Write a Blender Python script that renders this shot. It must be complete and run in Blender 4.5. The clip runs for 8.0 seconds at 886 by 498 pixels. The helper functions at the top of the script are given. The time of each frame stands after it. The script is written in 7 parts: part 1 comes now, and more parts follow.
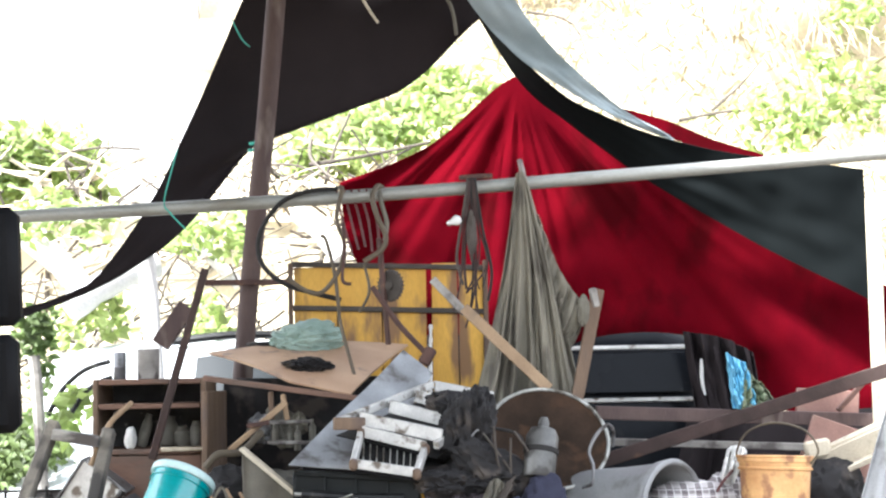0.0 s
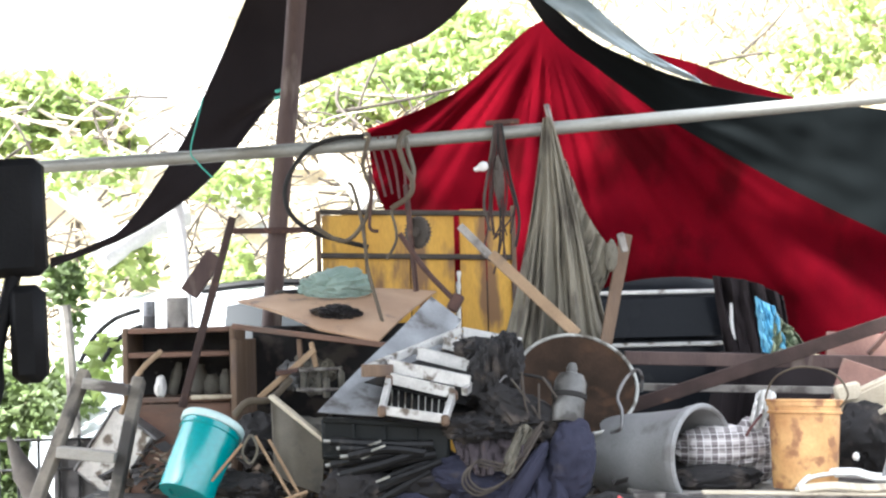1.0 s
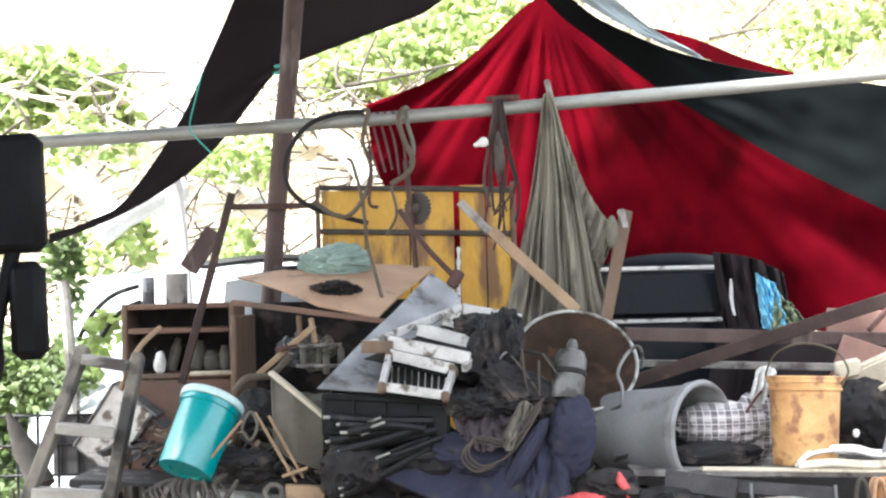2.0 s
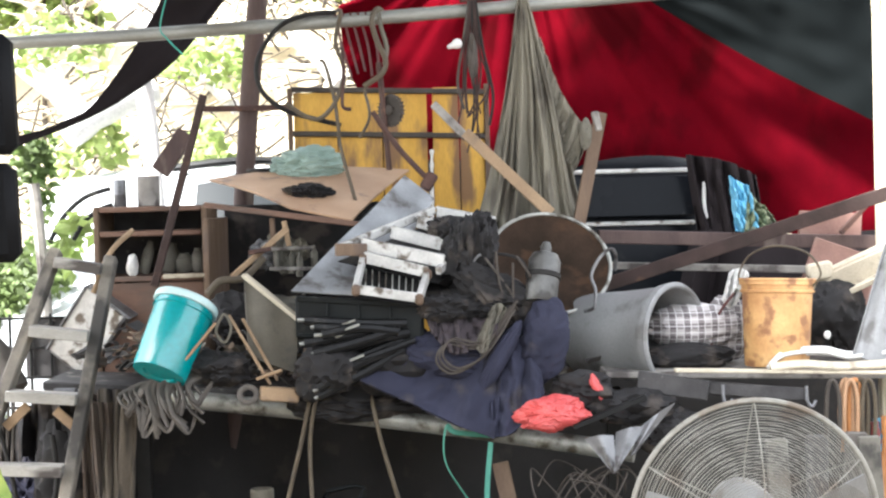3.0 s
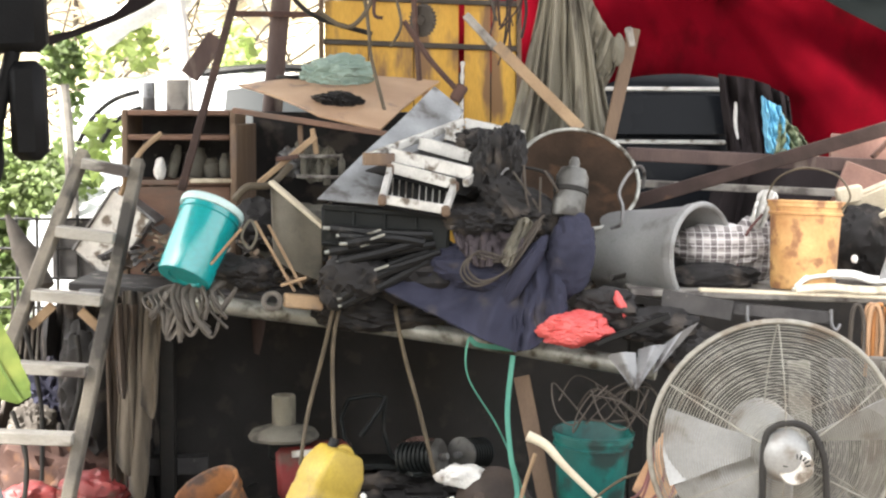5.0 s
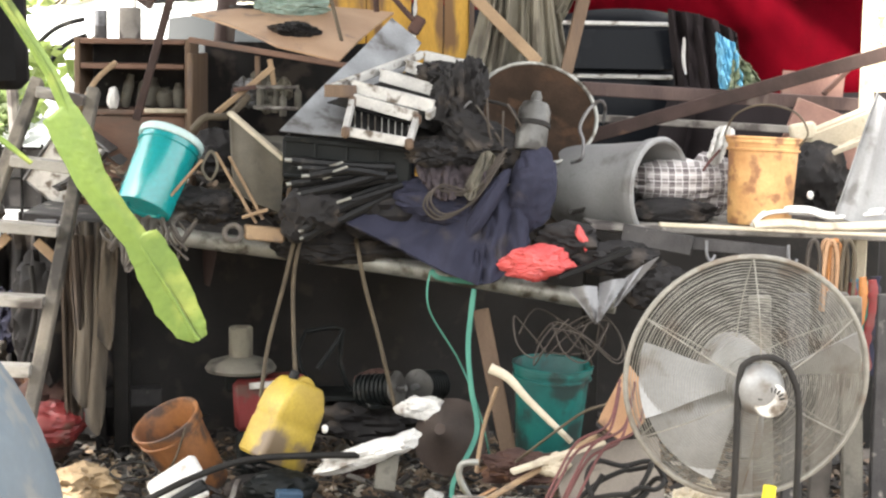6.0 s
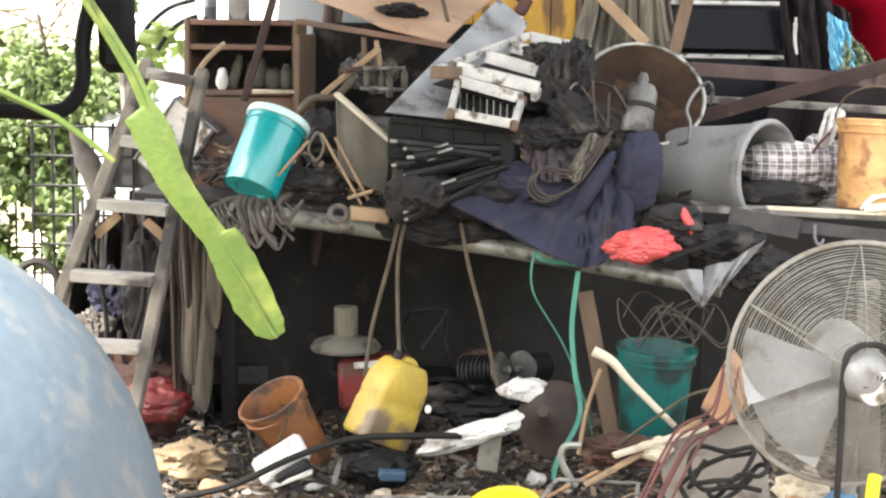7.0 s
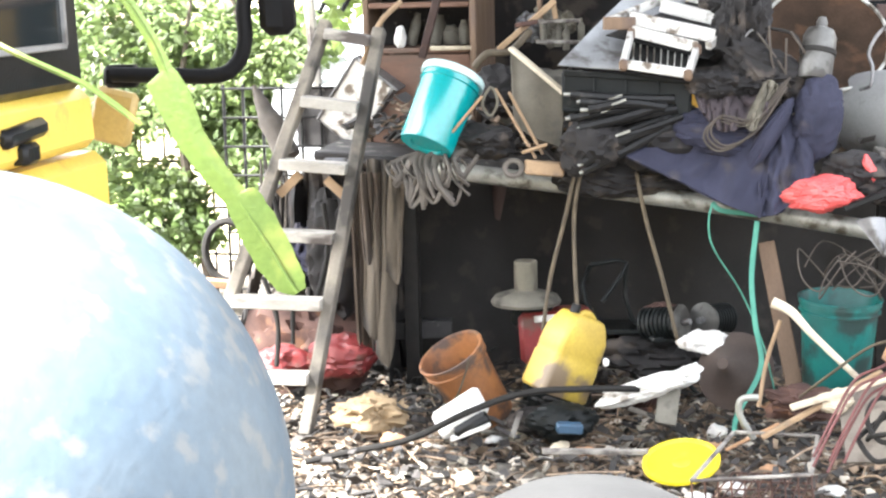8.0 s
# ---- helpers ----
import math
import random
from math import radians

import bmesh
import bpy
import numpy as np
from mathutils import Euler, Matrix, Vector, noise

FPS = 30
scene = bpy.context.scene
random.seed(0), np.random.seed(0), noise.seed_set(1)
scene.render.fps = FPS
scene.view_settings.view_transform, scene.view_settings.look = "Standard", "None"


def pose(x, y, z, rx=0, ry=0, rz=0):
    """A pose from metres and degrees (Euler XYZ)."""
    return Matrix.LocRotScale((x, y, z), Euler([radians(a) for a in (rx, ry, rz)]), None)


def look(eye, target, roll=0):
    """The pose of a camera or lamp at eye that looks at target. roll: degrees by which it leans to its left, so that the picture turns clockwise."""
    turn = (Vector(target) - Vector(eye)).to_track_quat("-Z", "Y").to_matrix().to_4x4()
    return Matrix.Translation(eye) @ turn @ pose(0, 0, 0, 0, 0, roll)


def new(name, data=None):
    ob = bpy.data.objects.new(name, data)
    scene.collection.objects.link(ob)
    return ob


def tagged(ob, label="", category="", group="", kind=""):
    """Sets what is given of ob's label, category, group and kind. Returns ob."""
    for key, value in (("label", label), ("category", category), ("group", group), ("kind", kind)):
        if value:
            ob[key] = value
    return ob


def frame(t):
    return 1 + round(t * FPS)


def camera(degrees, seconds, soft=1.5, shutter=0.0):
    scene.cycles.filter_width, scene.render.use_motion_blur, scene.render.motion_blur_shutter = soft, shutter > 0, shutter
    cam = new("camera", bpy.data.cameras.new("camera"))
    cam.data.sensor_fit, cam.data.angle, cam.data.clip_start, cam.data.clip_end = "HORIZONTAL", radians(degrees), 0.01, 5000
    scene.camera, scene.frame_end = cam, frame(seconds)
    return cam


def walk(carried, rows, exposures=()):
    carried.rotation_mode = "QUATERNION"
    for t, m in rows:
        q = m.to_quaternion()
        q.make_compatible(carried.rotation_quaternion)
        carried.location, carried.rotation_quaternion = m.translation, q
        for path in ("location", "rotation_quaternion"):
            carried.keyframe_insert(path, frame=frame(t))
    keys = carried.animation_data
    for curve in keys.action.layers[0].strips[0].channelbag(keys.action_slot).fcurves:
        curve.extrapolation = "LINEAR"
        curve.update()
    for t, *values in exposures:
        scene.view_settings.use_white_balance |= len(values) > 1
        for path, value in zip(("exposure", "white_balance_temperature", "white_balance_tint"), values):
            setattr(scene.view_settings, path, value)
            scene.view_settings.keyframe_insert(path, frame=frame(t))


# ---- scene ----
PATH = [
    (0, (0.0539, 0.1000, 1.6563), (0.1114, 5.0840, 2.0521), -1.039),
    (0.5, (0.0639, 0.1075, 1.6579), (0.0843, 5.0988, 1.9520), -1.362),
    (1, (0.0729, 0.1150, 1.6583), (0.0301, 5.1093, 1.8934), -1.473),
    (2.3, (0.0605, 0.1345, 1.6627), (0.0281, 5.1338, 1.7416), -1.361),
    (2.5, (0.0577, 0.1375, 1.6576), (0.0504, 5.1375, 1.6571), -1.411),
    (3, (0.0514, 0.1450, 1.6616), (0.0960, 5.1430, 1.5263), -1.434),
    (3.5, (0.0437, 0.1525, 1.6587), (0.1294, 5.1484, 1.4750), -1.061),
    (4, (0.0623, 0.1600, 1.6533), (0.0863, 5.1493, 1.3277), -0.439),
    (4.2, (0.0633, 0.1600, 1.6572), (-0.0171, 5.1443, 1.2693), -0.117),
    (5.3, (0.0343, 0.1600, 1.6490), (0.0614, 5.1444, 1.2554), 0.763),
    (5.5, (-0.0233, 0.1600, 1.6541), (0.0977, 5.1400, 1.2246), 1.096),
    (6, (-0.1363, 0.1600, 1.6554), (0.1025, 5.1187, 1.0602), 0.950),
    (6.5, (-0.1554, 0.1600, 1.6654), (0.0206, 5.1098, 0.9812), 0.724),
    (7, (-0.1123, 0.1600, 1.6716), (-0.2081, 5.1141, 1.0027), 0.884),
    (7.5, (-0.0501, 0.1600, 1.6706), (-0.5857, 5.0720, 0.9056), -0.307),
    (8, (0.0303, 0.1600, 1.6733), (-0.7141, 5.0384, 0.8690), -1.261),
]

cam = camera(30.0, 8.0, soft=2.3)
walk(cam, [(t, look(e, g, r)) for t, e, g, r in PATH], exposures=[(0.0, 2.8, 6000, 10), (2.5, 2.78, 6100, 10), (3.5, 2.94, 6400, 10), (6.0, 2.94, 6800, 10), (7.0, 2.97, 6700, 10), (7.5, 3.47, 6400, 10), (8.0, 3.58, 6300, 10)])

# ---- light: bright haze sky, soft sun from the upper left behind the camera ----
world = bpy.data.worlds.new("sky")
scene.world = world
world.use_nodes = True
wn = world.node_tree
sky = wn.nodes.new("ShaderNodeTexSky")
sky.sky_type, sky.sun_disc = "NISHITA", False
sky.sun_elevation, sky.sun_rotation = radians(53), radians(-122.6)
sky.air_density, sky.dust_density = 1.2, 3.0
haze = wn.nodes.new("ShaderNodeHueSaturation")
haze.inputs["Saturation"].default_value = 0.22
wn.links.new(sky.outputs[0], haze.inputs["Color"])
wn.links.new(haze.outputs[0], wn.nodes["Background"].inputs[0])
wn.nodes["Background"].inputs[1].default_value = 0.14
sun = new("sun", bpy.data.lights.new("sun", "SUN"))
sun.data.energy, sun.data.angle, sun.data.color = 4.2, radians(6), (1.0, 0.97, 0.91)
sun.matrix_basis = look((-5.0, -3.2, 8.0), (0, 0, 0))


# ---- materials ----
def rgb(c):
    return (c[0], c[1], c[2], 1.0)


def M(name, c1, c2=None, rough=0.6, metal=0.0, scale=6.0, fine=90.0, bump=0.25, dirt=None, amount=0.0, dscale=9.0,
      trans=0.0, stretch=(1, 1, 1), vary=0.0, island=0.0):
    """A worn surface: two tones, fine grain, stains of their own shape, fine relief."""
    m = bpy.data.materials.new(name)
    m.use_nodes = True
    t = m.node_tree
    N, L = t.nodes.new, t.links.new
    b = t.nodes["Principled BSDF"]
    tc, mp = N("ShaderNodeTexCoord"), N("ShaderNodeMapping")
    mp.inputs["Scale"].default_value = stretch
    L(tc.outputs["Object"], mp.inputs[0])

    def noise_at(s, detail, off):
        n = N("ShaderNodeTexNoise")
        n.inputs["Scale"].default_value, n.inputs["Detail"].default_value = s, detail
        o = N("ShaderNodeVectorMath")
        o.inputs[1].default_value = (off, off * 0.7, -off)
        L(mp.outputs[0], o.inputs[0])
        L(o.outputs[0], n.inputs["Vector"])
        return n.outputs["Fac"]

    def ramp(src, a, z):
        r = N("ShaderNodeMapRange")
        r.inputs[1].default_value, r.inputs[2].default_value = a, z
        L(src, r.inputs[0])
        return r.outputs[0]

    def mix(f, a, z, mode="MIX"):
        x = N("ShaderNodeMix")
        x.data_type, x.blend_type = "RGBA", mode
        for sock, v in ((x.inputs[0], f), (x.inputs[6], a), (x.inputs[7], z)):
            if isinstance(v, bpy.types.NodeSocket):
                L(v, sock)
            elif isinstance(v, (int, float)):
                sock.default_value = v
            else:
                sock.default_value = rgb(v)
        return x.outputs[2]

    big, small = noise_at(scale, 5, 3.1), noise_at(fine, 3, 7.7)
    col = mix(ramp(big, 0.3, 0.7), c1, c2 or tuple(v * 0.72 for v in c1))
    col = mix(0.35, col, mix(ramp(small, 0.3, 0.7), (0.55, 0.55, 0.55), (1.0, 1.0, 1.0)), "MULTIPLY")
    if dirt:
        d = ramp(noise_at(dscale, 6, 13.3), 0.66 - 0.4 * amount, 0.76 - 0.4 * amount)
        col = mix(d, col, dirt)
    if vary or island:
        src = N("ShaderNodeObjectInfo").outputs["Random"] if vary else N("ShaderNodeNewGeometry").outputs["Random Per Island"]
        hs = N("ShaderNodeHueSaturation")
        L(ramp2(t, src, 1 - (vary or island), 1 + (vary or island)), hs.inputs["Value"])
        L(col, hs.inputs["Color"])
        col = hs.outputs[0]
    L(col, b.inputs["Base Color"])
    rr = N("ShaderNodeMapRange")
    rr.inputs[3].default_value, rr.inputs[4].default_value = max(0.05, rough - 0.12), min(1.0, rough + 0.15)
    L(big, rr.inputs[0])
    L(rr.outputs[0], b.inputs["Roughness"])
    b.inputs["Metallic"].default_value = metal
    bp = N("ShaderNodeBump")
    bp.inputs["Strength"].default_value, bp.inputs["Distance"].default_value = bump, 0.004
    L(small, bp.inputs["Height"])
    L(bp.outputs[0], b.inputs["Normal"])
    if trans:
        tr, ms = N("ShaderNodeBsdfTranslucent"), N("ShaderNodeMixShader")
        L(col, tr.inputs[0])
        ms.inputs[0].default_value = trans
        L(b.outputs[0], ms.inputs[1])
        L(tr.outputs[0], ms.inputs[2])
        L(ms.outputs[0], t.nodes["Material Output"].inputs[0])
    return m


def ramp2(t, src, a, z):
    r = t.nodes.new("ShaderNodeMapRange")
    r.inputs[3].default_value, r.inputs[4].default_value = a, z
    t.links.new(src, r.inputs[0])
    return r.outputs[0]


def plain(name, c, rough=0.5, metal=0.0, alpha=1.0, transmission=0.0):
    m = bpy.data.materials.new(name)
    m.use_nodes = True
    b = m.node_tree.nodes["Principled BSDF"]
    b.inputs["Base Color"].default_value = rgb(c)
    b.inputs["Roughness"].default_value, b.inputs["Metallic"].default_value = rough, metal
    b.inputs["Transmission Weight"].default_value = transmission
    return m


RED = M("red_tarpaulin", (0.125, 0.0026, 0.0075), (0.075, 0.0018, 0.0055), 0.9, scale=4.0, fine=260, bump=0.35, trans=0.3, dirt=(0.05, 0.0022, 0.004), amount=0.34, dscale=3.2, stretch=(1, 1, 0.6))
GREEN_TARP = M("dark_green_tarpaulin", (0.0078, 0.0095, 0.0098), (0.0054, 0.0066, 0.0068), 0.9, scale=3, fine=300, bump=0.12, trans=0.04)
GREY_TARP = M("grey_blue_tarpaulin", (0.34, 0.40, 0.42), (0.22, 0.28, 0.30), 0.55, scale=4, fine=250, bump=0.12, trans=0.15)
BLACK_TARP = M("black_tarpaulin", (0.027, 0.022, 0.023), (0.018, 0.015, 0.016), 0.9, scale=2, fine=350, bump=0.1)
GALV = M("galvanised_steel", (0.36, 0.36, 0.325), (0.22, 0.22, 0.20), 0.45, 0.45, scale=14, fine=160, bump=0.15, dirt=(0.07, 0.06, 0.045), amount=0.36, dscale=12)
PIPEGALV = M("dull_galvanised_pipe", (0.33, 0.33, 0.30), (0.25, 0.25, 0.225), 0.5, 0.4, scale=9, fine=160, bump=0.12, dirt=(0.16, 0.15, 0.12), amount=0.2, dscale=6, stretch=(0.3, 1, 1))
RUST = M("rusty_steel", (0.085, 0.042, 0.031), (0.048, 0.026, 0.022), 0.8, 0.2, scale=12, fine=140, bump=0.5, dirt=(0.18, 0.09, 0.05), amount=0.2)
DARKRUST = M("dark_rust", (0.045, 0.023, 0.018), (0.026, 0.015, 0.012), 0.8, 0.1, scale=12, fine=140, bump=0.4, dirt=(0.10, 0.05, 0.03), amount=0.12)
POSTM = M("post_brown", (0.085, 0.052, 0.043), (0.05, 0.030, 0.027), 0.75, scale=7, fine=120, bump=0.4, stretch=(1, 1, 0.25), dirt=(0.15, 0.12, 0.10), amount=0.2)
WOOD = M("old_wood", (0.16, 0.103, 0.062), (0.092, 0.058, 0.037), 0.75, scale=9, fine=150, bump=0.4, stretch=(1, 1, 0.3), dirt=(0.09, 0.06, 0.045), amount=0.25)
WOODH = M("old_wood_shelf", (0.17, 0.093, 0.06), (0.105, 0.058, 0.04), 0.75, scale=9, fine=150, bump=0.4, stretch=(0.3, 1, 1), dirt=(0.09, 0.06, 0.045), amount=0.3)
PALEWOOD = M("pale_wood", (0.33, 0.225, 0.13), (0.22, 0.145, 0.085), 0.75, scale=9, fine=150, bump=0.3, dirt=(0.14, 0.10, 0.07), amount=0.2)
GREYWOOD = M("weathered_wood", (0.30, 0.28, 0.25), (0.17, 0.155, 0.14), 0.85, scale=10, fine=150, bump=0.5, dirt=(0.07, 0.06, 0.055), amount=0.35)
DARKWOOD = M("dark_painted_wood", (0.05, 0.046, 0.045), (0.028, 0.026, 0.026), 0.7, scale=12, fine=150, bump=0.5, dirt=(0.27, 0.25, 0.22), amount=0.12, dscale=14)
HARDBOARD = M("hardboard", (0.42, 0.275, 0.17), (0.33, 0.205, 0.125), 0.6, scale=5, fine=200, bump=0.15, dirt=(0.2, 0.13, 0.09), amount=0.2)
YELLOW_WOOD = M("yellow_painted_board", (0.68, 0.39, 0.055), (0.52, 0.28, 0.038), 0.6, scale=5, fine=120, bump=0.3, stretch=(1, 1, 0.3), dirt=(0.19, 0.10, 0.04), amount=0.38, dscale=8)
CANVAS = M("dirty_canvas", (0.20, 0.18, 0.135), (0.12, 0.11, 0.085), 0.9, scale=7, fine=300, bump=0.4, stretch=(1, 1, 0.4), dirt=(0.075, 0.065, 0.05), amount=0.35)
TEAL = M("teal_plastic", (0.001, 0.26, 0.27), (0.001, 0.22, 0.235), 0.2, scale=4, fine=60, bump=0.03, dirt=(0.04, 0.24, 0.24), amount=0.08)
PALETEAL = M("pale_plastic_lid", (0.48, 0.62, 0.60), (0.36, 0.50, 0.49), 0.5, scale=8, fine=80, bump=0.1, dirt=(0.2, 0.2, 0.18), amount=0.2)
OCHRE = M("stained_bucket_plastic", (0.62, 0.37, 0.15), (0.40, 0.19, 0.065), 0.6, scale=9, fine=90, bump=0.15, dirt=(0.25, 0.115, 0.05), amount=0.33, dscale=14)
GREYPL = M("grey_plastic", (0.25, 0.25, 0.245), (0.19, 0.19, 0.19), 0.5, scale=4, fine=120, bump=0.1, dirt=(0.12, 0.115, 0.11), amount=0.25)
ALU = M("worn_aluminium", (0.56, 0.55, 0.52), (0.40, 0.39, 0.37), 0.5, 0.35, scale=14, fine=120, bump=0.2, dirt=(0.1148, 0.0943, 0.0738), amount=0.33, dscale=16)
SHEET = M("sheet_metal", (0.27, 0.27, 0.27), (0.15, 0.15, 0.155), 0.42, 0.55, scale=7, fine=150, bump=0.15, dirt=(0.055, 0.05, 0.048), amount=0.35)
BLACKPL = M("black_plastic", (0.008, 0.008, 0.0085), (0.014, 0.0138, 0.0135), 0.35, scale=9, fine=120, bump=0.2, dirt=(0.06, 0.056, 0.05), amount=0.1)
RUBBER = M("black_rubber", (0.012, 0.0115, 0.011), (0.022, 0.02, 0.018), 0.65, scale=15, fine=120, bump=0.2)
DARKHOSE = M("dark_brown_cable", (0.06, 0.047, 0.036), (0.035, 0.028, 0.022), 0.7, scale=14, fine=160, bump=0.3)
HOSE = M("brown_hose", (0.095, 0.072, 0.042), (0.055, 0.042, 0.027), 0.7, scale=14, fine=160, bump=0.3)
NAVY = M("navy_cloth", (0.036, 0.037, 0.060), (0.022, 0.023, 0.038), 0.95, scale=6, fine=350, bump=0.5, dirt=(0.05, 0.045, 0.048), amount=0.25, dscale=8)
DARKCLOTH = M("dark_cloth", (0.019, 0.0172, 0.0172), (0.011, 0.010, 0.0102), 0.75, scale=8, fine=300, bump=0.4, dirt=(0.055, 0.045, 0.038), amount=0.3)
CARPAINT = M("black_car_paint", (0.006, 0.007, 0.009), (0.009, 0.010, 0.012), 0.22, scale=3, fine=60, bump=0.02, dirt=(0.02, 0.02, 0.02), amount=0.1)
BLUE = M("weathered_blue_plastic", (0.052, 0.080, 0.109), (0.074, 0.096, 0.115), 0.6, scale=7, fine=45, bump=0.3, dirt=(0.100, 0.108, 0.112), amount=0.3, dscale=16)
CABYEL = M("yellow_cab_paint", (0.76, 0.55, 0.10), (0.68, 0.47, 0.08), 0.35, scale=3, fine=60, bump=0.05, dirt=(0.45, 0.32, 0.08), amount=0.12)
MUD = M("oily_soil", (0.085, 0.07, 0.058), (0.15, 0.13, 0.11), 0.9, scale=2.2, fine=40, bump=0.9, dirt=(0.26, 0.24, 0.21), amount=0.28, dscale=5)
STRAW = M("dry_grass", (0.58, 0.50, 0.36), (0.42, 0.36, 0.25), 0.85, scale=3, fine=40, bump=0.5, dirt=(0.24, 0.28, 0.10), amount=0.2, dscale=2, island=0.35)
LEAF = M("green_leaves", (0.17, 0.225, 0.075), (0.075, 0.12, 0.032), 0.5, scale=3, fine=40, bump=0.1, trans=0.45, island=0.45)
# Lit copy of the leaf green: strong sunlight is put into the base colour.
SUNLITLEAF = M("leaves_brightened_as_sunlit", (0.36, 0.43, 0.15), (0.22, 0.31, 0.08), 0.5, scale=3, fine=40, bump=0.1, trans=0.45, island=0.45)
BARK = M("bark", (0.10, 0.08, 0.06), (0.06, 0.05, 0.04), 0.9, scale=9, fine=60, bump=0.9)
CONCRETE = M("pale_concrete", (0.62, 0.60, 0.57), (0.5, 0.48, 0.46), 0.9, scale=3, fine=60, bump=0.3)
FANMETAL = M("fan_blade_metal", (0.24, 0.24, 0.235), (0.17, 0.17, 0.165), 0.42, 0.3, scale=5, fine=120, bump=0.1, dirt=(0.12, 0.105, 0.09), amount=0.25)
WIRE = M("dusty_fan_wire", (0.24, 0.23, 0.20), (0.17, 0.16, 0.135), 0.55, 0.3, scale=20, fine=120, bump=0.1, dirt=(0.13, 0.105, 0.08), amount=0.25)
WHITEPL = M("white_plastic", (0.70, 0.69, 0.66), (0.58, 0.57, 0.54), 0.5, scale=8, fine=90, bump=0.1, dirt=(0.25, 0.22, 0.19), amount=0.22)
for k, gloss in ((RED, 0.0), (GREEN_TARP, 0.02), (CARPAINT, 0.06), (DARKCLOTH, 0.3), (RUBBER, 0.2), (BLACKPL, 0.18), (ALU, 0.4), (TEAL, 0.8), (NAVY, 0.2)):
    k.node_tree.nodes["Principled BSDF"].inputs["Specular IOR Level"].default_value = gloss
BLACK_TARP.node_tree.nodes["Principled BSDF"].inputs["Specular IOR Level"].default_value = 0.05
MIRRORPL = M("matt_black_housing", (0.006, 0.006, 0.0065), (0.004, 0.004, 0.0045), 0.6, scale=9, fine=120, bump=0.2)
MIRRORPL.node_tree.nodes["Principled BSDF"].inputs["Specular IOR Level"].default_value = 0.1
DARKGLASS = plain("dim_glass", (0.012, 0.014, 0.015), 0.35)
DARKGLASS.node_tree.nodes["Principled BSDF"].inputs["Specular IOR Level"].default_value = 0.12
GLASS = plain("dark_glass", (0.015, 0.02, 0.022), 0.06)


BROWNCLOTH = M("brown_sacking", (0.13, 0.095, 0.07), (0.08, 0.06, 0.045), 0.92, scale=7, fine=260, bump=0.5, stretch=(1, 1, 0.3), dirt=(0.04, 0.034, 0.03), amount=0.3)
GREENBAG = M("grey_green_cloth", (0.26, 0.34, 0.29), (0.17, 0.245, 0.21), 0.55, scale=6, fine=260, bump=0.3, dirt=(0.1, 0.12, 0.1), amount=0.2)
REDBAG = M("red_plastic_bag", (0.72, 0.13, 0.12), (0.60, 0.085, 0.085), 0.4, scale=9, fine=120, bump=0.15, trans=0.2)
MINT = M("mint_webbing", (0.075, 0.28, 0.205), (0.045, 0.19, 0.145), 0.7, scale=12, fine=200, bump=0.2)
GREENTIE = M("green_cord", (0.05, 0.36, 0.28), (0.04, 0.28, 0.22), 0.7, scale=12)
ORANGE = M("orange_cable", (0.48, 0.20, 0.06), (0.36, 0.15, 0.05), 0.6, scale=12)
REDCABLE = M("dark_red_cable", (0.12, 0.032, 0.028), (0.07, 0.022, 0.02), 0.6, scale=12)
YELLOWCAN = M("dirty_yellow_plastic", (0.50, 0.36, 0.055), (0.36, 0.25, 0.05), 0.5, scale=7, fine=90, bump=0.15, dirt=(0.16, 0.115, 0.07), amount=0.42, dscale=6)
YELLOWLID = M("bright_yellow_plastic", (0.80, 0.66, 0.02), (0.72, 0.58, 0.02), 0.45, scale=7, fine=90, bump=0.08, dirt=(0.4, 0.33, 0.05), amount=0.12)
CREAM = M("cream_board", (0.56, 0.50, 0.38), (0.46, 0.40, 0.30), 0.7, scale=7, fine=120, bump=0.2, dirt=(0.24, 0.2, 0.15), amount=0.22)
PINKBOARD = M("faded_pink_board", (0.27, 0.15, 0.12), (0.19, 0.105, 0.085), 0.8, scale=7, fine=120, bump=0.2, dirt=(0.2, 0.13, 0.1), amount=0.25)
CARD = M("cardboard", (0.42, 0.25, 0.14), (0.33, 0.19, 0.105), 0.85, scale=7, fine=160, bump=0.25, dirt=(0.17, 0.10, 0.06), amount=0.25)
REDBOX = M("red_plastic", (0.22, 0.026, 0.026), (0.13, 0.018, 0.018), 0.5, scale=7, fine=90, bump=0.15, dirt=(0.1, 0.05, 0.04), amount=0.3)
BLUEBAG = M("light_blue_plastic", (0.17, 0.47, 0.66), (0.12, 0.38, 0.55), 0.4, scale=9, fine=120, bump=0.15)
SILVER = M("silver_car_paint", (0.55, 0.57, 0.58), (0.48, 0.50, 0.51), 0.3, 0.3, scale=3, fine=60, bump=0.03)
BEIGEBOARD = M("beige_grey_board", (0.20, 0.175, 0.145), (0.14, 0.12, 0.10), 0.8, scale=6, fine=140, bump=0.2, dirt=(0.08, 0.065, 0.05), amount=0.25)
DUSTPAN = M("grey_brown_board", (0.14, 0.13, 0.105), (0.085, 0.078, 0.065), 0.75, scale=6, fine=140, bump=0.3, dirt=(0.035, 0.032, 0.027), amount=0.3)


# ---- mesh helpers ----
def place(ob, parent):
    x = Vector((0, 0, 0))
    while parent:
        x += parent.location
        parent = parent.parent
    return x


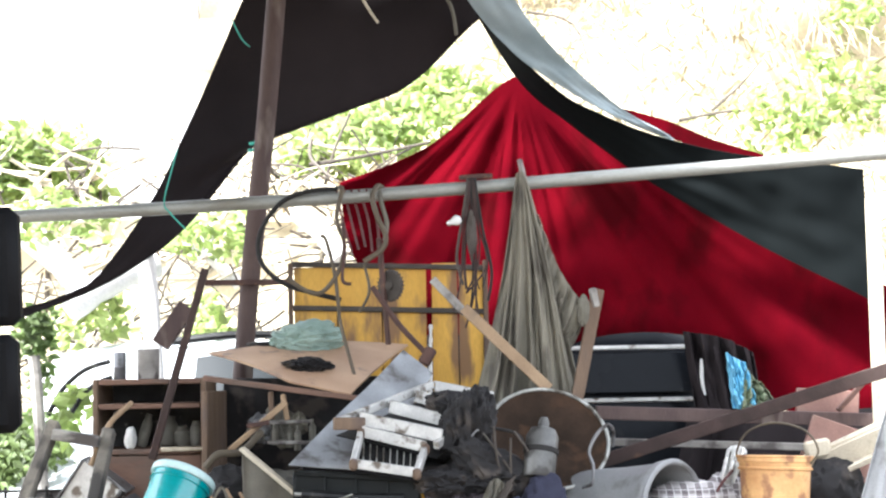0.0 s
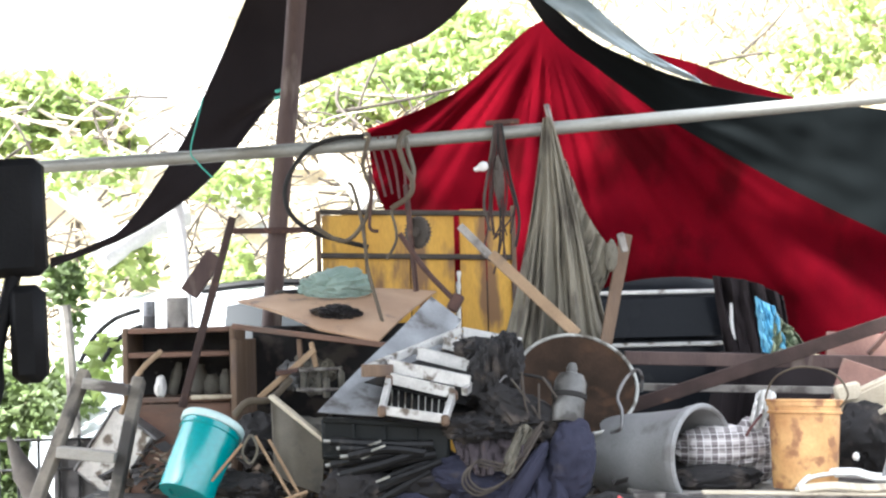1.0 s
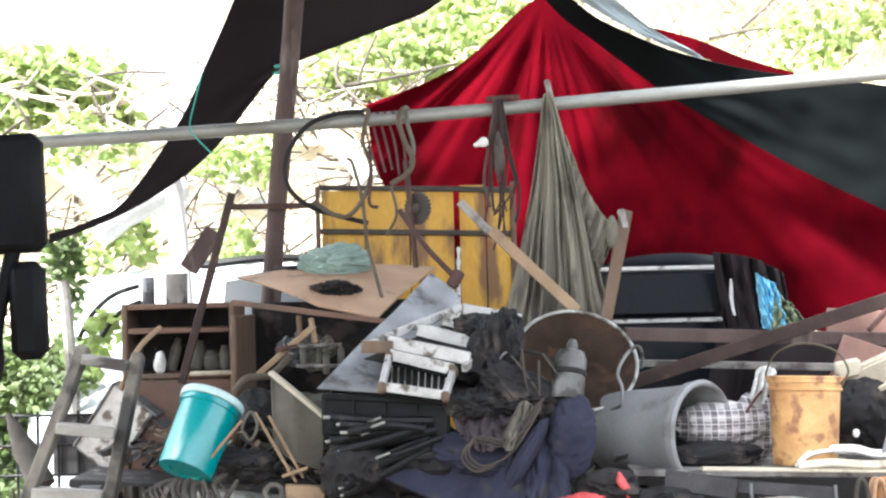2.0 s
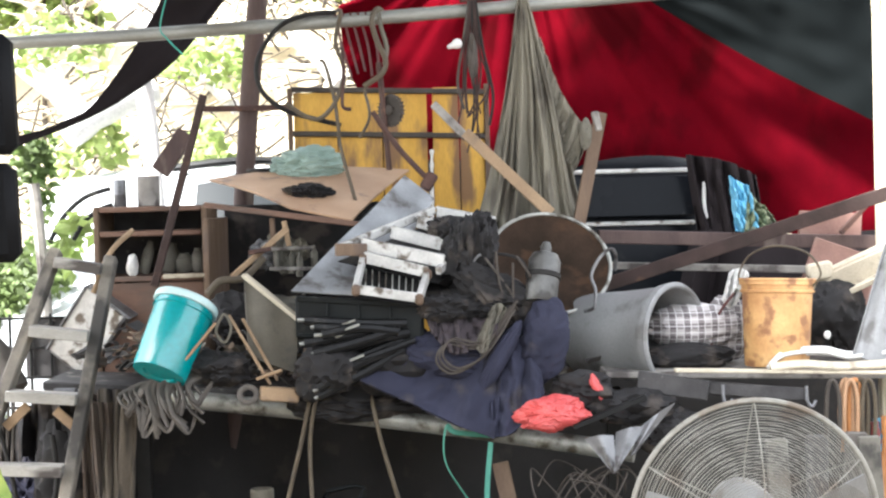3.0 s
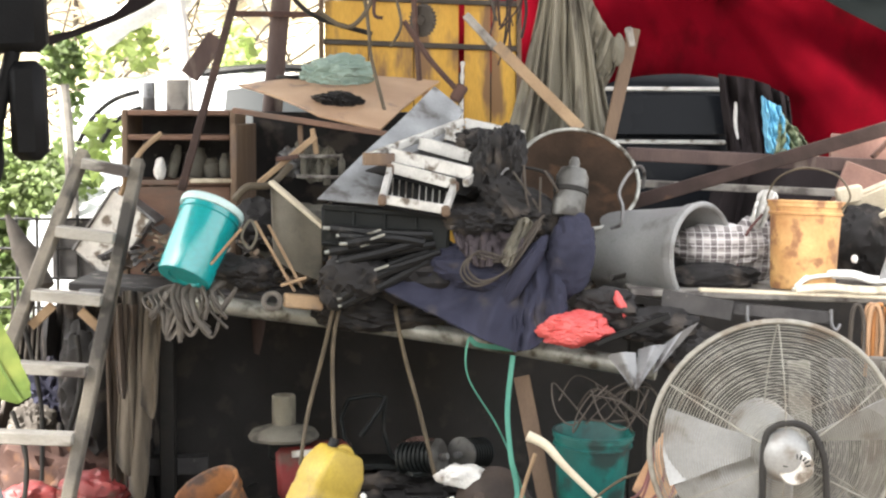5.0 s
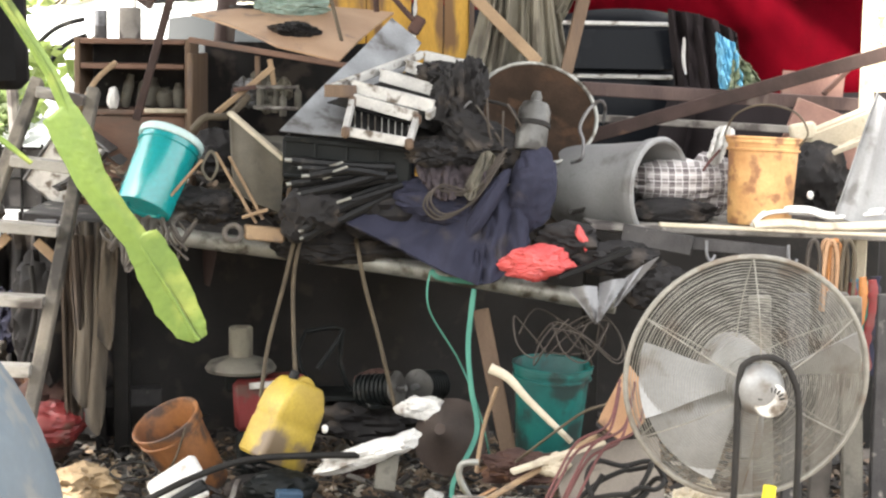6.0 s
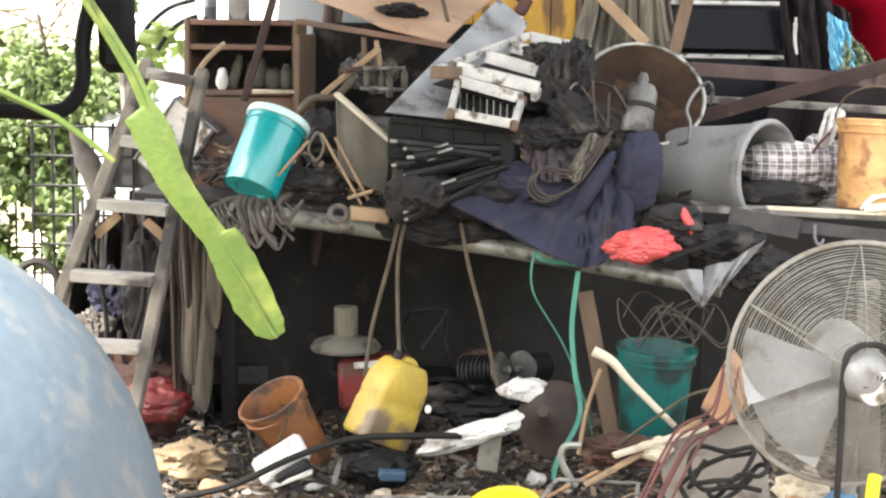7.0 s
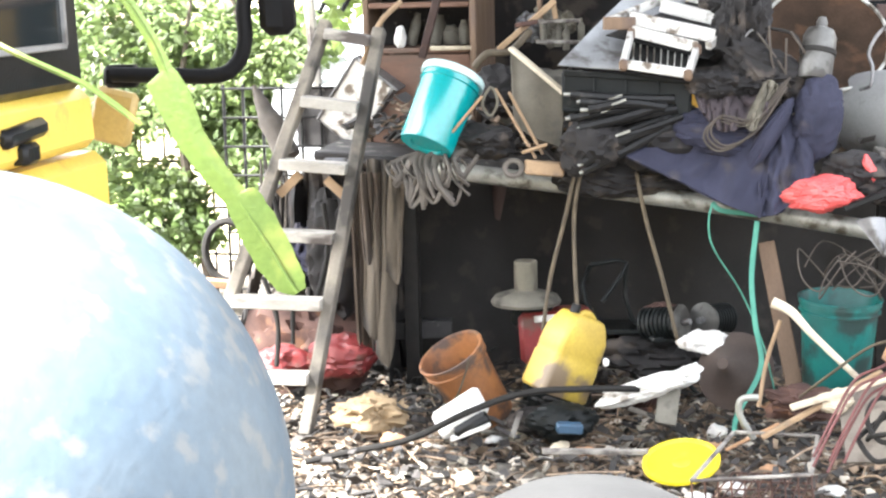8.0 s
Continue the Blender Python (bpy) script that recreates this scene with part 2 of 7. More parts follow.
def mesh(name, bm, mat, smooth=True):
    me = bpy.data.meshes.new(name)
    bmesh.ops.recalc_face_normals(bm, faces=bm.faces[:])
    bm.to_mesh(me)
    bm.free()
    for p in me.polygons:
        p.use_smooth = smooth
    for k in (mat if isinstance(mat, (list, tuple)) else [mat]):
        me.materials.append(k)
    if smooth:
        me.set_sharp_from_angle(angle=radians(40))
    return me


def part(name, bm, mat, parent, label="", smooth=True):
    """One mesh object under a thing or part; the bmesh is given in the world's metres."""
    off = place(None, parent)
    bmesh.ops.translate(bm, vec=-off, verts=bm.verts[:])
    ob = new(name, mesh(name, bm, mat, smooth))
    ob.parent = parent
    return tagged(ob, label)


def thing(name, base, label, category, group="", kind=""):
    ob = new(name)
    ob.empty_display_size = 0.1
    ob.location = Vector(base)
    return tagged(ob, label, category, group, kind)


def solo(name, bm, mat, label, category="", group="", kind="", smooth=True):
    """A thing of one mesh, with its origin at the middle of its foot."""
    lo = [min(v.co[i] for v in bm.verts) for i in range(3)]
    hi = [max(v.co[i] for v in bm.verts) for i in range(3)]
    base = Vector(((lo[0] + hi[0]) / 2, (lo[1] + hi[1]) / 2, lo[2]))
    bmesh.ops.translate(bm, vec=-base, verts=bm.verts[:])
    ob = new(name, mesh(name, bm, mat, smooth))
    ob.location = base
    return tagged(ob, label, category, group, kind)


def turn(rx=0, ry=0, rz=0):
    return pose(0, 0, 0, rx, ry, rz)


def box(c, s, rot=(0, 0, 0), bevel=0.004, bm=None, mi=0):
    bm = bm or bmesh.new()
    r = bmesh.ops.create_cube(bm, size=1.0)
    vs = r["verts"]
    fs = {f for v in vs for f in v.link_faces}
    for f in fs:
        f.material_index = mi
    m = Matrix.Translation(c) @ turn(*rot) @ Matrix.Diagonal((s[0], s[1], s[2], 1))
    bmesh.ops.transform(bm, matrix=m, verts=vs)
    if bevel:
        es = list({e for v in vs for e in v.link_edges})
        bmesh.ops.bevel(bm, geom=es, offset=min(bevel, min(s) * 0.3), segments=1, affect="EDGES", clamp_overlap=True)
    return bm


def beam(a, b, w, h, up=(0, 0, 1), bevel=0.003, bm=None):
    """A bar from a to b, w wide and h high across its length."""
    a, b = Vector(a), Vector(b)
    d = b - a
    z = d.normalized()
    x = Vector(up).cross(z)
    x = x.normalized() if x.length > 1e-4 else Vector((1, 0, 0))
    y = z.cross(x)
    m = Matrix((x, y, z)).transposed().to_4x4()
    bm = bm or bmesh.new()
    vs = bmesh.ops.create_cube(bm, size=1.0)["verts"]
    bmesh.ops.transform(bm, matrix=Matrix.Translation((a + b) / 2) @ m @ Matrix.Diagonal((w, h, d.length, 1)), verts=vs)
    if bevel:
        bmesh.ops.bevel(bm, geom=list({e for v in vs for e in v.link_edges}), offset=min(bevel, min(w, h) * 0.3), segments=1, affect="EDGES")
    return bm


def spline(pts, n=8, closed=False):
    pts = [Vector(p) for p in pts]
    if len(pts) < 3:
        return pts
    out, k = [], len(pts)
    for i in range(k if closed else k - 1):
        if closed:
            p0, p1, p2, p3 = pts[i - 1], pts[i], pts[(i + 1) % k], pts[(i + 2) % k]
        else:
            p0, p1, p2, p3 = pts[max(i - 1, 0)], pts[i], pts[i + 1], pts[min(i + 2, k - 1)]
        for j in range(n):
            t = j / n
            out.append(0.5 * (2 * p1 + (p2 - p0) * t + (2 * p0 - 5 * p1 + 4 * p2 - p3) * t * t + (3 * p1 - p0 - 3 * p2 + p3) * t ** 3))
    if not closed:
        out.append(pts[-1])
    return out


def tube(pts, r, seg=8, n=6, closed=False, bm=None, r2=None, flat=1.0, wob=0.0):
    """A round bar, hose or rope along a smooth line through pts."""
    bm = bm or bmesh.new()
    line = spline(pts, n, closed)
    rings, side = [], None
    k = len(line)
    for i, p in enumerate(line):
        d = (line[(i + 1) % k] - line[i - 1]) if closed else (line[min(i + 1, k - 1)] - line[max(i - 1, 0)])
        d = d.normalized() if d.length > 1e-9 else Vector((0, 0, 1))
        if side is None:
            side = d.cross(Vector((0.1, 1, 0.05)))
        side = (side - d * side.dot(d)).normalized()
        up = d.cross(side)
        rad = r + ((r2 - r) * i / (k - 1) if r2 is not None else 0)
        if wob:
            rad *= 1 + wob * noise.noise(p * 40)
        rings.append([bm.verts.new(p + side * rad * math.cos(q) + up * rad * flat * math.sin(q)) for q in (2 * math.pi * j / seg for j in range(seg))])
    for i in range(k if closed else k - 1):
        a, b = rings[i], rings[(i + 1) % k]
        for j in range(seg):
            bm.faces.new((a[j], a[(j + 1) % seg], b[(j + 1) % seg], b[j]))
    if not closed:
        bm.faces.new(rings[0][::-1])
        bm.faces.new(rings[-1])
    return bm


def lathe(profile, m, seg=32, bm=None, cap=True):
    """A turned shape: (radius, height) pairs, set in the world by the pose m."""
    bm = bm or bmesh.new()
    rings = []
    for r, h in profile:
        rings.append([bm.verts.new(m @ Vector((max(r, 1e-4) * math.cos(2 * math.pi * j / seg), max(r, 1e-4) * math.sin(2 * math.pi * j / seg), h))) for j in range(seg)])
    for a, b in zip(rings, rings[1:]):
        for j in range(seg):
            bm.faces.new((a[j], a[(j + 1) % seg], b[(j + 1) % seg], b[j]))
    if cap:
        bm.faces.new(rings[0][::-1])
        bm.faces.new(rings[-1])
    return bm


def sheet(fn, nu, nv, thick=0.004, bm=None):
    """A thin skin over fn(u, v), with a real thickness."""
    bm = bm or bmesh.new()
    g = [[fn(i / nu, j / nv) for j in range(nv + 1)] for i in range(nu + 1)]

    def nrm(i, j):
        a = g[min(i + 1, nu)][j] - g[max(i - 1, 0)][j]
        b = g[i][min(j + 1, nv)] - g[i][max(j - 1, 0)]
        c = a.cross(b)
        return c.normalized() if c.length > 1e-12 else Vector((0, 1, 0))

    A = [[bm.verts.new(g[i][j] + nrm(i, j) * thick / 2) for j in range(nv + 1)] for i in range(nu + 1)]
    B = [[bm.verts.new(g[i][j] - nrm(i, j) * thick / 2) for j in range(nv + 1)] for i in range(nu + 1)]
    for i in range(nu):
        for j in range(nv):
            bm.faces.new((A[i][j], A[i + 1][j], A[i + 1][j + 1], A[i][j + 1]))
            bm.faces.new((B[i][j], B[i][j + 1], B[i + 1][j + 1], B[i + 1][j]))
    for i in range(nu):
        bm.faces.new((A[i][0], B[i][0], B[i + 1][0], A[i + 1][0]))
        bm.faces.new((A[i][nv], A[i + 1][nv], B[i + 1][nv], B[i][nv]))
    for j in range(nv):
        bm.faces.new((A[0][j], A[0][j + 1], B[0][j + 1], B[0][j]))
        bm.faces.new((A[nu][j], B[nu][j], B[nu][j + 1], A[nu][j + 1]))
    return bm


def along(line, u):
    k = u * (len(line) - 1)
    i = min(int(k), len(line) - 2)
    return line[i].lerp(line[i + 1], k - i)


def loft(a, b, nu=40, nv=24, thick=0.004, sag=0.0, ripple=0.0, freq=9.0, crease=0.0, seed=0.0, power=1.0):
    """A cloth between two smooth edges, hanging a little, with folds that run from edge to edge."""
    la, lb = spline(a, 10), spline(b, 10)

    def fn(u, v):
        p = along(la, u).lerp(along(lb, u), v ** power)
        w = 4 * v * (1 - v)
        p.z -= sag * w
        f = noise.noise(Vector((u * freq, v * 0.8, seed)))
        c = noise.noise(Vector((u * freq * 2.3, v * 5, seed + 4)))
        p.y += ripple * f * (0.25 + 0.75 * min(1, w + 0.3)) + crease * c
        return p

    return sheet(fn, nu, nv, thick)


def heap(c, s, seed=0.0, rough=0.35, freq=2.2, sub=4, fold=0.0, rot=(0, 0, 0), bm=None):
    """A crumpled lump: a bag, a rag, a heap of cloth."""
    bm = bm or bmesh.new()
    vs = bmesh.ops.create_icosphere(bm, subdivisions=sub, radius=1.0)["verts"]
    m = Matrix.Translation(c) @ turn(*rot) @ Matrix.Diagonal((s[0], s[1], s[2], 1))
    off = Vector((seed, seed * 2, -seed))
    ax3 = Matrix.Diagonal((2.6, 0.8, 1.0)) @ turn(0, seed * 53 % 180 - 90, seed * 31 % 60 - 30).to_3x3()
    for v in vs:
        q = v.co.copy()
        w = q * freq + off
        w2 = ax3 @ w * 1.3 + Vector((noise.noise(w * 0.8), noise.noise(w * 0.8 + Vector((9, 0, 0))), noise.noise(w * 0.8 + Vector((0, 9, 0))))) * 0.9
        ridge = 0.5 - 2.0 * abs(noise.noise(w2))
        ridge2 = 0.5 - 2.0 * abs(noise.noise(w2 * 2.3 + off))
        v.co = m @ (q * (1 + rough * 0.75 * noise.noise(w * 0.6) + fold * 0.34 * ridge + fold * 0.17 * ridge2 + fold * 0.05 * noise.noise(w * 7)))
    return bm


# ---- ground and background ----
def ground_bm():
    bm = bmesh.new()
    xs = [-400, -60, -20, -8] + [-4 + 0.1 * i for i in range(71)] + [5, 8, 20, 60, 400]
    ys = [-400, -60, -10, 0, 1.5] + [2.5 + 0.1 * i for i in range(60)] + [9, 10, 14, 30, 120, 1500]
    g = []
    for x in xs:
        col = []
        for y in ys:
            z = 0.0
            if -4 <= x <= 3 and 2.5 <= y <= 8.4:
                z = 0.035 * noise.fractal(Vector((x * 2, y * 2, 0)), 1, 2, 4) + 0.012 * noise.noise(Vector((x * 14, y * 14, 3)))
            col.append(bm.verts.new((x, y, z)))
        g.append(col)
    for i in range(len(xs) - 1):
        for j in range(len(ys) - 1):
            bm.faces.new((g[i][j], g[i + 1][j], g[i + 1][j + 1], g[i][j + 1]))
    return bm


gr = new("ground", mesh("ground", ground_bm(), MUD))
tagged(gr, "dark oily soil trodden with rubbish", "ground", kind="structure")


def hill_bm():
    def fn(u, v):
        x = -1.6 + 9.0 * u
        z = 6.5 * v
        y = 10.4 + 0.42 * z + 0.45 * noise.fractal(Vector((x * 0.7, z * 0.9, 2)), 1, 2, 4)
        return Vector((x, y, z - 0.3))
    return sheet(fn, 60, 50, 0.1)


hill = new("hillside", mesh("hillside", hill_bm(), STRAW))
tagged(hill, "steep bank of dry straw-coloured grass behind the shelter", "hillside", kind="structure")


def blades(n, seed, mat, name, label):
    rnd = random.Random(seed)
    bm = bmesh.new()
    for _ in range(n):
        x, z = rnd.uniform(-1.2, 4.5), rnd.uniform(1.6, 5.6)
        y = 10.25 + 0.42 * z + 0.45 * noise.fractal(Vector((x * 0.7, (z + 0.3) * 0.9, 2)), 1, 2, 4)
        a, l = rnd.uniform(0, 6.28), rnd.uniform(0.12, 0.4)
        d = Vector((math.cos(a) * 0.5, -0.35 - 0.3 * rnd.random(), rnd.uniform(-0.9, 0.5))).normalized()
        s = d.cross(Vector((0, 1, 0.2))).normalized() * rnd.uniform(0.004, 0.010)
        p = Vector((x, y, z))
        q, r = p + d * l * 0.55, p + d * l + Vector((0, 0, -l * 0.35))
        v = [bm.verts.new(k) for k in (p - s, p + s, q + s * 0.8, q - s * 0.8, r)]
        bm.faces.new(v[:4])
        bm.faces.new((v[3], v[2], v[4]))
    ob = new(name, mesh(name, bm, mat, False))
    return tagged(ob, label, "grass", kind="stuff")


blades(9000, 5, STRAW, "dry_grass", "long dry bleached grass hanging down the bank")


def leafy(name, spots, n, size, seed, label, category, stems=(), mat=None, kind=""):
    """A bush: bent limbs and a crown of many small folded leaves."""
    rnd = random.Random(seed)
    base = Vector(stems[0][0]) if stems else Vector(spots[0][0])
    t = thing(name, base, label, category, kind=kind)
    bm = bmesh.new()
    for st in stems:
        tube(st, 0.035 if len(st) < 4 else 0.05, 7, 5, bm=bm, r2=0.01)
    if stems:
        part("trunk", bm, BARK, t)
    bm = bmesh.new()
    wsum = sum((s[0] * s[1] * s[2]) ** 0.6 for _, s in spots)
    for c, s in spots:
        for _ in range(int(n * (s[0] * s[1] * s[2]) ** 0.6 / wsum)):
            while True:
                q = Vector((rnd.uniform(-1, 1), rnd.uniform(-1, 1), rnd.uniform(-1, 1)))
                k = q.length
                if 0.25 < k < 1 + 0.35 * noise.noise(q * 2.5 + Vector(c)):
                    break
            p = Vector(c) + Vector((q.x * s[0], q.y * s[1], q.z * s[2]))
            if noise.noise(p * 3.2) < -0.18:
                continue
            l = size * rnd.uniform(0.6, 1.3)
            d = Vector((rnd.uniform(-1, 1), rnd.uniform(-1, 0.3), rnd.uniform(-0.9, 0.5))).normalized()
            w = d.cross(Vector((rnd.uniform(-0.4, 0.4), -1, rnd.uniform(-0.2, 0.8)))).normalized() * l * 0.3
            nrm = d.cross(w).normalized() * l * 0.08
            a, e = p, p + d * l
            v = [bm.verts.new(x) for x in (a, p + d * l * 0.35 + w + nrm, p + d * l * 0.4, p + d * l * 0.35 - w + nrm, e)]
            bm.faces.new((v[0], v[1], v[2]))
            bm.faces.new((v[0], v[2], v[3]))
            bm.faces.new((v[1], v[4], v[2]))
            bm.faces.new((v[2], v[4], v[3]))
    part("crown", bm, mat or LEAF, t, smooth=False)
    return t


leafy("bush", [((-2.723, 8.300, 0.888), (0.42, 0.35, 0.5)), ((-2.534, 8.500, 1.300), (0.42, 0.35, 0.38)), ((-2.05, 8.500, 1.250), (0.36, 0.3, 0.30)), ((-1.88, 8.4, 1.93), (0.10, 0.1, 0.13)), ((-1.85, 8.4, 1.73), (0.06, 0.08, 0.1)), ((-2.897, 8.400, 1.257), (0.4, 0.3, 0.45)), ((-2.271, 8.500, 1.025), (0.3, 0.3, 0.4)), ((-2.550, 8.200, 0.526), (0.3, 0.2, 0.25)), ((-2.134, 8.300, 0.666), (0.3, 0.2, 0.3))],
      15000, 0.062, 11, "leafy green shrub growing beside the truck and fence", "bush",
      stems=[[(-2.1, 8.4, 0), (-2.15, 8.45, 0.8), (-2.3, 8.4, 1.7)], [(-2.4, 8.3, 0), (-2.55, 8.3, 0.9), (-2.5, 8.4, 1.6)], [(-1.75, 8.6, 0), (-1.7, 8.6, 1.0), (-1.5, 8.6, 1.7)]])
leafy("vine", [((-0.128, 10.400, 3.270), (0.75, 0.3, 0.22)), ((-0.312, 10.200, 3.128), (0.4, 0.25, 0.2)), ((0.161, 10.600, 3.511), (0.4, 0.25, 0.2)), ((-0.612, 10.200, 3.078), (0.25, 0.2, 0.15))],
      1900, 0.09, 12, "light green creeper leaves hanging over the bank", "creeper", mat=SUNLITLEAF)
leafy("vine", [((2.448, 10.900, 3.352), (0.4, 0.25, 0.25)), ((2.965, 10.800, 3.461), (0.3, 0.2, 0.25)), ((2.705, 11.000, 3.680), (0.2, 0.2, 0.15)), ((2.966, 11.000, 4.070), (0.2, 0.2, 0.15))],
      700, 0.09, 13, "green creeper leaves on the dry bank", "creeper", mat=SUNLITLEAF)
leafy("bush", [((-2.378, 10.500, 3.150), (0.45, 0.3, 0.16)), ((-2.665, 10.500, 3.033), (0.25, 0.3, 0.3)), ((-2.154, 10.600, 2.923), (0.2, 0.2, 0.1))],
      1900, 0.10, 14, "bright green shrub against the pale wall", "bush", mat=SUNLITLEAF, stems=[[(-2.3, 10.6, 0), (-2.35, 10.6, 1.5), (-2.3, 10.5, 3.0)], [(-2.1, 10.6, 0), (-2.05, 10.6, 1.6), (-2.0, 10.6, 2.9)]])

leafy("bush", [((-1.55, 8.9, 0.75), (0.4, 0.3, 0.45)), ((-2.0, 8.8, 0.6), (0.4, 0.3, 0.45)), ((-1.2, 9.0, 0.9), (0.3, 0.3, 0.3))],
      5200, 0.062, 19, "low leafy green shrub behind the wire fence", "bush", stems=[[(-1.6, 8.9, 0), (-1.58, 8.9, 0.4), (-1.5, 8.9, 0.9)], [(-2.0, 8.8, 0), (-2.0, 8.82, 0.4), (-2.1, 8.8, 0.8)]])

bm = box((-4.6, 12.4, 2.6), (6.0, 0.3, 5.2), bevel=0.02)
w = new("wall_back", mesh("wall_back", bm, CONCRETE))
tagged(w, "pale sunlit rendered wall behind the yard", "wall", kind="structure")

# ---- shelter: post, pipe, tarpaulins ----
t = thing("post", (-0.759, 7.300, 1.722), "brown weathered wooden post with blue-green ties", "post")
bm = tube([(-0.540, 7.250, 3.730), (-0.622, 7.250, 2.827), (-0.729, 7.300, 1.846), (-0.86, 7.3, 0.0)], 0.043, 12, 6, wob=0.12)
part("shaft", bm, POSTM, t)
t = thing("crossbar_pipe", (0.227, 6.800, 2.423), "long dull grey galvanised pipe slung across the shelter", "pipe")
part("tube", tube([(-1.949, 6.850, 2.344), (-0.973, 6.800, 2.374), (0.245, 6.800, 2.437), (2.246, 6.750, 2.565)], 0.027, 14, 6), PIPEGALV, t)

def peak_cloth(a, b):
    """The tent side: folds fan out from the peak and slack creases lie across the foot."""
    la, lb = spline(a, 10), spline(b, 10)
    top = Vector(a[2])

    def fn(u, v):
        p = along(la, u).lerp(along(lb, u), v)
        d = p - top
        ang, far = math.atan2(d.x, -d.z), min(1.0, d.length / 0.5)
        f = noise.noise(Vector((ang * 9, 0.3, 1.0))) * 0.035 + noise.noise(Vector((ang * 21, d.length, 4.0))) * 0.012
        q = noise.noise(Vector((p.x * 1.7 + p.z * 1.1, p.z * 4.5 - p.x, 6.0))) * 0.05 * v
        p.y += (f * far + q) * min(1.0, 6 * v)
        return p

    return sheet(fn, 170, 90, 0.004)


A = [(-0.354, 8.200, 2.635), (0.095, 8.300, 2.830), (0.540, 8.300, 3.174), (0.805, 8.300, 2.975), (1.181, 8.200, 2.685), (1.709, 8.100, 2.359), (2.303, 8.000, 2.054)]
B = [(-0.354, 8.200, 2.612), (-0.253, 8.300, 2.199), (0.325, 8.300, 1.574), (0.829, 8.250, 1.842), (1.415, 8.250, 1.832), (1.756, 8.200, 1.494), (2.309, 8.100, 1.486)]
red = thing("tarpaulin", A[2], "red and dark green tarpaulin stretched like a tent", "tarpaulin")
part("red_panel", peak_cloth(A, B), RED, red, "bright red woven tarpaulin panel")
A = [(0.209, 7.600, 3.502), (0.487, 7.800, 3.208), (0.770, 7.900, 2.979), (1.143, 7.900, 2.809), (1.562, 7.850, 2.695), (1.844, 7.800, 2.649), (2.127, 7.800, 2.612)]
B = [(0.234, 7.600, 3.475), (0.534, 8.200, 3.139), (0.791, 8.160, 2.897), (1.159, 8.060, 2.596), (1.548, 7.980, 2.342), (1.876, 7.900, 2.147), (2.165, 7.850, 1.989)]
part("green_panel", loft(A, B, 60, 20, 0.004, 0.0, 0.05, 6, 0.015, 2.0), GREEN_TARP, red, "dark green tarpaulin panel")
A = [(0.413, 7.500, 3.500), (0.569, 7.600, 3.285), (0.755, 7.700, 3.104), (0.999, 7.800, 2.917), (1.243, 7.850, 2.779)]
B = [(0.194, 7.500, 3.503), (0.335, 7.600, 3.315), (0.545, 7.700, 3.121), (0.893, 7.800, 2.914), (1.242, 7.850, 2.768)]
part("folded_edge", loft(A, B, 40, 12, 0.004, 0.0, 0.05, 5, 0.01, 3.0), GREY_TARP, red, "pale grey-blue folded edge")
A = [(1.024, 8.000, 2.950), (1.241, 8.000, 2.886), (1.457, 8.000, 2.792), (1.700, 8.000, 2.714)]
B = [(1.023, 8.000, 2.923), (1.239, 8.000, 2.809), (1.455, 8.000, 2.734), (1.700, 8.000, 2.692)]
part("far_edge", loft(A, B, 24, 4, 0.004), RED, red)

A = [(-0.638, 7.500, 3.699), (-0.764, 7.500, 3.361), (-1.009, 7.400, 2.756), (-1.129, 7.300, 2.469), (-1.365, 7.150, 2.105), (-1.628, 7.000, 1.987)]
B = [(0.650, 7.900, 3.624), (0.305, 7.900, 3.349), (-0.064, 7.900, 3.027), (-0.649, 7.800, 2.842), (-1.066, 7.400, 2.291), (-1.633, 7.020, 1.970)]
t = thing("tarpaulin", A[1], "black tarpaulin canopy with a ragged sagging edge", "tarpaulin")
part("canopy", loft(A, B, 60, 24, 0.004, 0.03, 0.06, 5, 0.012, 5.0), BLACK_TARP, t)
# Canopy extension out of view, added to keep the sun off the bench.
C = [(-3.6, 4.7, 3.5), (-2.3, 3.4, 3.5), (-0.6, 2.75, 3.5), (0.5, 2.85, 3.45)]
D = [(-3.5, 7.2, 3.75), (-1.9, 7.35, 3.72), Vector(A[0]) + Vector((0, 0, 0.02)), Vector(B[0]) + Vector((0, 0, 0.02))]
part("unseen_shade_sheet", loft(C, D, 40, 20, 0.004, 0.06, 0.05, 5, 0.012, 6.0), BLACK_TARP, t, "unseen black sheet added above to shade the bench")

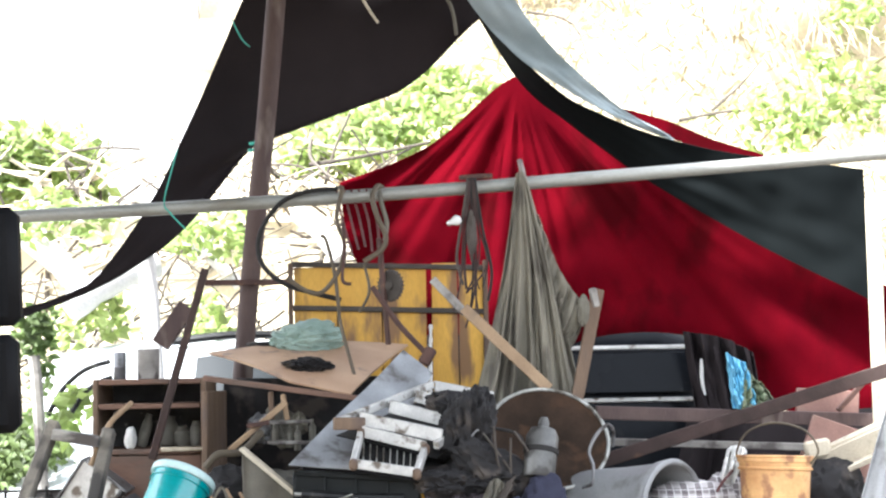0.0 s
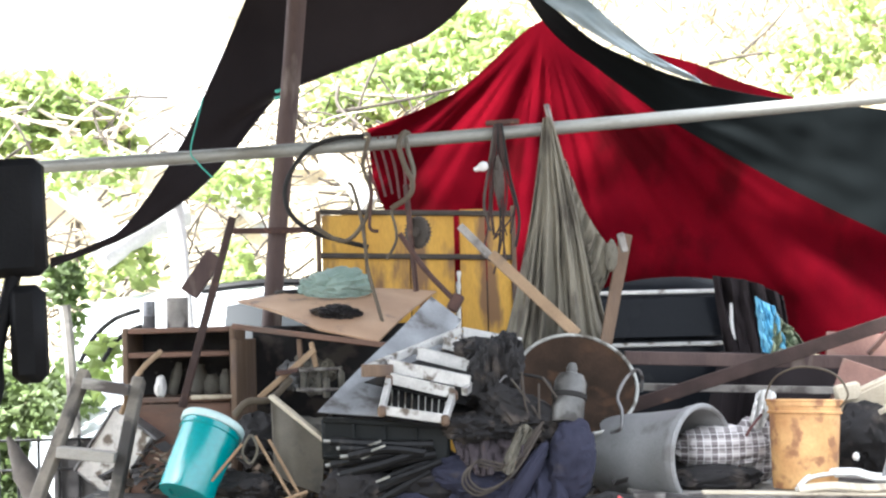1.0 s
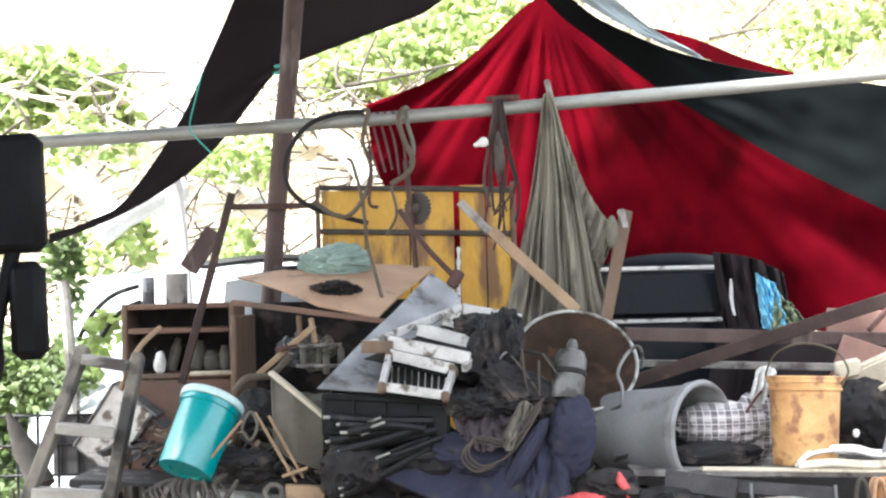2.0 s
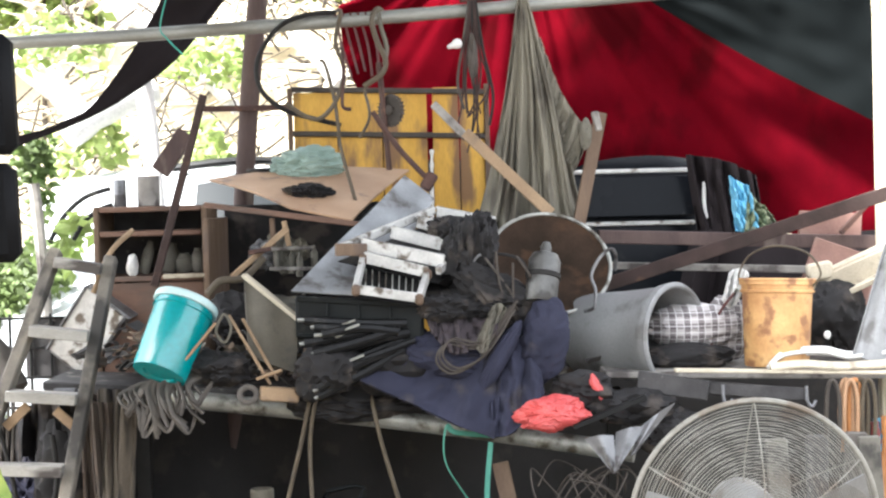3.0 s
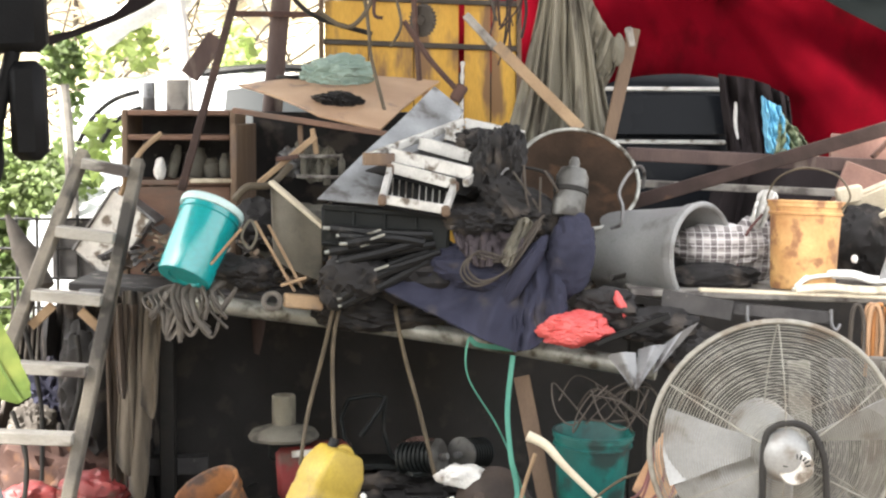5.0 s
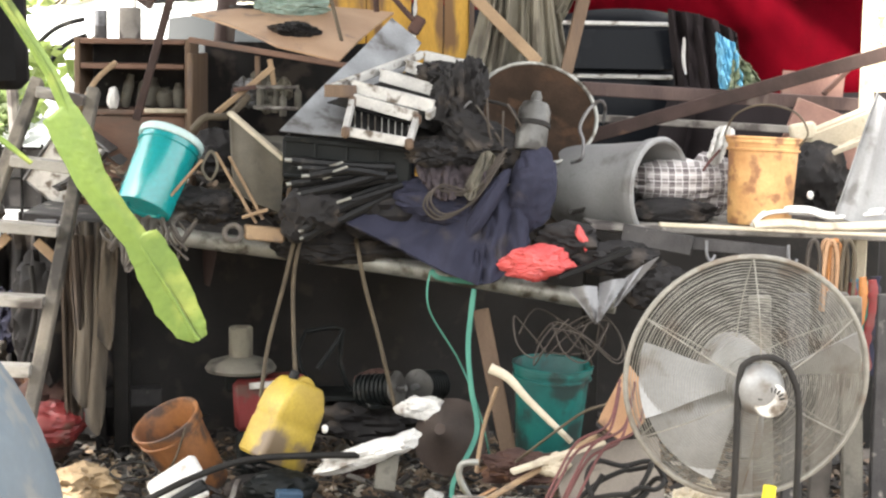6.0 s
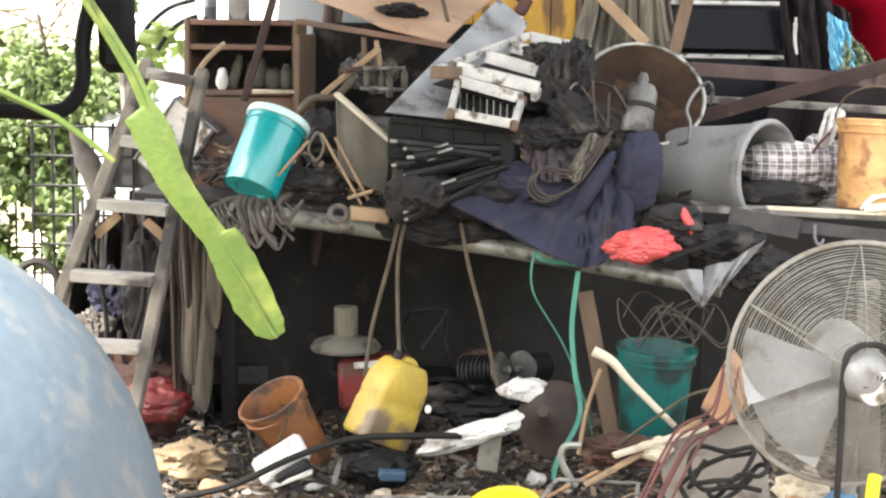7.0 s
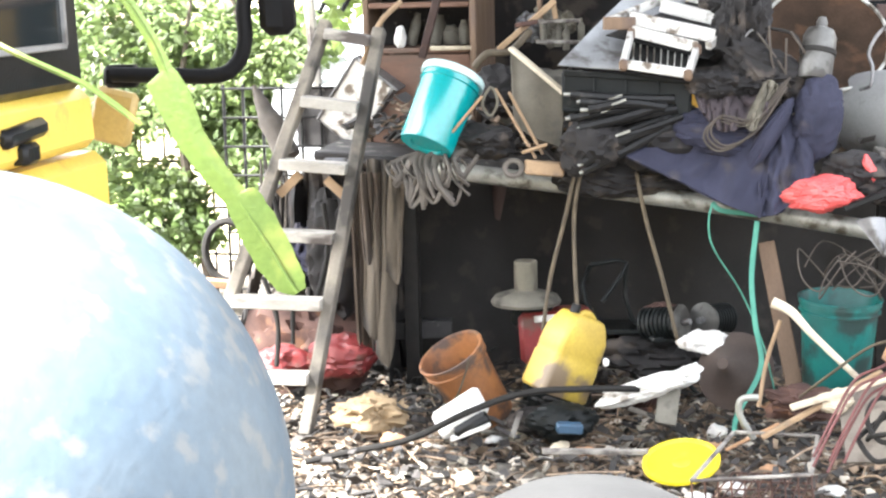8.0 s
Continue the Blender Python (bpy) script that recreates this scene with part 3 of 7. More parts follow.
# ---- parked van under the tarpaulin ----
def van():
    t = thing("parked_van", (1.9, 8.9, 0), "dark parked van half hidden under the tarpaulin", "van")
    prof = [(8.15, 0.45), (8.13, 0.8), (8.14, 1.2), (8.18, 1.55), (8.24, 1.8), (8.3, 1.86), (8.42, 1.93), (8.7, 1.98), (9.8, 1.97), (9.95, 1.4), (9.97, 0.45)]
    bm = bmesh.new()
    xs = [-0.2, -0.16, 0.0, 0.6, 1.2, 1.36, 1.42]
    rows = []
    for i, x in enumerate(xs):
        k = {0: 0.06, 1: 0.02, 5: 0.02, 6: 0.06}.get(i, 0.0)
        rows.append([bm.verts.new((x, y + k, z - (k if z > 1.8 else 0))) for y, z in prof])
    for a, b in zip(rows, rows[1:]):
        for j in range(len(prof) - 1):
            bm.faces.new((a[j], b[j], b[j + 1], a[j + 1]))
    bm.faces.new(rows[0])
    bm.faces.new(rows[-1][::-1])
    part("body", bm, CARPAINT, t)
    part("window", box((0.98, 8.165, 1.675), (0.74, 0.02, 0.2), (-9, 0, 0), 0.02), CARPAINT, t)
    # Pale strips put the bright highlight lines of the paint into shape.
    for z, y in ((1.80, 8.21), (1.545, 8.165)):
        part("highlight_strip", box((0.9, y, z), (0.9, 0.02, 0.022), bevel=0.006), ALU, t, "pale metal strip standing for a highlight on the body")
    for x in (0.15, 1.2):
        part("wheel", lathe([(0.3, -0.1), (0.33, -0.06), (0.33, 0.06), (0.3, 0.1)], pose(x, 8.4, 0.33, 90), 24), RUBBER, t)


van()

# ---- yellow boarded panel ----
def panel():
    t = thing("wooden_panel", (-0.1, 7.5, 0.02), "yellow painted boarded panel in a brown frame, leaning upright", "panel")
    z0, z1, y = 0.02, 2.17, 7.5
    for i, (a, b) in enumerate(((-0.53, -0.34), (-0.335, -0.14), (-0.135, 0.06), (0.085, 0.20), (0.205, 0.315))):
        part("board", box(((a + b) / 2, y, (z0 + z1) / 2 + 0.01 * (i % 2)), (b - a, 0.02, z1 - z0)), YELLOW_WOOD, t)
    part("backing", box((-0.235, y + 0.018, (z0 + z1) / 2), (0.58, 0.012, z1 - z0 - 0.02)), WOOD, t)
    for z in (2.17, 1.975):
        part("rail", box((-0.11, y - 0.02, z), (0.86, 0.014, 0.024), (0, 2.0, 0)), DARKHOSE, t, "dark brown rail")
    for x in (-0.545, 0.325):
        part("stile", box((x, y - 0.015, (z0 + z1) / 2), (0.022, 0.03, z1 - z0 + 0.04)), WOOD, t)


panel()

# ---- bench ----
# Near-black tone that carries the deep shade under the bench.
VOIDBACK = M("under_bench_shade", (0.027, 0.024, 0.022), (0.016, 0.0145, 0.0138), 0.9, scale=3, fine=200, bump=0.3, dirt=(0.038, 0.032, 0.027), amount=0.2)
t = thing("workbench", (0.2, 6.2, 0), "rough bench carried on a grey pipe and boards", "bench")
part("front_pipe", tube([(-1.061, 6.350, 0.977), (0.038, 6.100, 0.869), (0.755, 5.900, 0.775)], 0.034, 14, 4, wob=0.05), GALV, t, "dull grey front pipe")
part("top_board", box((-0.45, 6.75, 0.965), (1.9, 0.9, 0.03), (0, 3.5, 0)), DARKWOOD, t)
part("top_board", box((1.35, 6.4, 1.02), (1.35, 0.75, 0.025), (0, 1.5, 0)), GREYWOOD, t)
# Added backing sheet: its dark colour stands for the shaded void.
part("shade_backing", loft([(-1.6, 7.2, 0.95), (-0.4, 7.3, 0.95), (0.8, 7.25, 0.95), (2.2, 7.2, 1.0)], [(-1.6, 7.1, 0.0), (-0.4, 7.2, 0.0), (0.8, 7.2, 0.0), (2.2, 7.1, 0.0)], 50, 10, 0.004, 0, 0.1, 9), VOIDBACK, t)
for x, y in ((-1.08, 6.6), (0.75, 6.5), (2.0, 6.4), (2.0, 7.0)):
    part("leg", box((x, y, 0.47), (0.06, 0.06, 0.94)), RUBBER, t)

# ---- shelf unit and desk ----
def shelf_unit():
    x0, x1, z0, z1, y0, y1 = -1.265, -0.835, 0.97, 1.685, 6.72, 7.05
    t = thing("shelf_unit", (-1.08, 6.9, z0), "small brown open shelf unit with clutter inside", "shelf")
    for x in (x0, x1):
        part("side_panel", box((x, (y0 + y1) / 2, (z0 + z1) / 2), (0.022, y1 - y0, z1 - z0)), WOOD, t)
    for z in (1.672, 1.575, 1.395):
        part("shelf", box(((x0 + x1) / 2, (y0 + y1) / 2, z), (x1 - x0 - 0.024, y1 - y0 - 0.004, 0.022)), WOODH, t)
    part("front_panel", box(((x0 + x1) / 2, y0 + 0.02, 1.18), (x1 - x0 - 0.024, 0.015, 0.40)), WOODH, t)
    # Dark back: the shade inside the shelf is put into its colour.
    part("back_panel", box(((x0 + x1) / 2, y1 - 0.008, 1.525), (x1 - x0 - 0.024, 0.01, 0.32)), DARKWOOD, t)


shelf_unit()


def desk():
    t = thing("desk", (-0.5, 6.9, 0.97), "old brown box desk with a bowed hardboard top", "desk")
    part("front_rail", beam((-0.816, 6.600, 1.682), (-0.193, 6.500, 1.590), 0.03, 0.022), WOODH, t)
    part("side_panel", box((-0.815, 6.95, 1.30), (0.02, 0.7, 0.66)), WOOD, t)
    # Near-black back carries the shade of the desk's interior.
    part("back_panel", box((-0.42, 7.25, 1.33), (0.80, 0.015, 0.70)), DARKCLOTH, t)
    part("upright", beam((-0.555, 6.600, 1.625), (-0.551, 6.600, 1.515), 0.02, 0.02), WOOD, t)
    part("strut", beam((-0.490, 6.550, 1.584), (-0.706, 6.500, 1.402), 0.022, 0.022), PALEWOOD, t, "pale loose strut")
    part("strut", beam((-0.505, 6.560, 1.613), (-0.488, 6.560, 1.514), 0.02, 0.02), PALEWOOD, t)
    c = [Vector(p) for p in ((-0.845, 6.950, 1.785), (-0.022, 7.200, 1.808), (-0.477, 6.550, 1.660), (-0.240, 6.500, 1.607))]

    def fn(u, v):
        p = c[0].lerp(c[1], u).lerp(c[2].lerp(c[3], u), v)
        p.z += 0.03 * math.sin(u * 3.1) * (1 - v) + 0.012 * math.sin(v * 3.1)
        return p
    part("top", sheet(fn, 20, 12, 0.008), HARDBOARD, t, "bowed sheet of light brown hardboard")


desk()

# ---- buckets ----
BROWNBUCKET = M("rusty_bucket_plastic", (0.30, 0.125, 0.04), (0.16, 0.065, 0.028), 0.6, scale=7, fine=90, bump=0.2, dirt=(0.06, 0.035, 0.025), amount=0.42, dscale=9)
def bucket(base, tilt, r0, r1, h, mat, label, handle=None, lid=None, open_top=False, name="bucket"):
    t = thing(name, base, label, "bucket")
    m = Matrix.Translation(base) @ Vector(tilt).to_track_quat("Z", "Y").to_matrix().to_4x4()
    prof = [(r0 * 0.55, 0.006), (r0 * 0.6, 0.0), (r0 * 0.97, 0.0), (r0, 0.012), (r0 + (r1 - r0) * 0.84, h * 0.84), (r1 * 1.0, h * 0.845), (r1 * 1.045, h * 0.85), (r1 * 1.045, h * 0.87), (r1 * 1.0, h * 0.88), (r1 * 1.01, h * 0.93), (r1 * 1.06, h * 0.935), (r1 * 1.06, h), (r1 * 1.0, h * 1.003), (r1 * 0.97, h * 0.98), (r0 * 0.96, 0.02), (0.0, 0.02)]
    part("body", lathe(prof, m, 40, cap=True), mat, t)
    ring = [m @ Vector((r1 * 1.05 * math.cos(q), r1 * 1.05 * math.sin(q), h * 0.995)) for q in (2 * math.pi * i / 24 for i in range(24))]
    part("rim", tube(ring, 0.005, 6, 2, True), mat, t)
    if lid:
        part("lid", lathe([(r1 * 1.08, h * 0.93), (r1 * 1.1, h * 0.94), (r1 * 1.1, h * 1.01), (r1 * 1.06, h * 1.03), (r1 * 0.9, h * 1.03), (r1 * 0.86, h * 1.0), (0, h * 1.0)], m, 40), lid, t, "pale dusty lid")
    if handle:
        part("handle", tube([m @ Vector(p) for p in handle], 0.004, 6, 8), HOSE, t)
    return t, m


bucket((-0.911, 5.980, 1.086), (42, 62, 117), 0.100, 0.108, 0.285, TEAL, "teal plastic bucket with a pale lid lying tilted on the heap", lid=PALETEAL)
bucket((1.301, 6.100, 1.046), (0.035, 0.05, 1), 0.115, 0.128, 0.315, OCHRE, "ochre stained plastic bucket with a raised wire handle", handle=[(-0.135, 0, 0.29), (-0.165, 0.0, 0.34), (-0.12, 0.02, 0.41), (0.0, 0.02, 0.435), (0.1, 0.02, 0.40), (0.15, 0, 0.33), (0.135, 0, 0.29)])
bucket((-0.703, 6.000, 0.092), (-60, -45, 122), 0.098, 0.118, 0.30, BROWNBUCKET, "rusty brown plastic bucket tipped over on the rubbish", handle=[(0.14, 0, 0.3), (0.1, -0.1, 0.2), (0, -0.15, 0.16), (-0.1, -0.1, 0.2), (-0.14, 0, 0.3)])
bucket((0.528, 5.950, 0.245), (0.04, -0.05, 1), 0.115, 0.135, 0.31, M("green_bucket_plastic", (0.004, 0.13, 0.115), (0.002, 0.06, 0.055), 0.45, scale=5, dirt=(0.012, 0.03, 0.028), amount=0.4), "dark green plastic bucket with wire coiled on top")

# ---- grey drum on its side ----
t = thing("plastic_drum", (0.713, 6.200, 1.040), "grey plastic drum lying on its side, open end out", "drum")
c0, c1 = Vector((0.631, 6.450, 1.152)), Vector((0.946, 6.150, 1.160))
ax = (c1 - c0).normalized()
m = Matrix.Translation(c0) @ ax.to_track_quat("Z", "Y").to_matrix().to_4x4()
L = (c1 - c0).length
part("shell", lathe([(0.14, 0.0), (0.155, 0.02), (0.165, L * 0.5), (0.18, L * 0.86), (0.19, L * 0.9), (0.195, L * 0.98), (0.19, L), (0.178, L), (0.17, L * 0.9), (0.15, 0.03), (0.0, 0.03)], m, 40), GREYPL, t)

ring = [m @ Vector((0.186 * math.cos(q), 0.186 * math.sin(q), L * 0.99)) for q in (2 * math.pi * i / 28 for i in range(28))]
part("rim", tube(ring, 0.012, 8, 2, True), GREYPL, t, "thick rolled rim")

# ---- pedestal fan ----
def fan():
    c = Vector((0.898, 4.500, 0.794))
    m = Matrix.Translation(c) @ (Vector((0.05, -1, -0.06))).to_track_quat("Z", "Y").to_matrix().to_4x4()
    R = 0.332
    t = thing("pedestal_fan", (c.x + 0.02, c.y + 0.15, 0), "large dusty industrial pedestal fan with a wire cage", "fan")
    cage = part("cage", tube([m @ Vector((R * math.cos(a), R * math.sin(a), 0)) for a in (2 * math.pi * i / 32 for i in range(32))], 0.008, 8, 2, True), WIRE, t)
    for k in range(38):
        r = 0.075 + (R - 0.08) * k / 38
        z = 0.125 * (1 - ((r) / R) ** 2)
        part("ring_wire", tube([m @ Vector((r * math.cos(a), r * math.sin(a), z)) for a in (2 * math.pi * i / 28 for i in range(28))], 0.0012, 4, 2, True), WIRE, cage)
    for k in range(12):
        a = 2 * math.pi * (k + 0.5) / 6
        zz = 1 if k < 6 else -1
        part("spoke", tube([m @ Vector((r * math.cos(a), r * math.sin(a), zz * 0.128 * (1 - (r / R) ** 2))) for r in (0.06, 0.15, 0.24, R)], 0.0022, 5, 3), WIRE, cage)
    for k in range(14):
        r = 0.1 + (R - 0.1) * k / 14
        part("back_wire", tube([m @ Vector((r * math.cos(a), r * math.sin(a), -0.10 * (1 - (r / R) ** 2))) for a in (2 * math.pi * i / 28 for i in range(28))], 0.0012, 4, 2, True), WIRE, cage)
    for a0, wide, far in ((180, 0.66, 0.25), (226, 0.85, 0.235), (14, 0.42, 0.26)):
        a0 = radians(a0)

        def fn(u, v):
            r = 0.05 + far * u
            a = a0 + (v - 0.5) * wide * (0.85 + 0.2 * u - 0.25 * max(0, u - 0.8))
            return m @ Vector((r * math.cos(a), r * math.sin(a), 0.02 + 0.06 * (v - 0.5)))
        part("blade", sheet(fn, 10, 8, 0.003), FANMETAL, t, "grey curved metal blade")
    hub = part("hub", lathe([(0.07, 0.04), (0.074, 0.09), (0.068, 0.125), (0.052, 0.148), (0.03, 0.157), (0, 0.159)], m, 32), FANMETAL, t, "domed grey metal hub cap")
    badge = m @ pose(0.022, -0.022, 0.0)
    part("badge", lathe([(0.046, 0.135), (0.047, 0.150), (0.044, 0.154), (0, 0.156)], badge, 28), ALU, hub, "pale round vented badge")
    for k in range(9):
        a = radians(10 + 20 * k)
        bm = box((0, 0, 0), (0.014, 0.0045, 0.004), bevel=0.001)
        bmesh.ops.transform(bm, matrix=badge @ pose(0.03 * math.cos(a), 0.03 * math.sin(a), 0.156, 0, 0, 10 + 20 * k), verts=bm.verts[:])
        part("vent_slot", bm, BLACKPL, hub, "dark vent slot")
    part("motor", lathe([(0.07, -0.20), (0.085, -0.18), (0.085, -0.03), (0.06, 0.0)], m, 24), FANMETAL, t)
    part("pole", tube([c + Vector((0.03, 0.1, 0)), c + Vector((0.03, 0.1, -0.55)), (c.x + 0.03, c.y + 0.1, 0.02)], 0.02, 12, 3), FANMETAL, t)
    part("bracket", box(c + Vector((0.03, 0.07, -0.16)), (0.07, 0.05, 0.16), bevel=0.01), FANMETAL, t)
    part("base", lathe([(0.25, 0.0), (0.26, 0.015), (0.2, 0.03), (0.03, 0.04), (0, 0.04)], pose(c.x + 0.03, c.y + 0.1, 0.0), 32), FANMETAL, t)
    part("cable", tube([c + Vector(p) for p in ((-0.055, -0.12, -0.5), (-0.052, -0.13, -0.2), (-0.05, -0.13, 0.02), (-0.02, -0.12, 0.07), (0.045, -0.12, 0.075), (0.09, -0.125, 0.03), (0.115, -0.12, -0.1), (0.118, -0.1, -0.6))], 0.009, 8, 8), RUBBER, t, "black cable looped over the hub")


fan()

TREAD = M("tread_wood", (0.42, 0.40, 0.36), (0.25, 0.235, 0.21), 0.85, scale=8, fine=150, bump=0.5, dirt=(0.06, 0.05, 0.045), amount=0.3, dscale=10, stretch=(0.4, 1, 1))
LADDER = M("ladder_wood", (0.25, 0.22, 0.175), (0.095, 0.086, 0.076), 0.85, scale=5, fine=150, bump=0.5, dirt=(0.04, 0.036, 0.032), amount=0.42, dscale=5)

# ---- wooden step ladder ----
def step_ladder():
    tl, tr = Vector((-1.352, 6.400, 1.525)), Vector((-1.147, 6.400, 1.492))
    bl, br = Vector((-1.787, 5.750, 0.072)), Vector((-1.336, 5.750, 0.072))
    t = thing("step_ladder", (bl + br) / 2, "weathered dark wooden step ladder leaning on the bench", "ladder")
    for a, b in ((tl, bl), (tr, br)):
        part("rail", beam(a, b, 0.055, 0.046, (1, 0, 0), 0.006), LADDER, t)
    for k in (0.03, 0.2, 0.355, 0.525, 0.685, 0.86):
        p, q = tl.lerp(bl, k), tr.lerp(br, k)
        part("tread", beam(p + Vector((0.02, -0.03, 0)), q + Vector((-0.02, -0.03, 0)), 0.085, 0.04, (0, 0, 1)), TREAD, t, "worn pale grey tread")
    for s, (a, b) in ((1, (tl, bl)), (-1, (tr, br))):
        p = a.lerp(b, 0.375)
        part("brace", beam(p + Vector((0.015 * s, -0.01, -0.09)), p + Vector((0.10 * s, -0.01, -0.01)), 0.035, 0.012, (0, 1, 0)), PALEWOOD, t, "pale corner brace")


step_ladder()

# ---- near things: blue dome, leaf, truck ----
c = Vector((-1.022, 2.315, 0.935))
t = thing("buoy", (c.x, c.y, 0), "big weathered pale blue plastic float", "float")
bm = bmesh.new()
bmesh.ops.create_uvsphere(bm, u_segments=64, v_segments=40, radius=0.494)
bmesh.ops.transform(bm, matrix=Matrix.Translation(c), verts=bm.verts[:])
part("shell", bm, BLUE, t)
part("stand", lathe([(0.34, 0.0), (0.34, c.z - 0.36), (0.3, c.z - 0.33)], pose(c.x, c.y, 0), 32), BLUE, t)

c = Vector((-0.165, 3.200, 0.443))
bm = lathe([(0.30, -c.z), (0.30, -0.05), (0.285, 0.12), (0.24, 0.2), (0.15, 0.25), (0.0, 0.27)], pose(c.x, c.y, c.z), 48)
solo("drum", bm, M("dark_grey_plastic", (0.021, 0.021, 0.0215), (0.016, 0.016, 0.0165), 0.85, scale=5, fine=80, bump=0.2, dirt=(0.03, 0.029, 0.028), amount=0.25), "dull grey rounded drum standing near", "drum")


def leaf_material():
    return M("fresh_leaf", (0.098, 0.145, 0.024), (0.072, 0.118, 0.018), 0.4, scale=30, fine=240, bump=0.15, trans=0.4, dirt=(0.15, 0.18, 0.035), amount=0.2, dscale=18)


FRESH = leaf_material()


def long_leaf(pts, left, right, label):
    """A notched flat leaf along pts, whose two sides have widths of their own."""
    t = thing("plant_stem", pts[0], label, "plant")
    pts = [Vector(p) for p in pts]

    def fn(u, v):
        q = u * (len(pts) - 1)
        i = min(int(q), len(pts) - 2)
        f = q - i
        d = pts[min(i + 2, len(pts) - 1)] - pts[max(i - 1, 0)]
        side = Vector((d.z, 0.0, -d.x)).normalized()
        p = pts[i].lerp(pts[i + 1], f)
        w = (left[i] * (1 - f) + left[i + 1] * f) if v < 0.5 else (right[i] * (1 - f) + right[i + 1] * f)
        w *= 1 + 0.06 * noise.noise(Vector((u * 40, 0, v > 0.5)))
        p -= side * w * (v - 0.5) * 2
        p.y += 0.003 * abs(v - 0.5) + 0.004 * math.sin(p.x * 45)
        return p
    part("blade", sheet(fn, 112, 8, 0.0012), FRESH, t)
    part("midrib", tube([p + Vector((0, -0.0012, 0)) for p in pts], 0.0013, 6, 3), FRESH, t)
    a = pts[0]
    part("stalk", tube([a, a + Vector((-0.10, -0.03, 0.12)), (-1.05, 1.2, 1.9), (-1.2, 1.2, 0.8), (-1.2, 1.2, 0.0)], 0.005, 7, 8), FRESH, t)


long_leaf([(-0.386, 1.300, 1.701), (-0.382, 1.300, 1.685), (-0.367, 1.300, 1.663), (-0.350, 1.300, 1.636), (-0.340, 1.300, 1.614), (-0.339, 1.300, 1.610), (-0.333, 1.300, 1.593), (-0.322, 1.300, 1.566), (-0.305, 1.300, 1.541), (-0.292, 1.300, 1.524), (-0.291, 1.300, 1.522), (-0.280, 1.300, 1.503), (-0.266, 1.300, 1.480), (-0.255, 1.300, 1.460), (-0.250, 1.300, 1.453)],
          [0.0039, 0.0039, 0.0042, 0.0046, 0.0050, 0.0185, 0.0162, 0.0131, 0.0112, 0.0104, 0.0104, 0.0139, 0.0166, 0.0127, 0.0054],
          [0.0039, 0.0039, 0.0042, 0.0046, 0.0054, 0.0081, 0.0120, 0.0093, 0.0077, 0.0073, 0.0147, 0.0158, 0.0131, 0.0104, 0.0054], "long notched flat green leaf hanging near the lens")
long_leaf([(-0.506, 1.320, 1.650), (-0.472, 1.320, 1.633), (-0.438, 1.320, 1.617), (-0.409, 1.320, 1.603), (-0.388, 1.320, 1.588), (-0.368, 1.320, 1.573)],
          [0.0022, 0.002, 0.002, 0.002, 0.0018, 0.0005], [0.0022, 0.002, 0.002, 0.002, 0.0018, 0.0005], "thin pale green leaf tip")


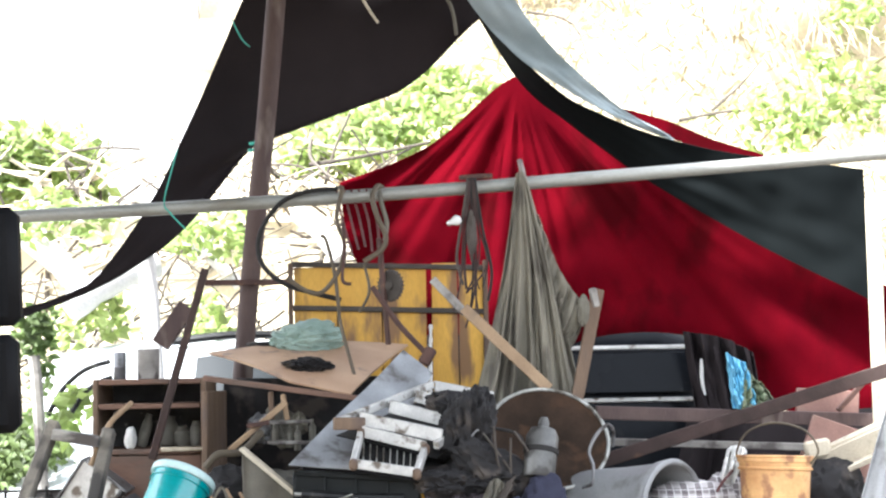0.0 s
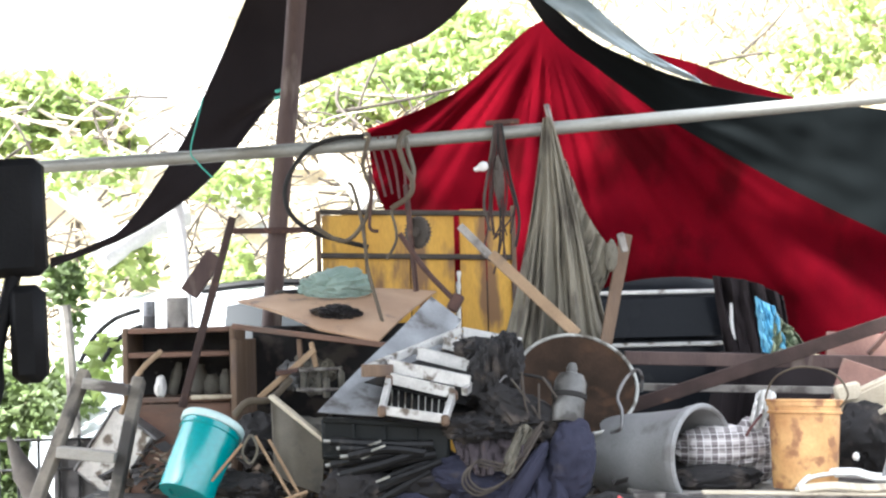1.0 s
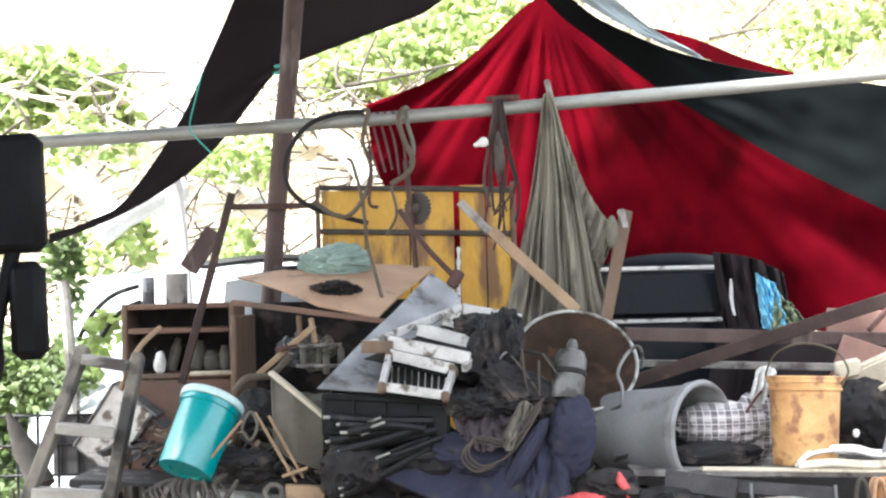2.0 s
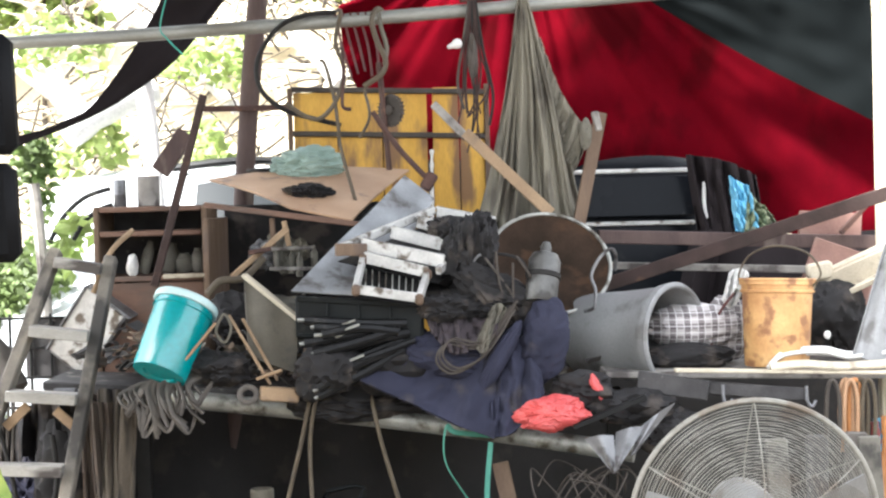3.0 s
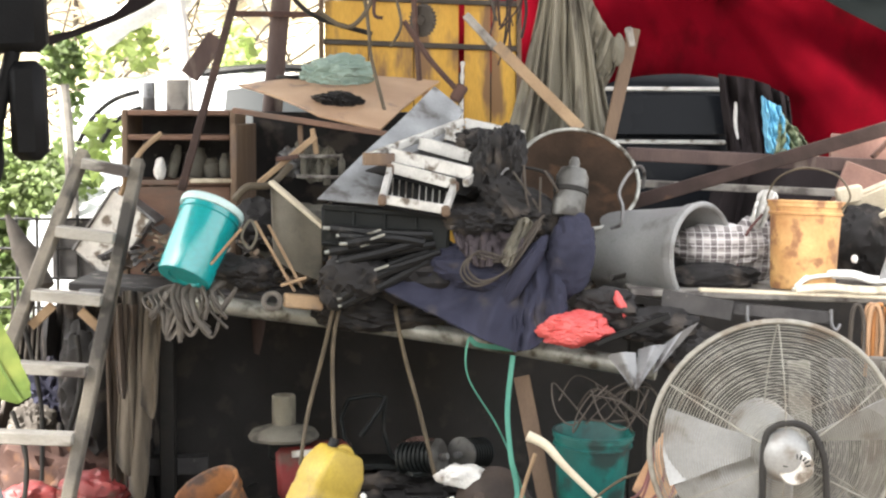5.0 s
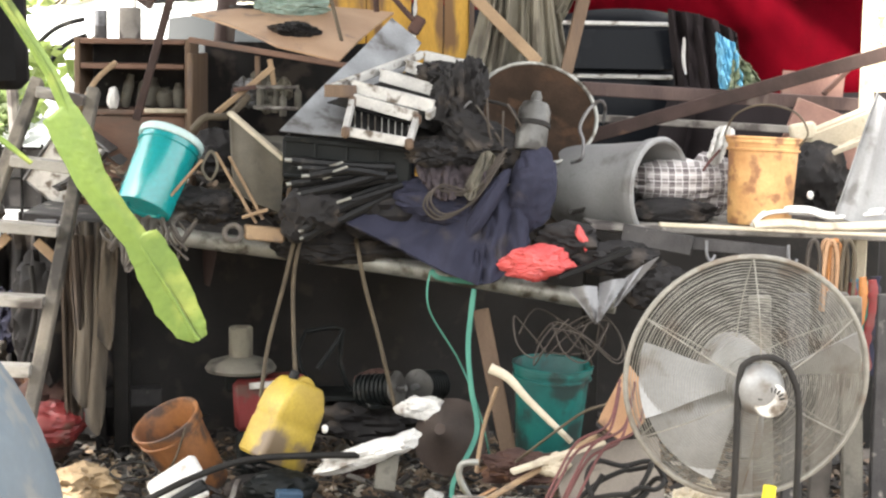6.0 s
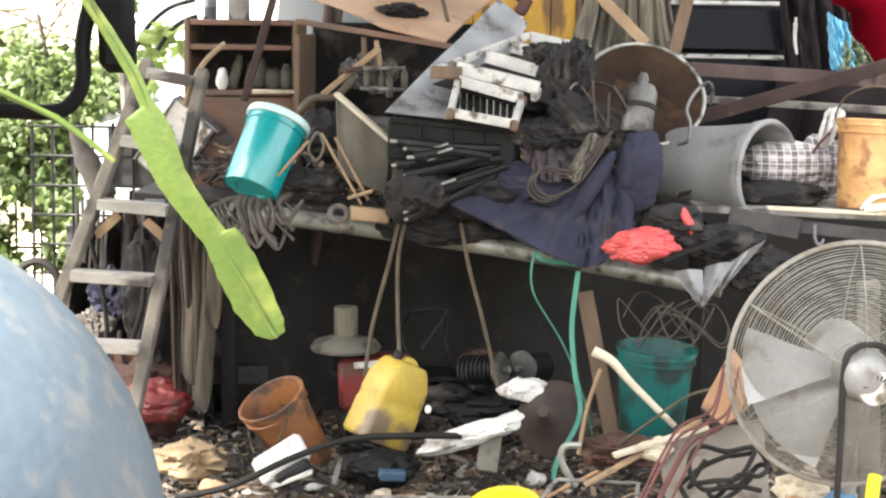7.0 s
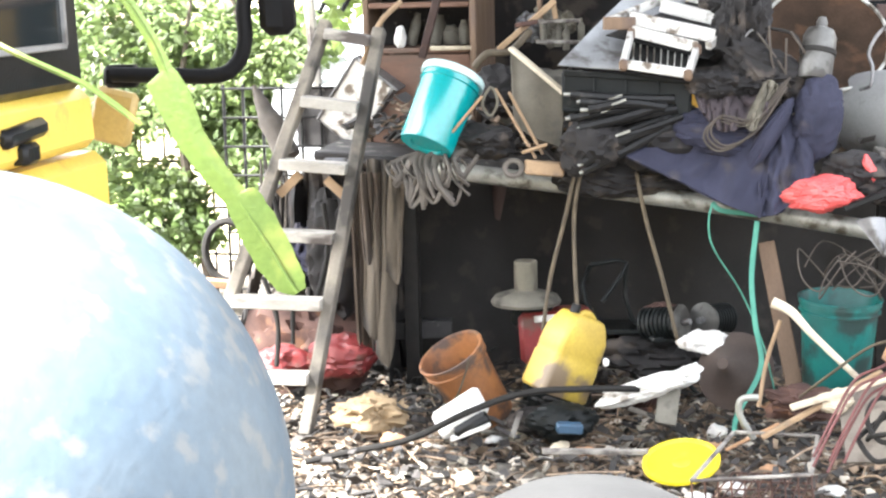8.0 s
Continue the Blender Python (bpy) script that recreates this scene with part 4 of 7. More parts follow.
def truck():
    X = -1.5
    t = thing("truck", (-2.4, 3.4, 0), "yellow truck cab with dark windows and two mirrors", "truck")

    def slab(name, lo, hi, mat, label, bev=0.03):
        """A body panel whose far edge runs from lo up to hi."""
        lo, hi = Vector(lo), Vector(hi)
        y0 = 3.0
        bm = box((X - 0.8, (y0 + lo.y) / 2, (lo.z + hi.z) / 2), (1.6, lo.y - y0, hi.z - lo.z), (0, 0, 0), bev)
        for v in bm.verts:
            if v.co.y > 3.3:
                v.co.y += (hi.y - lo.y) * (v.co.z - lo.z) / (hi.z - lo.z)
        return part(name, bm, mat, t, label)

    a = Vector((-1.500, 4.373, 1.123))
    low = slab("lower_body", (X, a.y + 0.03, 0.42), (-1.500, 4.356, 1.248), CABYEL, "bright yellow lower cab panel")
    slab("door", Vector((-1.500, 4.281, 1.263)), (-1.500, 4.252, 1.419), CABYEL, "yellow cab door", 0.025)
    b = Vector((-1.500, 4.203, 1.420))
    slab("window_surround", b, (X, b.y - 0.12, 2.7), BLACKPL, "black window surround", 0.02)
    g = Vector((-1.500, 4.051, 1.533))
    part("window", box((X + 0.004, g.y - 0.5, g.z + 0.42), (0.012, 1.0, 0.84), (0, 0, 0), 0.004), GLASS, t, "dark glass side window")
    part("window_seal", beam((X + 0.012, g.y, g.z), (X + 0.012, g.y - 0.06, g.z + 0.9), 0.016, 0.016), GREYPL, t)
    part("window_seal", beam((X + 0.012, g.y, g.z), (X + 0.012, g.y - 1.0, g.z), 0.016, 0.016), GREYPL, t)
    h = Vector((-1.500, 3.777, 1.345))
    hd = part("door_handle", box(h, (0.05, 0.24, 0.045), (3, 0, 0), 0.014), BLACKPL, t, "black door handle")
    part("lock", box(h + Vector((0, 0.02, -0.05)), (0.045, 0.09, 0.05), (0, 0, 0), 0.01), BLACKPL, hd)
    part("corner_panel", box((-1.536, 4.500, 1.323), (0.12, 0.04, 0.15), (0, 14, 0), 0.018), M("faded_yellow_paint", (0.42, 0.30, 0.10), (0.36, 0.25, 0.08), 0.5), t, "faded yellow corner panel")
    part("bumper", box((X - 0.7, a.y + 0.05, 0.3), (1.5, 0.12, 0.22), (0, 0, 0), 0.03), BLACKPL, t)
    for y in (3.55,):
        w = part("wheel", lathe([(0.36, -0.12), (0.42, -0.08), (0.42, 0.08), (0.36, 0.12)], pose(X - 0.16, y, 0.42, 0, 90, 0), 28), RUBBER, t)
        part("rim", lathe([(0.2, 0.1), (0.22, 0.125), (0.1, 0.11), (0, 0.11)], pose(X - 0.16, y, 0.42, 0, 90, 0), 24), SHEET, w)
    part("arm_bracket", box((-1.452, 4.350, 1.441), (0.09, 0.06, 0.06), (0, 0, 0), 0.012), MIRRORPL, t)
    arm = part("mirror_arm", tube([(-1.459, 4.300, 1.448), (-1.297, 4.270, 1.445), (-1.164, 4.250, 1.445), (-1.111, 4.250, 1.475), (-1.088, 4.250, 1.535), (-1.086, 4.250, 1.634), (-1.037, 4.250, 1.830)], 0.02, 10, 8), MIRRORPL, t)
    for a, b, w in (((-1.057, 4.250, 2.107), (-1.053, 4.250, 1.809), 0.190), ((-1.007, 4.250, 1.790), (-1.001, 4.250, 1.544), 0.088)):
        a, b = Vector(a), Vector(b)
        part("mirror", box((a + b) / 2, (w, 0.075, (a - b).length), (0, -2, 0), 0.035), MIRRORPL, t, "black truck mirror housing")


truck()


# ---- small helpers for loose things ----
def rod(name, pts, r, mat, label, category, seg=8, n=6, flat=1.0, r2=None, wob=0.0, closed=False, group=""):
    return solo(name, tube(pts, r, seg, n, closed, r2=r2, flat=flat, wob=wob), mat, label, category, group)


def lump(name, c, s, mat, label, category, seed=1.0, rough=0.35, fold=0.3, freq=2.2, rot=(0, 0, 0), sub=4):
    return solo(name, heap(c, s, seed, rough, freq, sub, fold, rot), mat, label, category)


def plank(name, a, b, w, h, mat, label, category="plank", up=(0, 0, 1)):
    return solo(name, beam(a, b, w, h, up), mat, label, category, smooth=False)



def plaid_material():
    m = bpy.data.materials.new("plaid_cloth")
    m.use_nodes = True
    t = m.node_tree
    b = t.nodes["Principled BSDF"]
    tc = t.nodes.new("ShaderNodeTexCoord")
    sep = t.nodes.new("ShaderNodeSeparateXYZ")
    t.links.new(tc.outputs["Object"], sep.inputs[0])

    def stripes(sock, per, w):
        a = t.nodes.new("ShaderNodeMath")
        a.operation = "MULTIPLY"
        a.inputs[1].default_value = 1 / per
        t.links.new(sock, a.inputs[0])
        f = t.nodes.new("ShaderNodeMath")
        f.operation = "FRACT"
        t.links.new(a.outputs[0], f.inputs[0])
        g = t.nodes.new("ShaderNodeMath")
        g.operation = "LESS_THAN"
        g.inputs[1].default_value = w
        t.links.new(f.outputs[0], g.inputs[0])
        return g.outputs[0]

    col = None
    for sock, per, w, c, k in ((sep.outputs[0], 0.052, 0.5, (0.055, 0.04, 0.045), 0.62), (sep.outputs[2], 0.044, 0.45, (0.055, 0.04, 0.045), 0.62), (sep.outputs[0], 0.026, 0.16, (0.62, 0.60, 0.58), 0.6), (sep.outputs[2], 0.024, 0.16, (0.62, 0.60, 0.58), 0.6)):
        x = t.nodes.new("ShaderNodeMix")
        x.data_type = "RGBA"
        s = t.nodes.new("ShaderNodeMath")
        s.operation = "MULTIPLY"
        s.inputs[1].default_value = k
        t.links.new(stripes(sock, per, w), s.inputs[0])
        t.links.new(s.outputs[0], x.inputs[0])
        if col is None:
            x.inputs[6].default_value = (0.40, 0.37, 0.36, 1)
        else:
            t.links.new(col, x.inputs[6])
        x.inputs[7].default_value = rgb(c)
        col = x.outputs[2]
    t.links.new(col, b.inputs["Base Color"])
    b.inputs["Roughness"].default_value = 0.9
    return m


def scrunch(name, top, low, w0, w1, mat, label, category, seed=1.0, ripple=0.05, freq=6):
    """A limp bag or rag that hangs in creases from top to low."""
    a, b = Vector(top), Vector(low)
    A = [a + Vector((-w0, 0, 0)), a + Vector((0, -0.01, 0.012)), a + Vector((w0, 0, -0.008))]
    B = [b + Vector((-w1, 0, 0.015)), b + Vector((-w1 * 0.2, -0.02, -0.012)), b + Vector((w1, 0, 0.01))]
    return solo(name, loft(A, B, 36, 26, 0.004, 0, ripple, freq, ripple * 0.6, seed), mat, label, category)


# ---- behind the shelter: pale car, fallen trunks, fence ----
def pale_car():
    t = thing("parked_car", (-1.5, 9.2, 0), "silver parked car behind the shelf unit", "car")
    prof = [(8.05, 0.4), (8.0, 0.9), (8.1, 1.15), (8.45, 1.3), (8.95, 1.84), (9.1, 1.9), (10.2, 1.92), (10.3, 0.4)]
    bm = bmesh.new()
    xs = [(-2.05, 0.16), (-1.95, 0.06), (-1.5, 0.0), (-0.9, 0.0), (-0.3, 0.06), (-0.2, 0.16)]
    rows = [[bm.verts.new((x, y + k, z - k * (z > 1.2))) for y, z in prof] for x, k in xs]
    for a, b in zip(rows, rows[1:]):
        for j in range(len(prof) - 1):
            bm.faces.new((a[j], b[j], b[j + 1], a[j + 1]))
    bm.faces.new(rows[0])
    bm.faces.new(rows[-1][::-1])
    part("body", bm, SILVER, t)

    def fn(u, v):
        x = -1.28 + 0.95 * u
        return Vector((x, 8.43 + 0.46 * v + 0.05 * (2 * u - 1) ** 2, 1.325 + 0.5 * v - 0.05 * (2 * u - 1) ** 2))
    part("windscreen", sheet(fn, 16, 6, 0.012), DARKGLASS, t, "dark glass windscreen")
    part("wiper", tube([(-1.2, 8.40, 1.34), (-1.0, 8.46, 1.42), (-0.75, 8.56, 1.52)], 0.008, 6, 4), BLACKPL, t)
    part("roof_bar", tube([(-1.3, 8.98, 1.89), (-0.9, 8.94, 1.92), (-0.3, 8.98, 1.89)], 0.022, 8, 5), BLACKPL, t)
    for p in ([(-1.735, 7.970, 1.526), (-1.668, 7.970, 1.645), (-1.564, 7.970, 1.735), (-1.442, 7.970, 1.775)], [(-1.621, 7.960, 1.537), (-1.565, 7.960, 1.623), (-1.497, 7.960, 1.675), (-1.430, 7.960, 1.700)]):
        part("fender_line", tube(p, 0.012, 8, 6), BLACKPL, t, "dark seam along the wing")
    for x in (-1.95, -0.3):
        part("wheel", lathe([(0.28, -0.09), (0.31, -0.06), (0.31, 0.06), (0.28, 0.09)], pose(x, 8.75, 0.31, 0, 90, 0), 24), RUBBER, t)


pale_car()
for a, b, r in (((-2.335, 9.600, 2.618), (-1.819, 9.500, 2.144), 0.075), ((-1.856, 9.000, 2.077), (-1.446, 9.300, 2.329), 0.08), ((-1.602, 9.700, 2.772), (-1.168, 9.600, 2.489), 0.05), ((-0.694, 9.800, 2.659), (-0.430, 9.700, 2.379), 0.06), ((-1.506, 9.900, 2.624), (-1.034, 9.800, 2.237), 0.035)):
    rod("fallen_trunk", [a, Vector(a).lerp(Vector(b), 0.5) + Vector((0, 0, 0.03)), b], r, CONCRETE, "pale bleached fallen trunk lying on the bank", "log", 10, 5, wob=0.2, group="bleached trunks")
rod("stump_post", [(-1.335, 8.300, 2.356), (-1.307, 8.300, 2.076), (-1.2, 8.0, 1.2)], 0.045, CONCRETE, "pale bare post standing behind the shelf", "post", 10, 4, wob=0.15)
rod("pole", [(-1.858, 8.200, 1.810), (-1.826, 8.200, 1.424), (-1.75, 8.2, 0)], 0.03, GREYWOOD, "thin pale wooden pole in the shrub", "pole", 8, 4, wob=0.15)


def lower_bank():
    def fn(u, v):
        x = -3.6 + 4.2 * u
        z = 2.9 * v
        return Vector((x, 9.75 + 0.3 * z + 0.35 * noise.fractal(Vector((x * 0.9, z, 6)), 1, 2, 4), z - 0.2))
    ob = new("bank", mesh("bank", sheet(fn, 50, 40, 0.08), STRAW))
    tagged(ob, "sunlit bank covered in pale dry stalks", "bank", kind="structure")


lower_bank()
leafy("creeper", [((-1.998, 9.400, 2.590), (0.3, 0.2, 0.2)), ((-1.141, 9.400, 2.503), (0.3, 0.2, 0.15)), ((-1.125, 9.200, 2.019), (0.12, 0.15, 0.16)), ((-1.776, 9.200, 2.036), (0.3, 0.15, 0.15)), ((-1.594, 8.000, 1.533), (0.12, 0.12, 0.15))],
      800, 0.085, 21, "light green weeds scrambling over the junk", "weeds", mat=SUNLITLEAF)


def fence():
    t = thing("wire_fence", (-2.6, 8.62, 0), "dark rusty mesh fence behind the shrub", "fence")
    for i in range(14):
        part("upright", tube([(-3.4 + 0.13 * i, 8.62, 0.0), (-3.4 + 0.13 * i, 8.62, 1.25)], 0.007, 6, 2), BLACKPL, t)
    for z in (0.25, 0.5, 0.75, 1.0, 1.22):
        part("rail", tube([(-3.45, 8.61, z), (-1.65, 8.61, z)], 0.008, 6, 2), BLACKPL, t)


fence()


def gate():
    x0, x1, z0, z1, y = -2.204, -1.631, 0.0, 1.197, 7.9
    t = thing("metal_gate", (x0, y, 0), "dark rusty barred gate standing behind the step ladder", "gate")
    for i in range(7):
        x = x0 + (x1 - x0) * i / 6
        part("bar", beam((x, y, z0), (x, y, z1), 0.014, 0.014, (0, 1, 0)), BLACKPL, t)
    for i in range(9):
        z = z0 + 0.06 + (z1 - z0 - 0.08) * i / 8
        part("crossbar", beam((x0 - 0.01, y - 0.014, z), (x1 + 0.01, y - 0.014, z), 0.012, 0.012), BLACKPL, t)
    part("plate", box(((x0 + x1) / 2 + 0.1, y + 0.02, 0.36), (x1 - x0 - 0.1, 0.01, 0.7), bevel=0.004), DARKWOOD, t, "dark sheet behind the bars")
    part("plate", box((x1 - 0.1, y + 0.02, z1 - 0.16), (0.24, 0.01, 0.28), bevel=0.004), DARKWOOD, t, "dark sheet behind the bars")


gate()
rnd = random.Random(77)
for nm, mt, cnt, rr in (("dry_stalks", CREAM, 320, (0.004, 0.014)), ("dead_stalks", BARK, 260, (0.003, 0.010))):
    bm = bmesh.new()
    for i in range(cnt):
        z = rnd.uniform(1.5, 3.1)
        p = Vector((rnd.uniform(-2.9, 0.0), 9.35 + 0.3 * z + rnd.uniform(-0.35, 0.1), z))
        a, l = rnd.uniform(-0.5, 1.3), rnd.uniform(0.15, 0.6)
        d = Vector((math.cos(a), rnd.uniform(-0.2, 0.2), math.sin(a) * rnd.choice((-1, 1)))) * l
        tube([p - d / 2, p + Vector((0, -0.03, rnd.uniform(-0.05, 0.05))), p + d / 2], rnd.uniform(*rr), 5, 3, bm=bm)
    tagged(new(nm, mesh(nm, bm, mt)), "tangle of dry stalks and sticks on the bank", "stalks", kind="stuff")
# dead branches over the bank
for p in ([(2.077, 11.500, 3.499), (2.297, 11.600, 3.688), (2.495, 11.800, 3.901)], [(1.799, 11.200, 3.386), (2.186, 11.200, 3.446), (2.647, 11.200, 3.427)], [(-0.533, 8.600, 2.780), (-0.255, 8.600, 2.820), (0.097, 8.600, 2.888)], [(-0.519, 8.600, 2.912), (-0.513, 8.500, 2.795), (-0.36, 8.2, 2.637)], [(0.806, 11.600, 4.239), (1.124, 11.600, 4.153), (1.216, 11.400, 3.830)]):
    rod("branch", p, 0.012, BARK, "thin dead branch hanging over the bank", "branch", 6, 5, r2=0.006, wob=0.3, group="dead branches")
rod("twig", [(-0.181, 6.800, 3.227), (-0.147, 6.800, 3.168), (-0.118, 6.800, 3.125)], 0.006, CREAM, "pale frayed rope end under the canopy", "rope")
rod("twig", [(0.174, 7.200, 3.316), (0.198, 7.200, 3.253), (0.211, 7.200, 3.153)], 0.008, CANVAS, "frayed cloth strip hanging from the canopy", "rope")

# ---- ties and bar ----
rod("cord", [(-0.697, 6.600, 3.108), (-0.659, 6.600, 3.028), (-0.657, 6.900, 3.055)], 0.003, GREENTIE, "green cord tied to the black canopy", "cord")
rod("cord", [(-0.915, 6.600, 2.587), (-0.939, 6.600, 2.498), (-0.987, 6.720, 2.390), (-0.966, 6.750, 2.347), (-0.899, 6.700, 2.279)], 0.003, GREENTIE, "thin green cord knotted round the pipe", "cord")
for z, n in (((-0.651, 7.300, 2.707), "blue-green cord bound round the post"), ((-0.655, 7.300, 2.677), "blue-green cord bound round the post")):
    c = Vector(z)
    rod("cord", [c + Vector((0.05 * math.cos(a), 0.05 * math.sin(a), 0.01 * math.sin(3 * a))) for a in (i * 0.785 for i in range(8))], 0.006, GREENTIE, n, "cord", closed=True)
rod("cord", [(-0.658, 7.240, 2.681), (-0.630, 7.240, 2.631), (-0.641, 7.240, 2.558)], 0.005, GREENTIE, "loose blue-green cord end on the post", "cord")
plank("rail", (-0.896, 7.200, 2.092), (-0.526, 7.250, 2.092), 0.02, 0.025, RUST, "thin rusty rail fixed across the post", "rail")

# ---- things hanging on the pipe ----
PY = 6.77
rod("hose", [(-0.296, 6.780, 2.439), (-0.408, 6.740, 2.426), (-0.522, 6.740, 2.380), (-0.606, 6.740, 2.257), (-0.600, 6.740, 2.139), (-0.511, 6.740, 2.055), (-0.395, 6.740, 2.016), (-0.284, 6.760, 1.987)], 0.010, RUBBER, "black rubber hose looped over the pipe", "hose")
rod("hose", [(-0.498, 6.700, 2.075), (-0.381, 6.700, 2.009), (-0.301, 6.700, 2.077), (-0.265, 6.720, 2.201), (-0.297, 6.740, 2.317), (-0.273, 6.760, 2.432), (-0.298, 6.820, 2.449)], 0.009, HOSE, "brown hose end curled under the pipe", "hose")
rod("iron_rod", [(-0.360, 6.700, 2.242), (-0.338, 6.700, 2.224), (-0.307, 6.700, 2.099), (-0.292, 6.700, 1.975), (-0.284, 6.720, 1.886), (-0.230, 6.700, 1.678)], 0.0075, HOSE, "long bent tan iron rod standing on the desk", "rod")
rod("hook", [(-0.104, 6.830, 2.435), (-0.127, 6.770, 2.447), (-0.150, 6.720, 2.397), (-0.129, 6.720, 2.310), (-0.099, 6.720, 2.242), (-0.114, 6.720, 2.186), (-0.188, 6.720, 2.136)], 0.011, HOSE, "double bent brown hook hung on the pipe", "hook")
rod("hook", [(-0.124, 6.800, 2.446), (-0.115, 6.740, 2.375), (-0.094, 6.740, 2.289), (-0.105, 6.740, 2.221)], 0.009, CANVAS, "pale strap hooked over the pipe", "strap")
for i in range(5):
    rod("strand", [Vector((-0.297, 6.780, 2.435)) + Vector((0.03 * i, 0, 0)), Vector((-0.278, 6.800, 2.322)) + Vector((0.035 * i, 0.02, 0)), Vector((-0.240, 6.800, 2.184)) + Vector((0.028 * i, 0.02, 0.01 * (i % 3)))], 0.005, REDCABLE, "reddish brown strand hanging from the pipe", "cord", 6, group="strands")


def saw_disc():
    c = Vector((-0.083, 6.750, 2.040))
    t = thing("toothed_wheel", c, "dark rusty toothed wheel hanging on a bar", "wheel")
    bm = bmesh.new()
    m = Matrix.Translation(c) @ turn(90, 0, -35)
    top, bot = [], []
    for j in range(72):
        r = 0.056 if j % 3 else 0.066
        a = 2 * math.pi * j / 72
        top.append(bm.verts.new(m @ Vector((r * math.cos(a), r * math.sin(a), 0.01))))
        bot.append(bm.verts.new(m @ Vector((r * math.cos(a), r * math.sin(a), -0.01))))
    bm.faces.new(top)
    bm.faces.new(bot[::-1])
    for j in range(72):
        bm.faces.new((top[j - 1], bot[j - 1], bot[j], top[j]))
    part("disc", bm, DARKHOSE, t, smooth=False)
    part("hub", lathe([(0.02, -0.02), (0.02, 0.02), (0.012, 0.024)], m, 16), DARKHOSE, t)
    part("bar", beam((-0.127, 6.740, 2.233), (-0.096, 6.760, 1.803), 0.03, 0.012), RUST, t)


saw_disc()
rod("lever", [(-0.155, 6.680, 2.033), (-0.058, 6.680, 1.890), (0.055, 6.680, 1.764)], 0.011, RUST, "dark iron lever slanting past the yellow boards", "lever")
solo("clamp", box((0.061, 6.680, 1.753), (0.05, 0.03, 0.075), (0, 30, 0), 0.01), RUST, "rusty clamp at the end of the lever", "clamp")
rod("rod", [(-0.187, 6.700, 2.125), (-0.167, 6.700, 2.017), (-0.208, 6.700, 1.933)], 0.006, HOSE, "thin bent brown wire under the hook", "wire")
rod("rod", [(-0.269, 6.700, 2.290), (-0.264, 6.700, 2.188), (-0.274, 6.700, 2.065), (-0.239, 6.700, 2.046)], 0.007, RUST, "thin dark rod with a hooked foot", "rod")
rnd = random.Random(3)
for i in range(13):
    dx, l = rnd.uniform(-0.045, 0.05), rnd.uniform(0.25, 0.6)
    top = Vector((0.250, 6.770, 2.460))
    rod("wire", [top + Vector((dx * 0.4, 0.03, 0.02)), top + Vector((dx * 0.4, -0.035, -0.02)), top + Vector((dx, -0.03, -l * 0.4)), top + Vector((dx * 1.2 + rnd.uniform(-0.03, 0.03), -0.03, -l * 0.75)), top + Vector((dx + rnd.uniform(-0.06, 0.03), -0.03, -l))], rnd.choice((0.003, 0.004, 0.006)), rnd.choice((DARKRUST, RUBBER, DARKHOSE, DARKRUST)), "tangled old wire hanging from the pipe", "wire", 6, group="hanging wires")
lump("rag_knot", (0.247, 6.730, 2.235), (0.020, 0.02, 0.09), DARKHOSE, "knot of rusty wire and rag on the pipe", "knot", 4, 0.5, 0.5)
solo("bracket", beam((0.201, 6.770, 2.475), (0.337, 6.770, 2.480), 0.02, 0.02), RUST, "short rusty bar laid over the pipe", "bar")
solo("bulb", lathe([(0.008, -0.03), (0.012, -0.01), (0.02, 0.005), (0.02, 0.018), (0.012, 0.028), (0, 0.03)], Matrix.Translation((0.177, 6.720, 2.293)) @ turn(0, 70, 0), 16), WHITEPL, "small white ceramic insulator on a wire", "insulator")

# hanging cloth
A = [(0.404, 6.740, 2.468), (0.434, 6.700, 2.485), (0.463, 6.700, 2.484), (0.498, 6.740, 2.466)]
B = [(0.257, 6.800, 1.602), (0.346, 6.700, 1.544), (0.459, 6.720, 1.541), (0.559, 6.700, 1.572), (0.672, 6.760, 1.591)]


def hanging_cloth():
    la, lb = spline(A, 10), spline(B, 10)

    def fn(u, v):
        p = along(la, u).lerp(along(lb, u), v)
        wide = v ** 1.6
        mid = along(la, 0.5).lerp(along(lb, 0.5), v)
        p = mid + (p - mid) * (0.35 + 0.65 * wide) + Vector((0.06 * math.sin(v * 3.0) * (u - 0.3) * 1.4, 0, 0))
        f = math.sin(u * 34 + 3 * noise.noise(Vector((u * 4, v * 2, 0)))) * 0.5 + noise.noise(Vector((u * 22, v * 1.5, 2)))
        p.y += 0.030 * f * (0.35 + v)
        p.x += 0.008 * noise.noise(Vector((u * 12, v * 4, 8)))
        return p
    return sheet(fn, 110, 36, 0.004)


solo("hanging_cloth", hanging_cloth(), CANVAS, "dirty grey-green canvas hung in deep folds from the pipe", "cloth")
lump("knotted_cloth", (0.686, 6.700, 1.927), (0.026, 0.02, 0.06), CANVAS, "knotted corner of the dirty canvas", "cloth", 8, 0.3, 0.4)
A = [(0.515, 6.720, 2.316), (0.598, 6.710, 2.087), (0.700, 6.700, 1.931)]
B = [(0.491, 6.740, 2.228), (0.551, 6.740, 1.955), (0.636, 6.740, 1.772)]
solo("cloth_swag", loft(A, B, 30, 14, 0.004, 0.02, 0.05, 14, 0.02, 7), CANVAS, "side fold of the dirty canvas tied to a stick", "cloth")
plank("stick", (0.448, 6.760, 2.545), (0.484, 6.740, 2.359), 0.022, 0.018, GREYWOOD, "short grey stick tucked behind the pipe", "stick")
